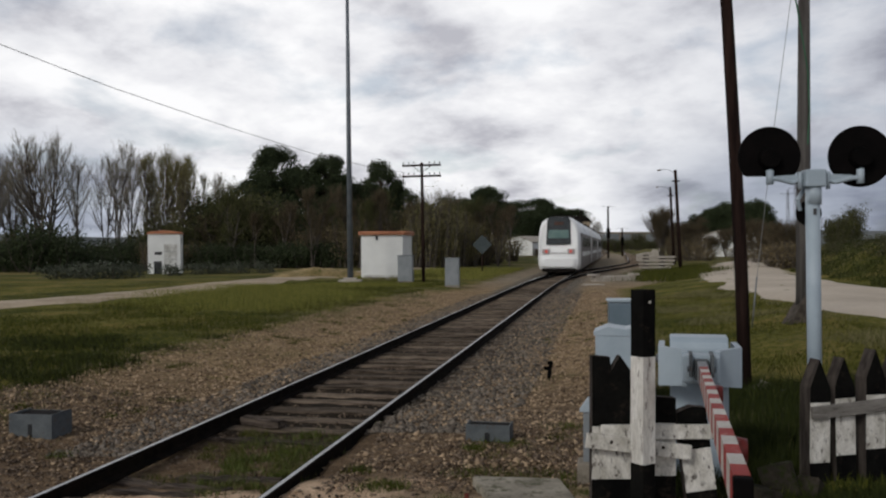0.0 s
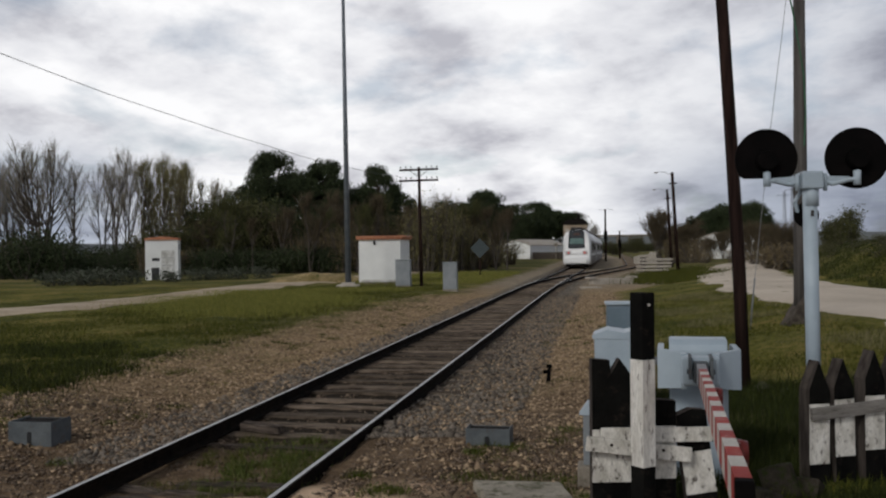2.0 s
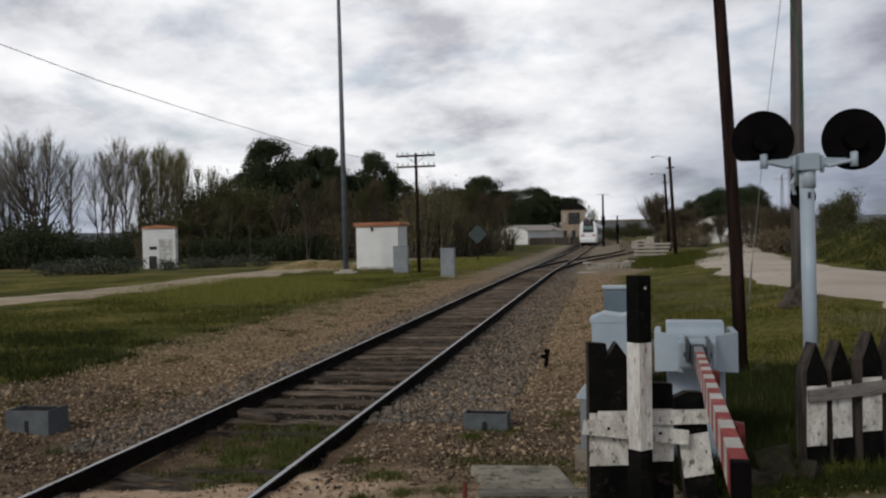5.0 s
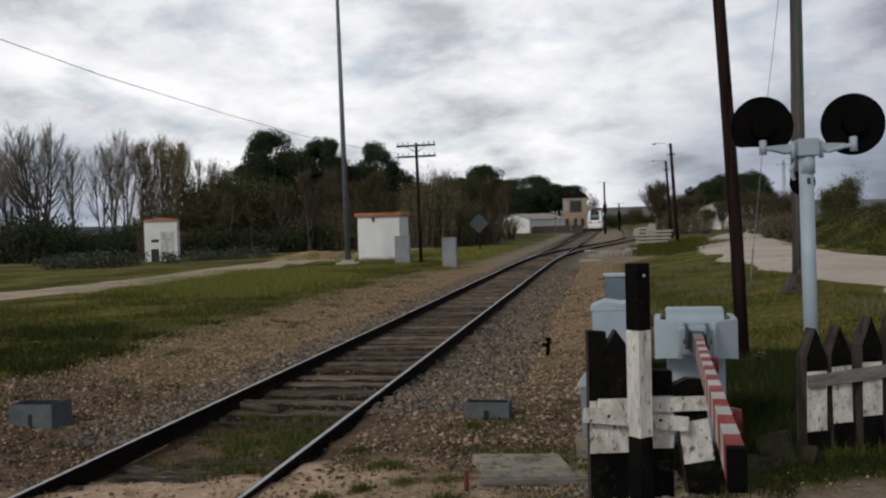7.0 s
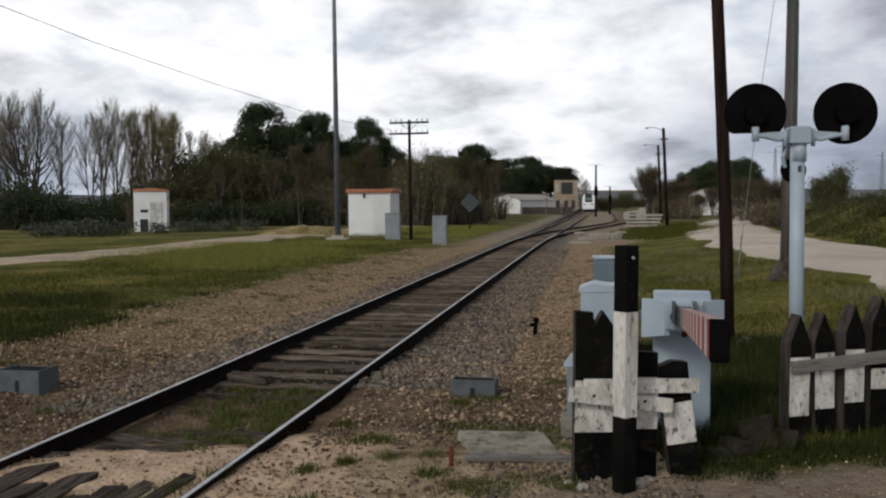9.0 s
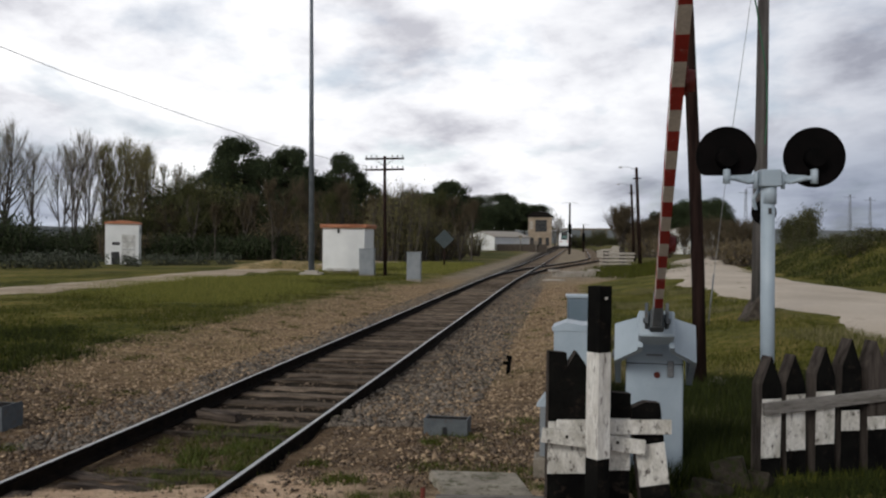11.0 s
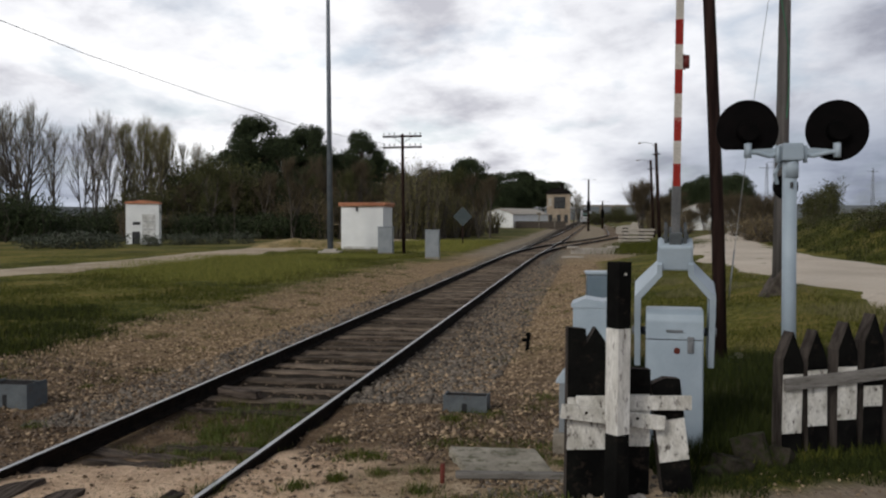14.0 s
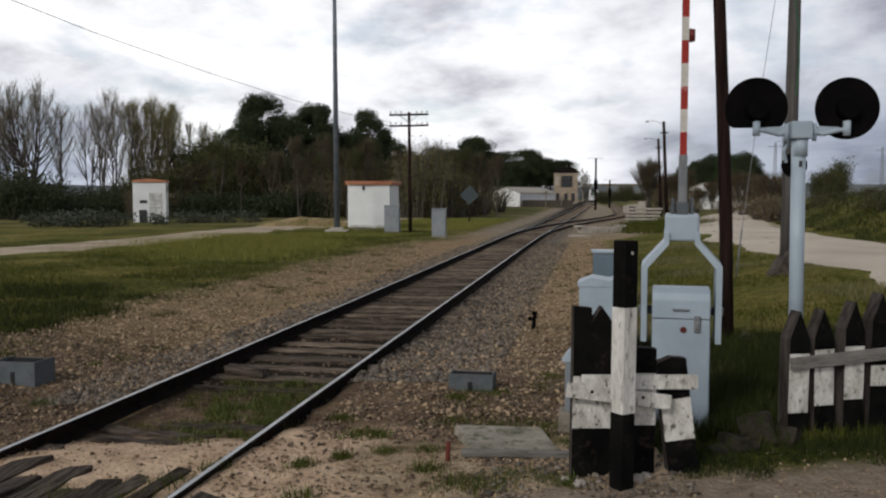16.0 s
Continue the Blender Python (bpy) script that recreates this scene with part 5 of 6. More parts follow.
def station():
    x, y = 38.0, 250
    t = thing("station_building", pose(x, y, gz(x, y), 0, 0, -8), "two-storey stuccoed station building with dark window bays", "building")
    bm = BM()
    box(bm, -3.3, 3.3, 0, 10, -0.3, 8.4)
    wall = part("wall", bm, M["brick"], t)
    bm = BM()
    box(bm, -3.6, 3.6, -0.3, 10.3, 8.4, 8.8)
    prism(bm, [(-3.6, 8.8), (3.6, 8.8), (2.0, 9.9), (-2.0, 9.9)], -0.3, 10.3)
    roof = part("roof", bm, M["underframe"], t, "dark hipped roof")
    bm = BM()
    box(bm, 0.6, 1.3, 3, 3.7, 9.5, 11.6)
    part("chimney", bm, M["underframe"], roof)
    bm = BM()
    box(bm, -1.3, 1.9, -0.06, 0.02, 4.3, 7.6)
    part("window", bm, M["window_dark"], wall)
    bm = BM()
    box(bm, -2.9, -1.9, -0.06, 0.02, 5.0, 7.3)
    part("shutter", bm, M["pale_concrete"], wall)
    for xx in (-2.2, 0.1, 2.1):
        bm = BM()
        box(bm, xx - 0.5, xx + 0.5, -0.06, 0.02, 0.2, 2.6)
        part("door", bm, M["window_dark"], wall)


station()


def goods_shed():
    x, y = 14.2, 168
    t = thing("goods_shed", pose(x, y, gz(x, y), 0, 0, 24), "low white goods shed with a shallow gable", "shed")
    bm = BM()
    prism(bm, [(-3.2, -0.3), (3.2, -0.3), (3.2, 2.5), (0, 3.5), (-3.2, 2.5)], -0.0, 13.0, pose(0, 0, 0, 0, 0, -62))
    part("wall", bm, M["white_wall"], t)
    bm = BM()
    prism(bm, [(-3.45, 2.47), (0, 3.56), (3.45, 2.47), (3.45, 2.6), (0, 3.7), (-3.45, 2.6)], -0.2, 13.2, pose(0, 0, 0, 0, 0, -62))
    part("roof", bm, M["pale_concrete"], t, "pale corrugated roof")
    for k in range(4):
        bm = BM()
        box(bm, -3.22, -3.16, 2.0 + 2.4 * k, 3.2 + 2.4 * k, 0.4, 2.3, pose(0, 0, 0, 0, 0, -62))
        part("panel", bm, M["concrete"], t)
    x, y = 21.0, 160
    t = thing("loading_platform", pose(x, y, gz(x, y), 0, 0, -6), "dark stone loading platform beside the line", "platform")
    bm = BM()
    box(bm, -4.4, 4.6, 0, 9, -0.3, 1.25)
    part("wall", bm, M["stone"], t)
    for xx, hh in ((-0.2, 2.6), (2.6, 1.6)):
        bm = BM()
        tube(bm, (xx, -0.5, -0.2), (xx, -0.5, hh), 0.1, seg=6)
        box(bm, xx - 0.3, xx + 0.3, -0.6, -0.45, hh - 0.3, hh + 0.25)
        part("shunting_board", bm, M["concrete"], t)


goods_shed()


def far_yard():
    x, y = 27.3, 118
    t = thing("ruined_wall", pose(x, y, gz(x, y), 0, 0, -10), "pale broken wall and gatepost beside the siding", "wall")
    bm = BM()
    prism(bm, [(-1.6, -0.2), (1.2, -0.2), (1.2, 1.5), (0.5, 1.55), (0.3, 1.2), (-0.8, 1.1), (-1.6, 0.9)], 0, 0.5)
    part("wall", bm, M["pale_concrete"], t)
    bm = BM()
    box(bm, 1.2, 1.55, -0.1, 0.3, -0.2, 3.4)
    part("gatepost", bm, M["pale_concrete"], t)
    x, y = 205, 960
    t = thing("overpass", pose(x, y, 4.0, 0, 0, -6), "distant pale road overpass across the valley", "bridge")
    bm = BM()
    box(bm, -60, 75, 0, 9, 11.6, 12.8)
    part("deck", bm, M["concrete"], t)
    bm = BM()
    box(bm, -60, 75, -0.3, 0, 12.8, 13.6)
    part("parapet", bm, M["concrete"], t)
    for k in range(-4, 6):
        bm = BM()
        box(bm, k * 13 - 0.9, k * 13 + 0.9, 1, 8, -5, 11.6)
        part("pier", bm, M["concrete"], t)


far_yard()


def house(x, y, w, d, h, rot, label, wall="white_wall"):
    t = thing("house", pose(x, y, gz(x, y), 0, 0, rot), label, "house", "houses along the lane")
    bm = BM()
    prism(bm, [(-w / 2, -0.5), (w / 2, -0.5), (w / 2, h), (0, h + w * 0.17), (-w / 2, h)], 0, d)
    body = part("wall", bm, M[wall], t)
    bm = BM()
    e = 0.25
    prism(bm, [(-w / 2 - e, h - 0.06), (0, h + w * 0.17), (w / 2 + e, h - 0.06), (w / 2 + e, h + 0.1), (0, h + w * 0.17 + 0.18), (-w / 2 - e, h + 0.1)], -e, d + e)
    part("roof", bm, M["pale_concrete"], t, "bleached tiled roof")
    for xx in (-w * 0.25, w * 0.22):
        bm = BM()
        box(bm, xx - 0.35, xx + 0.35, -0.05, 0.02, 1.0, 2.0)
        part("window", bm, M["window_dark"], body)


house(36.5, 118, 4.0, 6, 2.7, -14, "small white house half hidden among bare trees")
house(46.0, 132, 3.6, 6, 2.6, -20, "low white outbuilding beyond the lane")


def gateposts():
    for x, y, h in ((31.6, 112, 2.6), (33.2, 112.5, 2.0), (40.5, 120, 2.2)):
        t = thing("gate_pillar", pose(x, y, gz(x, y)), "pale rendered gate pillar", "pillar", "gate pillars")
        bm = BM()
        box(bm, -0.2, 0.2, -0.2, 0.2, -0.2, h, bevel=0.03)
        part("shaft", bm, M["pale_concrete"], t)
        bm = BM()
        box(bm, -0.26, 0.26, -0.26, 0.26, h, h + 0.12)
        part("cap", bm, M["pale_concrete"], t)


gateposts()


def pylon(x, y, h, label):
    t = thing("lattice_mast", pose(x, y, gz(x, y)), label, "mast", "far masts")
    bm = BM()
    w = 0.6
    for a in (-1, 1):
        for b in (-1, 1):
            tube(bm, (a * w, b * w, 0), (a * 0.18, b * 0.18, h), 0.07, 0.05, 4)
    n = 9
    for k in range(n):
        z0, z1 = h * k / n, h * (k + 1) / n
        w0, w1 = w + (0.18 - w) * k / n, w + (0.18 - w) * (k + 1) / n
        tube(bm, (-w0, -w0, z0), (w1, -w1, z1), 0.035, seg=3)
        tube(bm, (w0, -w0, z0), (-w1, -w1, z1), 0.035, seg=3)
    part("lattice", bm, M["steel"], t)
    bm = BM()
    tube(bm, (-2.2, 0, h - 1.2), (2.2, 0, h - 1.2), 0.06, seg=4)
    part("crossarm", bm, M["steel"], t)


pylon(99, 255, 17, "thin steel lattice mast on the far fields")
pylon(104, 262, 19, "thin steel lattice mast on the far fields")
pylon(158, 310, 17, "thin steel lattice mast beyond the bank")
pylon(176, 330, 17, "thin steel lattice mast beyond the bank")


def overhead_wire():
    t = thing("overhead_wire", pose(0, 0, 0), "black overhead cable sagging to the telegraph pole", "wire")
    ctrl = [(-20.5, -6.0, 8.9), (-15.5, 8.8, 7.9), (-10.97, 22, 7.0), (-9.65, 25.9, 6.62), (-7.7, 31.5, 6.24), (-5.55, 37.8, 5.93), (-3.3, 44.2, 5.85), (-2.05, 47.5, 5.9)]
    bm = BM()
    wire_path(bm, ctrl, 0.010, 5)
    part("cable", bm, M["rubber_wire"], t)


overhead_wire()


# ---- plants ----
def quads(centres, size, rng, up=0.0, long=1.6):
    """Small leaf cards, one at each centre, turned at random."""
    n = len(centres)
    a = rng.normal(0, 1, (n, 3))
    a[:, 2] += up
    a /= np.linalg.norm(a, axis=1)[:, None]
    b = np.cross(a, rng.normal(0, 1, (n, 3)))
    b /= np.linalg.norm(b, axis=1)[:, None]
    s = size * rng.uniform(0.6, 1.3, (n, 1))
    c = np.asarray(centres)
    v = np.stack([c - a * s * long, c + b * s * 0.6, c + a * s * long, c - b * s * 0.6], 1).reshape(-1, 3)
    return v, np.arange(4 * n).reshape(n, 4)


def limbs(rng, segs):
    """Tapered three-sided limbs from rows (a, b, r0, r1)."""
    A, B = np.array([s[0] for s in segs]), np.array([s[1] for s in segs])
    r0, r1 = np.array([s[2] for s in segs])[:, None], np.array([s[3] for s in segs])[:, None]
    d = B - A
    d /= np.linalg.norm(d, axis=1)[:, None] + 1e-9
    u = np.cross(d, np.where(np.abs(d[:, 2:3]) > 0.9, [[1.0, 0, 0]], [[0, 0, 1.0]]))
    u /= np.linalg.norm(u, axis=1)[:, None]
    w = np.cross(d, u)
    k = 4
    ring = [math.cos(2 * math.pi * i / k) * u + math.sin(2 * math.pi * i / k) * w for i in range(k)]
    v = np.stack([A + q * r0 for q in ring] + [B + q * r1 for q in ring], 1).reshape(-1, 3)
    base = (np.arange(len(segs)) * 2 * k)[:, None]
    f = np.concatenate([base + np.array([i, (i + 1) % k, k + (i + 1) % k, k + i]) for i in range(k)])
    return v, f


def upright_tree(seed, h, w, stems, label, leaf, name="bare_tree", group="bare trees beside the line", limbs_n=17, twig=0.0095, low=0.22):
    """Stems that fan out from one root, with steep limbs and a haze of rising twigs."""
    rng = np.random.default_rng(seed)
    t = thing(name, pose(0, 0, -200), label, "tree", group)
    wood, fine = [], []
    up = np.array([0.0, 0, 1])

    def unit(v):
        return v / np.linalg.norm(v)

    def sweep(p, d, ln, n, r0, r1, rise, sway, into):
        nodes = [p]
        for i in range(n):
            q = p + d * ln / n
            into.append((p, q, r0 + (r1 - r0) * i / n, r0 + (r1 - r0) * (i + 1) / n))
            nodes.append(q)
            p = q
            d = unit(d + up * rise + rng.normal(0, sway, 3))
        return nodes, d

    for k in range(stems):
        az = 2 * math.pi * (k + rng.uniform(-0.2, 0.2)) / stems
        lean = 0.0 if stems == 1 else rng.uniform(0.5, 1.0) * (w * 0.36) / h
        d = unit(np.array([math.cos(az) * lean, math.sin(az) * lean, 1.0]))
        ln = h * (rng.uniform(0.78, 0.98) if stems > 1 else 0.97)
        r = h * (0.0135 if stems > 1 else 0.0125)
        nodes, _ = sweep(np.array([0, 0, -0.3]), d, ln, 8, r, 0.02, 0.0, 0.035, wood)
        for _ in range(limbs_n):
            u = low + (0.96 - low) * rng.uniform(0, 1) ** 0.8
            i = min(int(u * 8), 7)
            root = nodes[i] + (nodes[i + 1] - nodes[i]) * (u * 8 - i)
            a = rng.uniform(0, 2 * math.pi)
            tilt = rng.uniform(0.35, 0.85) if w > 2.5 else rng.uniform(0.2, 0.45)
            reach = min(ln * (1 - u) * 0.62 + 0.07 * h, w * (0.62 if stems == 1 else 0.42) / math.sin(tilt))
            e = unit(d * math.cos(tilt) + np.array([math.cos(a), math.sin(a), 0]) * math.sin(tilt))
            pts, e = sweep(root, e, reach, 4, r * (1.05 - u) * 0.55 + 0.012, 0.013, 0.16, 0.08, wood)
            for _ in range(7):
                v = rng.uniform(0.2, 1.0) * 3.99
                j = int(v)
                q = pts[j] + (pts[j + 1] - pts[j]) * (v - j)
                f = unit(unit(pts[j + 1] - pts[j]) + rng.normal(0, 0.33, 3) + up * 0.35)
                l2 = reach * rng.uniform(0.22, 0.48) + 0.25
                sub, f = sweep(q, f, l2, 2, twig * 1.2, twig * 0.8, 0.15, 0.1, fine)
                for _ in range(5):
                    q2 = sub[0] + (sub[2] - sub[0]) * rng.uniform(0.15, 1.0)
                    g = unit(f + rng.normal(0, 0.36, 3) + up * 0.45)
                    fine.append((q2, q2 + g * rng.uniform(0.35, 1.0), twig * 0.85, twig * 0.35))
    for part_name, ss, m in (("trunk", wood, M["bark"]), ("twig_haze", fine, leaf)):
        v, f = limbs(rng, ss)
        ob = new(part_name, from_arrays(part_name, v, f, m))
        ob.parent = t
    return t


def pine(seed, h, w, label, leaf="pine_leaf", low=0.5):
    rng = np.random.default_rng(seed)
    t = thing("pine_tree", pose(0, 0, -200), label, "tree", "dark pines beside the line")
    segs = [(np.array([0, 0, -0.3]), np.array([0.1, 0, h * 0.45]), h * 0.022, h * 0.017), (np.array([0.1, 0, h * 0.45]), np.array([-0.1, 0.1, h * 0.8]), h * 0.017, h * 0.009)]
    pts = []
    n = 46
    for i in range(n):
        a = rng.uniform(0, 2 * math.pi)
        zz = rng.uniform(low, 0.95)
        rad = w / 2 * math.sqrt(max(0.03, 1 - ((zz - 0.64) / 0.34) ** 2)) * math.sqrt(rng.uniform(0.05, 1.0))
        c = np.array([rad * math.cos(a), rad * math.sin(a), h * zz])
        segs.append((np.array([0, 0, h * (zz * 0.75)]), c, h * 0.006, h * 0.002))
        r = w * rng.uniform(0.12, 0.23)
        d = rng.normal(0, 1, (620, 3))
        d /= np.linalg.norm(d, axis=1)[:, None]
        pts.append(c + d * (r * rng.uniform(0.2, 1.2, (620, 1)) ** 0.6) * [1, 1, 0.75])
    v, f = limbs(rng, segs)
    ob = new("trunk", from_arrays("trunk", v, f, M["pine_bark"]))
    ob.parent = t
    v, f = quads(np.concatenate(pts), 0.085, rng)
    ob = new("crown", from_arrays("crown", v, f, M[leaf]))
    ob.parent = t
    return t


def shrub(seed, h, w, leaf, name, label, category, n=1500, size=0.10, stems=9):
    rng = np.random.default_rng(seed)
    t = thing(name, pose(0, 0, -200), label, category, label.split(" with")[0])
    segs, pts = [], []
    for i in range(stems):
        a = rng.uniform(0, 2 * math.pi)
        r = w / 2 * math.sqrt(rng.uniform(0, 1)) * 0.85
        top = np.array([r * math.cos(a), r * math.sin(a), h * rng.uniform(0.55, 0.95)])
        foot = np.array([top[0] * 0.35, top[1] * 0.35, -0.2])
        mid = (foot + top) / 2 + rng.normal(0, 0.06 * w, 3)
        segs += [(foot, mid, 0.018 * h, 0.012 * h), (mid, top, 0.012 * h, 0.004 * h)]
        for _ in range(5):
            q = mid + (top - mid) * rng.uniform(0, 1)
            segs.append((q, q + rng.normal(0, 0.16, 3) * [w, w, h * 0.8] * 0.6 + [0, 0, 0.1 * h], 0.005 * h, 0.002 * h))
        k = n // stems
        line = foot + (top - foot) * rng.uniform(0.1, 1.08, (k, 1)) ** 0.7
        pts.append(line + rng.normal(0, 1, (k, 3)) * [w * 0.13, w * 0.13, h * 0.09])
    v, f = limbs(rng, segs)
    ob = new("stem", from_arrays("stem", v, f, M["bark"]))
    ob.parent = t
    c = np.concatenate(pts)
    c[:, 2] = np.maximum(c[:, 2], 0.02)
    v, f = quads(c, size, rng, 0.3)
    ob = new("foliage", from_arrays("foliage", v, f, M[leaf]))
    ob.parent = t
    return t


def drop(t):
    """Take away a pattern once its copies stand."""
    for o in (*t.children_recursive, t):
        bpy.data.objects.remove(o)


def plant(kinds, rows):
    """Copies of the given plants: rows of sideways ratio, distance, height scale, width scale."""
    rng = random.Random(len(rows) * 7 + 1)
    for i, (k, d, sh, sw) in enumerate(rows):
        x, y = k * d, d
        copy_thing(kinds[i % len(kinds)], pose(x, y, gz(x, y), 0, 0, rng.uniform(0, 360)) @ Matrix.Diagonal((sw, sw, sh, 1)))
    for k in kinds:
        drop(k)


def woods():
    fan = [upright_tree(1, 12.6, 8.0, 5, "tall bare grey tree fanning out from several stems", M["twig"]), upright_tree(2, 12.2, 7.0, 4, "tall bare grey tree fanning out from several stems", M["twig"])]
    plant(fan, [(-0.447, 86, 1.07, 1.1), (-0.525, 86, 0.97, 1.0), (-0.60, 88, 1.0, 1.0), (-0.485, 95, 0.92, 0.8)])
    slim = [upright_tree(3, 11.8, 4.0, 2, "slender bare grey tree with steep limbs and fine twigs", M["twig"]), upright_tree(4, 12.0, 4.2, 3, "slender bare grey tree with steep limbs and fine twigs", M["twig"])]
    plant(slim, [(-0.412, 87, 0.90, 0.75), (-0.366, 88, 1.0, 0.85), (-0.379, 91, 0.95, 0.75), (-0.352, 92, 0.92, 0.7), (-0.468, 97, 0.98, 0.9), (-0.505, 92, 0.95, 0.9), (-0.655, 88, 1.0, 1.0), (-0.247, 126, 0.98, 0.7), (-0.232, 130, 0.98, 0.7), (-0.258, 124, 0.92, 0.7), (0.005, 118, 0.80, 0.8), (-0.075, 122, 0.88, 0.8), (0.169, 272, 0.9, 1.0), (0.174, 290, 0.75, 1.0)])
    poplar = [upright_tree(5, 11.9, 2.0, 1, "narrow budding poplar with pale green twigs", M["bud_leaf"], limbs_n=28, low=0.12), upright_tree(6, 11.7, 1.8, 1, "narrow budding poplar with pale green twigs", M["bud_leaf"], limbs_n=28, low=0.12)]
    plant(poplar, [(-0.333, 96, 0.99, 1.1), (-0.321, 95, 0.97, 1.0), (-0.309, 97, 1.03, 1.1), (-0.297, 96, 0.98, 1.1), (-0.286, 98, 0.94, 1.0), (-0.327, 99, 1.0, 1.0), (-0.303, 100, 0.98, 1.1), (-0.279, 99, 0.84, 0.9), (-0.291, 93, 0.88, 1.0), (-0.315, 92, 0.85, 1.0)])
    pines = [pine(6, 12.5, 6.5, "dark rounded pine with a tall bare trunk", low=0.42), pine(7, 12.0, 6.0, "dark spreading pine beside the railway", low=0.42), pine(8, 11.5, 7.0, "dark spreading pine with dense crown", low=0.4)]
    plant(pines, [(-0.19, 101, 1.06, 0.95), (-0.13, 102, 1.06, 0.9), (-0.165, 106, 0.99, 1.0), (-0.068, 104, 0.95, 0.75), (-0.09, 108, 0.81, 0.9), (0.012, 124, 0.75, 1.0), (0.053, 132, 0.85, 1.0), (0.035, 138, 0.78, 1.0), (0.083, 192, 0.98, 1.3), (0.108, 205, 1.00, 1.3), (0.122, 262, 1.15, 1.6), (0.135, 275, 1.10, 1.5), (0.151, 285, 1.05, 1.4), (-0.215, 104, 0.83, 0.9), (-0.115, 112, 0.93, 1.0), (-0.045, 118, 0.77, 1.0), (0.112, 235, 0.90, 1.3), (-0.02, 126, 0.68, 1.0), (0.066, 150, 0.68, 1.0), (0.098, 198, 0.74, 1.3)])
    olive = [shrub(9, 6.0, 5.0, "olive_leaf", "thicket", "dense dark olive-green thicket tree", "bush", 5200, 0.085, 20), shrub(10, 5.5, 4.5, "olive_leaf", "thicket", "dense dark olive-green thicket tree", "bush", 5200, 0.085, 20)]
    rng = random.Random(5)
    rows = [(-0.27 + 0.0105 * i + rng.uniform(-0.006, 0.006), rng.uniform(88, 99), rng.uniform(0.85, 1.35) * (0.8 if i > 14 else 1.0), rng.uniform(0.8, 1.2)) for i in range(9)]
    rows += [(k, d, h, w) for k, d, h, w in ((-0.62, 80, 0.6, 1.1), (-0.57, 82, 0.72, 1.0), (-0.535, 84, 0.5, 1.0), (-0.47, 80, 0.62, 0.9), (-0.435, 83, 0.52, 0.8), (-0.365, 86, 0.35, 0.8), (-0.335, 86, 0.7, 0.9), (-0.31, 88, 0.8, 0.9), (-0.29, 90, 0.9, 0.9))]
    rows += [(-0.264, 94, 1.30, 0.9), (-0.246, 95, 1.48, 0.9), (-0.229, 96, 1.42, 0.9), (-0.215, 97, 1.25, 0.9)]
    rows += [(0.186 + 0.0065 * i + rng.uniform(-0.003, 0.003), rng.uniform(230, 330), rng.uniform(0.45, 0.85), rng.uniform(1.0, 1.7)) for i in range(9)]
    plant(olive, rows)
    young = "young trees before the pines"
    front = [upright_tree(31, 8.0, 2.6, 2, "slender olive budding tree before the dark pines", M["olive_leaf"], "young_tree", young, 16, 0.013), upright_tree(32, 8.5, 2.8, 2, "slender bare brown tree before the pines", M["brown_twig"], "young_tree", young, 16, 0.013), upright_tree(35, 7.6, 2.2, 1, "slender bare brown sapling before the pines", M["brown_twig"], "young_tree", young, 18, 0.013)]
    plant(front, [(-0.268 + 0.0117 * i + rng.uniform(-0.006, 0.006), rng.uniform(82, 92), rng.uniform(0.62, 1.0) * (0.85 if i > 18 else 1), rng.uniform(0.8, 1.25)) for i in range(30)])
    mid = [shrub(33, 4.5, 3.6, "brown_leaf", "bare_thicket", "brown leafless thicket under the bare trees", "bush", 2600, 0.06, 20)]
    plant(mid, [(-0.60 + 0.034 * i + rng.uniform(-0.014, 0.014), rng.uniform(80, 94), rng.uniform(0.25, 0.8), rng.uniform(0.6, 1.0)) for i in range(10)])
    brown = [shrub(12, 6.0, 4.5, "brown_leaf", "bare_thicket", "brown leafless thicket beside the railway", "bush", 3000, 0.065, 20), shrub(13, 5.5, 4.0, "brown_leaf", "bare_thicket", "brown leafless thicket beside the railway", "bush", 3000, 0.065, 20)]
    plant(brown, [(-0.075 + 0.0135 * i + rng.uniform(-0.005, 0.005), rng.uniform(84, 104), rng.uniform(0.7, 1.15) * (1 - 0.03 * i), rng.uniform(0.8, 1.15)) for i in range(10)] + [(-0.15 + 0.02 * i, rng.uniform(84, 90), rng.uniform(0.6, 0.9), 0.9) for i in range(4)])
    bud = [shrub(34, 6.5, 4.0, "bud_leaf", "budding_thicket", "yellowish budding thicket beside the telegraph pole", "bush", 3400, 0.06, 22)]
    plant(bud, [(-0.030, 82, 0.9, 0.9), (-0.014, 82, 1.12, 0.8), (0.004, 83, 1.08, 0.8), (0.020, 86, 0.85, 0.8), (0.034, 88, 0.7, 0.8), (0.078, 112, 0.5, 1.0), (0.062, 108, 0.6, 0.9), (-0.33, 92, 0.7, 0.8), (-0.30, 90, 0.8, 0.8), (0.045, 98, 0.45, 1.0), (0.06, 100, 0.4, 1.0)])
    dark = [shrub(14, 3.4, 4.0, "pine_leaf", "dark_bush", "dark evergreen bush in the undergrowth", "bush", 3800, 0.07, 16)]
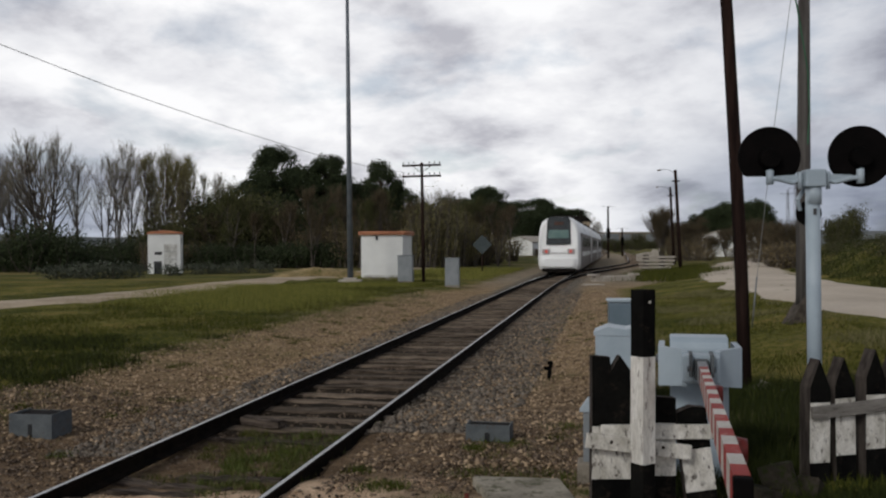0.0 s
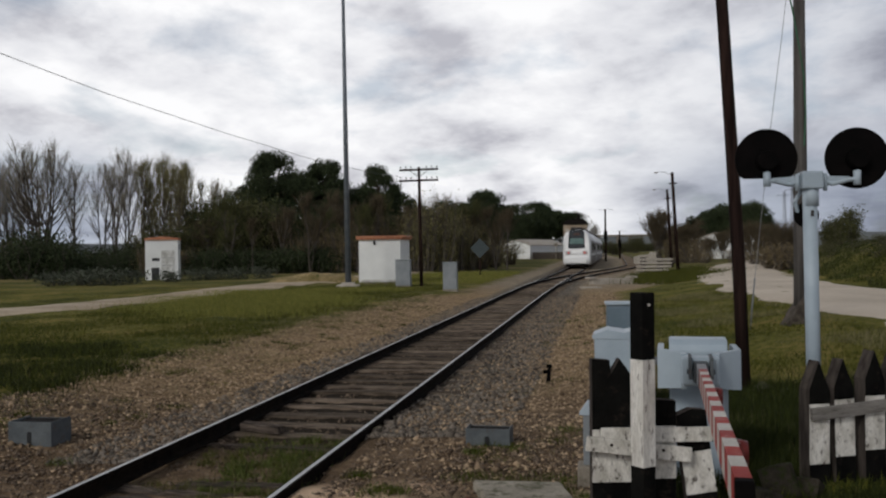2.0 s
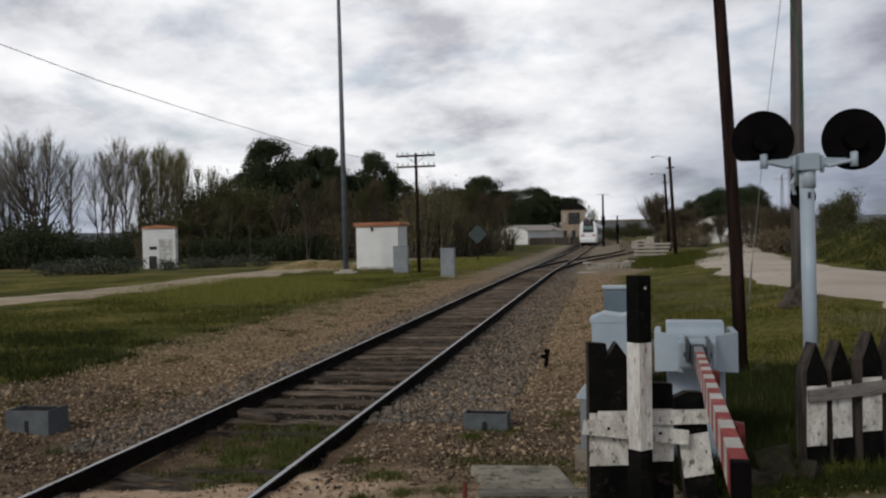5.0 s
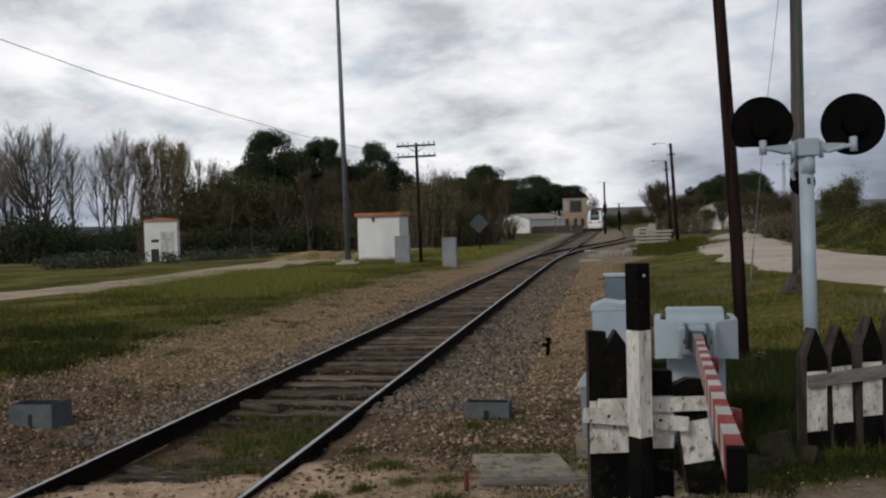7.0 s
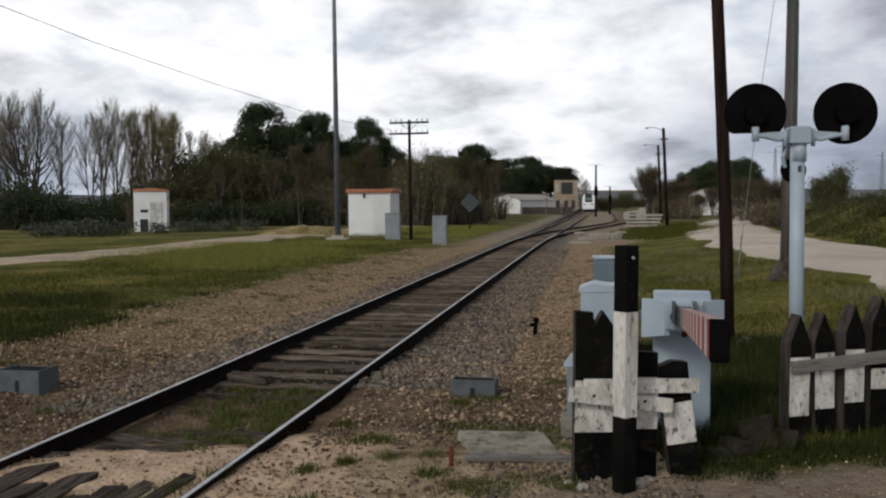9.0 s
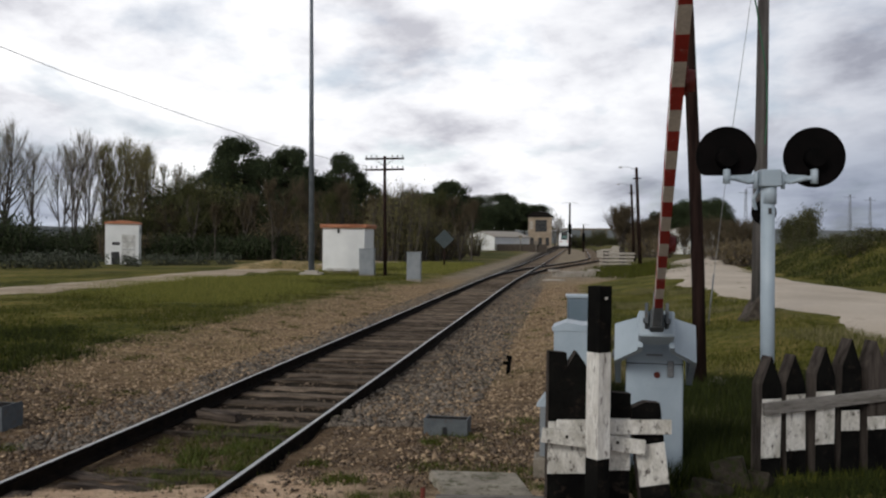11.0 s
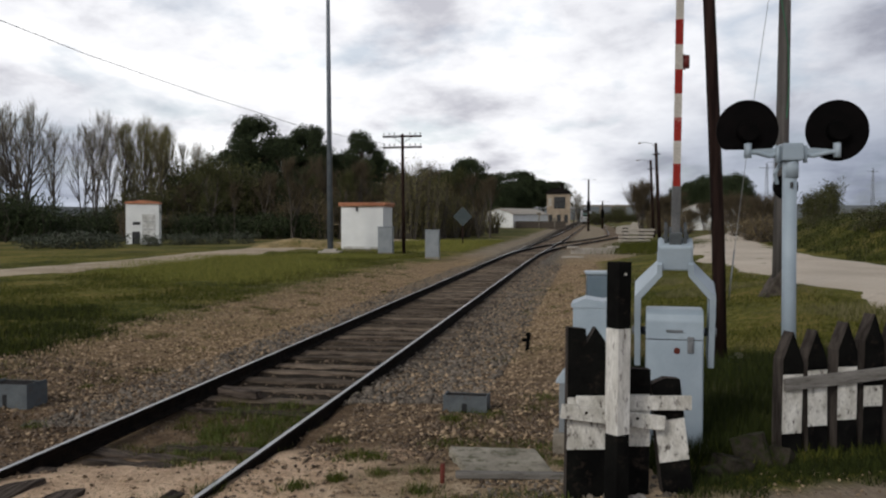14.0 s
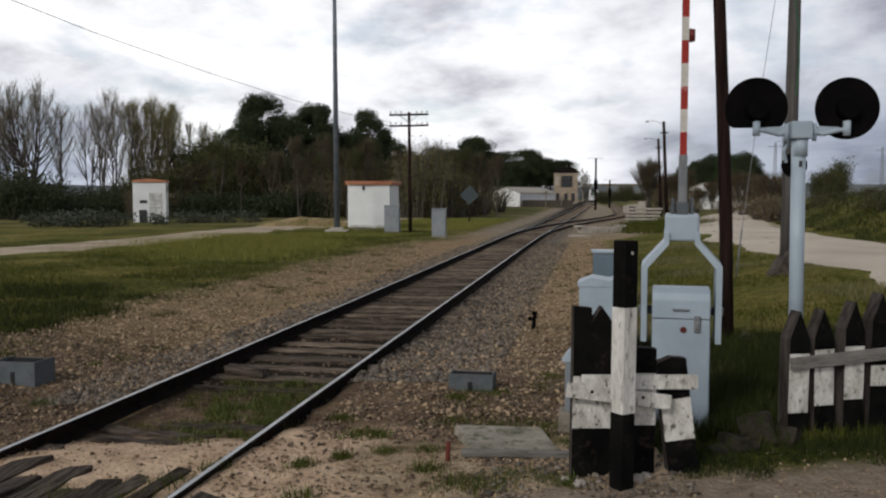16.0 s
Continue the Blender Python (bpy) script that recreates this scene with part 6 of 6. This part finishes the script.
    plant(dark, [(-0.487, 76, 0.75, 0.9), (-0.465, 75, 1.15, 1.15), (-0.448, 77, 1.3, 1.1), (-0.43, 76, 1.05, 1.0), (-0.412, 78, 0.6, 0.7), (-0.372, 80, 0.55, 0.7), (-0.352, 82, 0.8, 0.8), (-0.56, 76, 1.1, 1.2), (-0.535, 75, 0.8, 1.0)] + [(-0.51 + 0.0165 * i + rng.uniform(-0.005, 0.005), rng.uniform(80, 88), rng.uniform(0.55, 0.95), rng.uniform(1.0, 1.4)) for i in range(11)] + [(-0.262 + 0.021 * i, rng.uniform(90, 94), rng.uniform(1.2, 1.75), 1.1) for i in range(9)] + [(-0.255 + 0.017 * i, rng.uniform(93, 99), rng.uniform(1.5, 2.2), 1.1) for i in range(12)] + [(-0.34 + 0.02 * i, rng.uniform(84, 88), rng.uniform(0.55, 0.9), rng.uniform(0.9, 1.3)) for i in range(12)])
    sage = [shrub(15, 1.0, 2.4, "sage", "sage_bush", "low grey-green bush in the meadow", "bush", 700, 0.06, 8)]
    plant(sage, [(-0.435, 58, 0.9, 1.1), (-0.415, 59, 1.0, 1.2), (-0.395, 57, 1.1, 1.3), (-0.37, 58, 1.2, 1.3), (-0.35, 59, 1.0, 1.1), (-0.30, 63, 0.8, 1.0), (-0.27, 66, 0.9, 1.1), (-0.25, 67, 0.8, 1.0), (-0.225, 68, 0.9, 1.0), (-0.20, 68, 1.0, 0.8)])


def bank():
    """A low bank of dry grass and earth where the track ends, and the river beyond the trees."""
    n, k = 40, 14
    verts = []
    for i in range(n):
        u = -1 + 2 * i / (n - 1)
        x, y = -8.2 + 2.9 * u, 58.5 + 2.2 * u
        for j in range(k):
            v = -1 + 2 * j / (k - 1)
            h = 0.62 * max(0.0, 1 - u * u) ** 0.7 * max(0.0, 1 - v * v) ** 0.8 * (1 + 0.5 * noise.noise(Vector((x * 0.9, v * 2, 3))))
            px, py = x - 0.45 * v, y + 1.5 * v
            verts.append((px, py, gz(px, py) - 0.03 + h + (0.05 * noise.noise(Vector((px * 3, py * 3, 1))) if h > 0.05 else 0)))
    i = (np.arange(n - 1)[:, None] * k + np.arange(k - 1)).ravel()
    m = mat("dry_grass_bank", (0.17, 0.13, 0.045), (0.42, 0.31, 0.155), 1.1, 0.95, 0.6, fine=14, dirt=(0.075, 0.085, 0.015), dirt_at=0.57)
    me = from_arrays("bank", verts, np.stack([i, i + k, i + k + 1, i + 1], 1), m)
    me.polygons.foreach_set("use_smooth", np.ones(len(me.polygons), bool))
    structure("earth_bank", me, "low bank of dry yellow grass and earth beside the path")
    w = mat("river_water", (0.10, 0.12, 0.13), (0.16, 0.18, 0.19), 0.05, 0.12, 0.05, fine=2.0, spec=0.6)
    n = 60
    verts = []
    for i in range(n):
        y = 125 + 230 * i / (n - 1)
        wob_ = 0.03 * noise.noise(Vector((y * 0.03, 0, 5)))
        for k in (-0.95 + wob_, -0.75, -0.55, -0.40, -0.315 + wob_):
            verts.append((k * y, y, gz(k * y, y) + 0.08))
    i = (np.arange(n - 1)[:, None] * 5 + np.arange(4)).ravel()
    structure("water", from_arrays("water", verts, np.stack([i, i + 1, i + 6, i + 5], 1), w), "pale still river beyond the bare trees")


bank()
woods()


def right_plants():
    dark = [pine(21, 8.5, 7.0, "dark rounded tree beyond the lane", low=0.35), pine(22, 8.0, 6.5, "dark rounded tree beyond the lane", low=0.35)]
    plant(dark, [(0.292, 150, 0.78, 0.9), (0.305, 148, 0.92, 0.9), (0.32, 152, 1.02, 1.0), (0.338, 146, 1.0, 0.9), (0.352, 140, 1.0, 0.9), (0.362, 142, 0.75, 0.8)])
    brown = [shrub(23, 4.2, 3.6, "brown_leaf", "scrub_bush", "brown leafless scrub by the lane", "bush", 1300, 0.08, 14)]
    wispy = [upright_tree(36, 5.8, 4.4, 5, "brown bare scrubby tree beside the lane", M["brown_twig"], "scrub_tree", "bare scrub beside the lane", 15, 0.013), upright_tree(37, 5.2, 4.0, 4, "brown bare scrubby tree beside the lane", M["brown_twig"], "scrub_tree", "bare scrub beside the lane", 15, 0.013)]
    plant(wispy, [(0.246, 100, 1.05, 1.0), (0.256, 104, 0.9, 0.9), (0.275, 98, 0.7, 1.0), (0.268, 106, 0.7, 0.9), (0.287, 122, 0.9, 0.9), (0.302, 112, 0.55, 0.8), (0.318, 113, 0.6, 0.7), (0.333, 122, 0.9, 0.9), (0.352, 78, 0.65, 0.8), (0.372, 64, 0.5, 0.7), (0.386, 62, 0.55, 0.7), (0.398, 63, 0.5, 0.6)])
    plant(brown, [(0.258, 100, 0.8, 0.9), (0.295, 92, 0.35, 0.9), (0.333, 84, 0.4, 0.9), (0.375, 62, 0.42, 0.8), (0.388, 60, 0.48, 0.8), (0.40, 59, 0.45, 0.7), (0.283, 95, 0.7, 0.9), (0.27, 98, 0.7, 0.9), (0.355, 80, 0.7, 0.7)])
    green = [shrub(24, 2.1, 2.6, "olive_leaf", "round_bush", "dark green rounded bush on the grassy bank", "bush", 3600, 0.055, 22)]
    plant(green, [(0.440, 68, 1.05, 0.66), (0.464, 69, 1.25, 0.74), (0.452, 67, 1.0, 0.66)])
    tall = [shrub(25, 1.3, 2.4, "olive_leaf", "bank_scrub", "low rough scrub on the grassy bank", "bush", 800, 0.045, 10)]
    rng = random.Random(8)
    rows = []
    while len(rows) < 22:
        y = rng.uniform(26, 62)
        k = rng.uniform(0.40, 0.60)
        r = float(road_side(k * y, y))
        if r > 5.5:
            rows.append((k, y, rng.uniform(0.25, 0.55), rng.uniform(0.7, 1.3)))
    plant(tall, rows)
    # palm
    x, y = 34.5, 122
    t = thing("palm_tree", pose(x, y, gz(x, y)), "dark palm with arching fronds behind the houses", "tree")
    bm = BM()
    tube(bm, (0, 0, -0.2), (0.1, 0, 4.6), 0.3, 0.22, 8)
    part("trunk", bm, M["pine_bark"], t)
    rng = np.random.default_rng(3)
    for i in range(22):
        a, e = rng.uniform(0, 2 * math.pi), rng.uniform(-0.3, 1.1)
        bm = BM()
        prev = None
        for k in range(7):
            u = k / 6
            r = 2.0 * u
            z = 4.6 + r * math.tan(e) * 0.5 - 0.9 * u * u
            c = Vector((0.1 + r * math.cos(a), r * math.sin(a), z))
            sd = Vector((-math.sin(a), math.cos(a), 0)) * (0.22 * (1 - u) ** 0.5 + 0.02)
            cur = (bm.verts.new(c - sd - Vector((0, 0, 0.12))), bm.verts.new(c), bm.verts.new(c + sd - Vector((0, 0, 0.12))))
            if prev:
                bm.faces.new((prev[0], prev[1], cur[1], cur[0]))
                bm.faces.new((prev[1], prev[2], cur[2], cur[1]))
            prev = cur
        part("frond", bm, M["pine_leaf"], t)


right_plants()


# ---- far hills ----
def hills():
    # distance haze is mixed into the pale bluish hill colour
    m = mat("hazed_far_hill", (0.085, 0.100, 0.105), (0.15, 0.160, 0.155), 0.012, 0.95, 0, fine=0.03)
    for r, h0, seed in ((1150, 15, 1), (2300, 36, 2)):
        n = 220
        verts, faces = [], []
        for i in range(n):
            a = 2 * math.pi * i / n
            h = h0 * (1.0 + 0.55 * noise.noise(Vector((math.cos(a) * 3, math.sin(a) * 3, seed))) + 0.25 * noise.noise(Vector((math.cos(a) * 11, math.sin(a) * 11, seed))))
            for k, (dr, z) in enumerate(((-0.09, -3), (-0.045, 0.55 * h), (0, h), (0.08, -3))):
                verts.append((r * (1 + dr) * math.cos(a), r * (1 + dr) * math.sin(a), z))
        for i in range(n):
            j = (i + 1) % n
            for k in range(3):
                faces.append((i * 4 + k, j * 4 + k, j * 4 + k + 1, i * 4 + k + 1))
        me = from_arrays("backdrop", verts, faces, m)
        structure("backdrop_hills", me, "low wooded hills on the horizon")


hills()


# ---- loose gravel and grass ----
def stones(name, n, pick, s0, s1, m, label, seed):
    rng = np.random.default_rng(seed)
    pts = np.concatenate([pick(rng, n)])
    x, y = pts[:, 0], pts[:, 1]
    z = land(x, y)
    k = len(x)
    s = rng.uniform(s0, s1, (k, 1)) * rng.uniform(0.6, 1.2, (k, 1))
    oct_ = np.array([[1, 0, 0], [0, 1, 0], [-1, 0, 0], [0, -1, 0], [0, 0, 1], [0, 0, -1]], float)
    v = oct_[None] * s[:, :, None] * rng.uniform(0.55, 1.25, (k, 6, 1)) + rng.normal(0, 0.18, (k, 6, 3)) * s[:, :, None]
    v[:, :, 2] *= 0.7
    v = v + np.stack([x, y, z + s[:, 0] * 0.25], 1)[:, None]
    tri = np.array([[0, 1, 4], [1, 2, 4], [2, 3, 4], [3, 0, 4], [1, 0, 5], [2, 1, 5], [3, 2, 5], [0, 3, 5]])
    f = (np.arange(k)[:, None, None] * 6 + tri[None]).reshape(-1, 3)
    tagged(new(name, from_arrays(name, v.reshape(-1, 3), f, m)), label, kind="stuff")


def strip(lo, hi, y0, y1, power=1.7):
    def pick(rng, n):
        y = y0 + (y1 - y0) * rng.uniform(0, 1, n) ** power
        p = rng.uniform(lo, hi, n)
        return np.stack([centre(y) + p / CA, y], 1)
    return pick


stones("gravel", 1200, strip(-4.9, -1.2, 6.6, 11, 1.0), 0.008, 0.032, M["tan_chip"], "tan stones beside the crossing", 29)
stones("gravel", 6500, strip(-4.9, -1.2, 6.6, 12.5, 0.9), 0.010, 0.036, M["brown_chip"], "damp brown stones beside the crossing", 27)
stones("gravel", 15000, strip(-4.9, -1.2, 9.8, 40, 1.5), 0.010, 0.034, M["tan_chip"], "loose tan gravel along the track", 1)
stones("gravel", 1100, strip(-4.7, -1.3, 9.6, 34, 1.4), 0.026, 0.046, M["tan_chip"], "larger tan stones along the track", 21)
stones("gravel", 5500, strip(1.1, 3.9, 7.2, 11.0, 0.9), 0.008, 0.030, M["brown_chip"], "brown gravel by the boxes", 30)
stones("gravel", 3000, strip(1.1, 3.9, 7.2, 11.0, 0.9), 0.008, 0.026, M["tan_chip"], "tan gravel by the boxes", 31)
stones("gravel", 13000, strip(1.1, 3.9, 10.0, 40, 1.5), 0.010, 0.034, M["tan_chip"], "loose tan gravel along the track", 2)
stones("gravel", 1300, strip(1.2, 3.7, 8.0, 34, 1.4), 0.026, 0.046, M["tan_chip"], "larger tan stones along the track", 22)
stones("ballast", 5000, strip(-2.1, -0.92, 9.0, 40), 0.020, 0.046, M["grey_chip"], "grey railway ballast stones", 3)
stones("ballast", 8000, strip(0.92, 2.4, 9.5, 42), 0.020, 0.046, M["grey_chip"], "grey railway ballast stones", 13)
stones("ballast", 2600, strip(-0.8, 0.8, 7.9, 26, 1.2), 0.012, 0.032, M["brown_chip"], "brown stones between the sleepers", 4)
stones("pebbles", 3400, strip(-4.6, 3.4, 4.8, 7.6, 1.0), 0.005, 0.022, M["tan_chip"], "small stones strewn over the crossing", 6)
stones("pebbles", 1800, strip(0.9, 6.0, 4.6, 6.6, 1.0), 0.005, 0.020, M["tan_chip"], "small pebbles on the earth road", 5)
stones("pebbles", 1500, strip(0.9, 4.2, 5.0, 8.6, 1.0), 0.006, 0.026, M["brown_chip"], "brown stones trodden into the sand", 28)
stones("pebbles", 500, strip(2.7, 4.2, 5.6, 6.5, 1.0), 0.012, 0.032, M["grey_chip"], "grey rubble round the foot of the post", 23)


def blades(name, pts, h0, h1, w, m, label, seed):
    rng = np.random.default_rng(seed)
    x, y = pts[:, 0], pts[:, 1]
    z = land(x, y) - 0.01
    k = len(x)
    h = rng.uniform(h0, h1, k)
    a = rng.uniform(0, 2 * math.pi, k)
    dx, dy = np.cos(a) * w * 0.5, np.sin(a) * w * 0.5
    lean = rng.normal(0, 0.35, (k, 2)) * h[:, None]
    v = np.stack([np.stack([x - dx, y - dy, z], 1), np.stack([x + dx, y + dy, z], 1), np.stack([x + lean[:, 0], y + lean[:, 1], z + h], 1)], 1)
    tagged(new(name, from_arrays(name, v.reshape(-1, 3), np.arange(3 * k).reshape(k, 3), m)), label, kind="stuff")


def clumps(rng, n, spots):
    """Points scattered round tuft centres (x, y, spread)."""
    s = np.array(spots)
    i = rng.integers(0, len(s), n)
    return s[i, :2] + rng.normal(0, 1, (n, 2)) * s[i, 2:3]


def meadow():
    rng = np.random.default_rng(11)
    # right of the track, behind the fence and up to the lane
    y = 6.6 + 26 * rng.uniform(0, 1, 120000) ** 1.6
    x = rng.uniform(1.8, 14, 120000)
    p, r = across(x, y), road_side(x, y)
    keep = (p > 3.7 + 0.5 * np.sin(y * 1.7) * np.sin(x * 2.1)) & (r < -3.0) & (y > 6.0 + 0.25 * x)
    a = np.stack([x, y], 1)[keep]
    blades("grass", a[::2], 0.04, 0.13, 0.014, M["blade"], "green spring grass behind the fence", 1)
    tufts = a[a[:, 1] < 11.5]
    tufts = tufts[rng.integers(0, len(tufts), 900)]
    q = np.repeat(tufts, 75, 0) + rng.normal(0, 1, (67500, 2)) * np.repeat(rng.uniform(0.05, 0.17, 900), 75)[:, None]
    rq = road_side(q[:, 0], q[:, 1])
    q = q[(rq < -2.9) & (q[:, 1] > np.where(q[:, 0] > 2.75, 6.95, 6.75) + 0.25 * (q[:, 0] - 2.0))]
    blades("tussocks", q, 0.07, 0.25, 0.013, M["lush_blade"], "dark lush tussocks behind the fence", 21)
    # rough grass on the bank beyond the lane
    y = 18 + 60 * rng.uniform(0, 1, 90000)
    x = y * rng.uniform(0.30, 0.62, 90000)
    r = road_side(x, y)
    keep = (r > 3.3 + 0.4 * np.sin(y * 0.9)) & (r < 16)
    q = np.stack([x, y], 1)[keep]
    blades("bank_grass", q, 0.06, 0.24, 0.024, M["lush_blade"], "rough green grass on the bank beyond the lane", 22)
    blades("bank_grass", q[::22] + 0.1, 0.10, 0.34, 0.02, M["dry_blade"], "dry stalks on the bank beyond the lane", 23)
    dryness = np.array([noise.noise(Vector((float(q[0]) * 0.5, float(q[1]) * 0.5, 7))) for q in a[:40000]])
    blades("dry_grass", a[:40000][dryness > 0.12], 0.05, 0.16, 0.012, M["dry_blade"], "dry straw among the grass behind the fence", 9)
    # left meadow
    y = 9 + 42 * rng.uniform(0, 1, 90000) ** 1.5
    p = -4.4 - 9 * rng.uniform(0, 1, 90000) ** 1.5
    x = centre(y) + p / CA
    keep = rng.uniform(0, 1, len(x)) < smooth(-4.0, -6.2, p + 0.7 * np.sin(y * 0.8) + 0.5 * np.sin(y * 2.9 + 1.3 * x) + 0.4 * np.sin(x * 4.1 - y * 1.7))
    blades("grass", np.stack([x, y], 1)[keep], 0.04, 0.13, 0.018, M["blade"], "green spring grass on the verge", 2)
    q = np.stack([x, y], 1)[keep & (y < 19)]
    tufts = q[rng.integers(0, len(q), 700)]
    q = np.repeat(tufts, 45, 0) + rng.normal(0, 1, (31500, 2)) * np.repeat(rng.uniform(0.08, 0.35, 700), 45)[:, None]
    blades("tussocks", q, 0.05, 0.17, 0.018, M["lush_blade"], "dark green tussocks on the verge", 24)
    yd = 8 + 34 * rng.uniform(0, 1, 16000) ** 1.4
    pd = rng.normal(-5.0, 0.9, 16000) + 0.5 * np.sin(yd * 0.8)
    blades("dry_grass", np.stack([centre(yd) + pd / CA, yd], 1), 0.02, 0.08, 0.012, M["dry_blade"], "dry straw where the grass meets the gravel", 25)
    # taller pale grass round the mast, the hut and along the path
    spots = [(-8.9, 39.5, 1.3), (-7.6, 40.5, 1.0), (-6.3, 38.0, 1.2), (-8.0, 34.5, 1.3), (-5.0, 36.0, 1.0), (-9.5, 43.0, 1.2), (-6.0, 44.0, 1.0), (-3.6, 44.0, 1.1)]
    spots += [(-7.5, 30.5, 1.3), (-9.5, 33.0, 1.4), (-5.5, 32.5, 1.2), (-10.5, 37.0, 1.4), (-6.2, 28.0, 1.1)]
    q = clumps(rng, 46000, spots)
    q = q[across(q[:, 0], q[:, 1]) < -4.6]
    blades("tall_grass", q, 0.08, 0.24, 0.020, M["meadow_blade"], "taller yellow-green grass round the hut and mast", 12)
    y = rng.uniform(52, 78, 16000)
    p = rng.uniform(-12, -3.6, 16000)
    blades("tall_grass", np.stack([centre(y) + p / CA, y], 1), 0.08, 0.26, 0.03, M["meadow_blade"], "pale yellow-green meadow beyond the hut", 34)
    q = clumps(rng, 9000, [(15.6, 67.0, 0.7), (17.4, 68.3, 0.8), (18.6, 70.0, 0.8), (16.4, 64.0, 1.0), (14.6, 60.0, 1.0), (18.0, 62.0, 1.3), (13.6, 54.0, 1.2), (20.3, 73.5, 0.8)])
    blades("tall_grass", q, 0.15, 0.55, 0.035, M["blade"], "rough tall grass by the stacked sleepers", 33)
    # weeds in the four-foot and along the gravel
    spots = []
    for _ in range(60):
        q = along(rng.uniform(0.65, 3.3), 0.80 - 1.45 * rng.uniform(0, 1) ** 1.25)
        spots.append((q.x, q.y, rng.uniform(0.03, 0.11)))
    blades("weeds", clumps(rng, 5000, spots), 0.02, 0.10, 0.009, M["blade"], "green weeds between the rails", 3)
    blades("weeds", clumps(rng, 5200, [q for q in spots if q[0] > centre(q[1]) - 0.25]), 0.02, 0.10, 0.008, M["fresh_blade"], "fresh green weeds between the rails", 31)
    blades("dry_grass", clumps(rng, 2500, spots), 0.02, 0.09, 0.008, M["dry_blade"], "dry stalks between the rails", 8)
    spots = [(0.55, 7.65, 0.16), (0.85, 7.75, 0.16), (1.05, 7.6, 0.12), (0.25, 7.8, 0.12), (0.95, 7.2, 0.08), (0.72, 8.95, 0.08), (0.3, 8.75, 0.05), (0.5, 9.05, 0.12), (1.1, 6.9, 0.06), (-0.55, 7.35, 0.09), (-0.4, 7.3, 0.07), (0.2, 5.95, 0.10), (0.6, 6.05, 0.10), (0.4, 5.85, 0.10), (1.35, 9.8, 0.10), (-3.9, 9.0, 0.07), (-0.75, 7.9, 0.06), (1.15, 6.35, 0.05), (-2.0, 5.7, 0.12), (-2.4, 5.75, 0.10), (-1.75, 6.0, 0.10), (-0.9, 6.4, 0.05), (-1.5, 6.35, 0.06), (0.9, 5.9, 0.08), (0.0, 6.3, 0.06), (-0.3, 6.7, 0.06)]
    spots += [(rng.uniform(-0.9, 1.0), rng.uniform(5.6, 7.6), rng.uniform(0.04, 0.12)) for _ in range(4)]
    blades("weeds", clumps(rng, 1600, spots), 0.03, 0.09, 0.009, M["fresh_blade"], "fresh green weeds in the trodden gravel", 32)
    blades("weeds", clumps(rng, 6000, spots), 0.02, 0.085, 0.008, M["blade"], "green weeds in the gravel", 4)
    y = 6.6 + 26 * rng.uniform(0, 1, 9000)
    p = np.where(rng.uniform(0, 1, 9000) < 0.5, -1, 1) * rng.uniform(2.4, 5.0, 9000)
    n_ = np.array([noise.noise(Vector((float(a) * 0.6, float(b) * 0.6, 2))) for a, b in zip(p, y)])
    keep = n_ > 0.12
    blades("dry_grass", np.stack([centre(y) + p / CA, y], 1)[keep], 0.03, 0.11, 0.010, M["dry_blade"], "dry straw-coloured grass on the verge", 5)
    spots = []
    for _ in range(120):
        q = along(rng.uniform(1.5, 26), rng.choice([-1, 1]) * rng.uniform(2.0, 4.4))
        spots.append((q.x, q.y, rng.uniform(0.05, 0.22)))
    blades("weeds", clumps(rng, 14000, spots), 0.02, 0.08, 0.010, M["blade"], "scattered green weeds in the gravel verge", 7)
    # foot of the fences
    x = rng.uniform(1.75, 5.6, 15000)
    y = 5.95 + 0.25 * (x - 1.9) + rng.uniform(0, 1, 15000) ** 0.8 * 1.0 + 0.10 * np.sin(x * 5) + 0.07 * np.sin(x * 13)
    blades("grass", np.stack([x, y], 1), 0.02, 0.085, 0.011, M["lush_blade"], "low dark grass between the fences and the road", 26)
    s = rng.uniform(0, 1, 5000)
    x = np.where(s < 0.45, 1.9 + s * 1.9, 2.7 + (s - 0.45) * 3.2)
    y = 6.35 + 0.26 * (x - 1.9) + rng.normal(0, 0.12, 5000)
    keep = (x < 2.05) | (x > 2.8) | (rng.uniform(0, 1, 5000) < 0.25)
    blades("grass", np.stack([x, y], 1)[keep], 0.02, 0.08, 0.010, M["lush_blade"], "grass at the foot of the fence", 6)


meadow()


def motions():
    walk(yoke, [(t, pose(0, 0.05, 0.97, -a, 0, 0)) for t, a in ARM])
    walk(train, [(t, Matrix.Translation(along(s)) @ pose(0, 0, 0, 0, 0, -math.degrees(ANG) - 0.85)) for t, s in TRAIN])


motions()
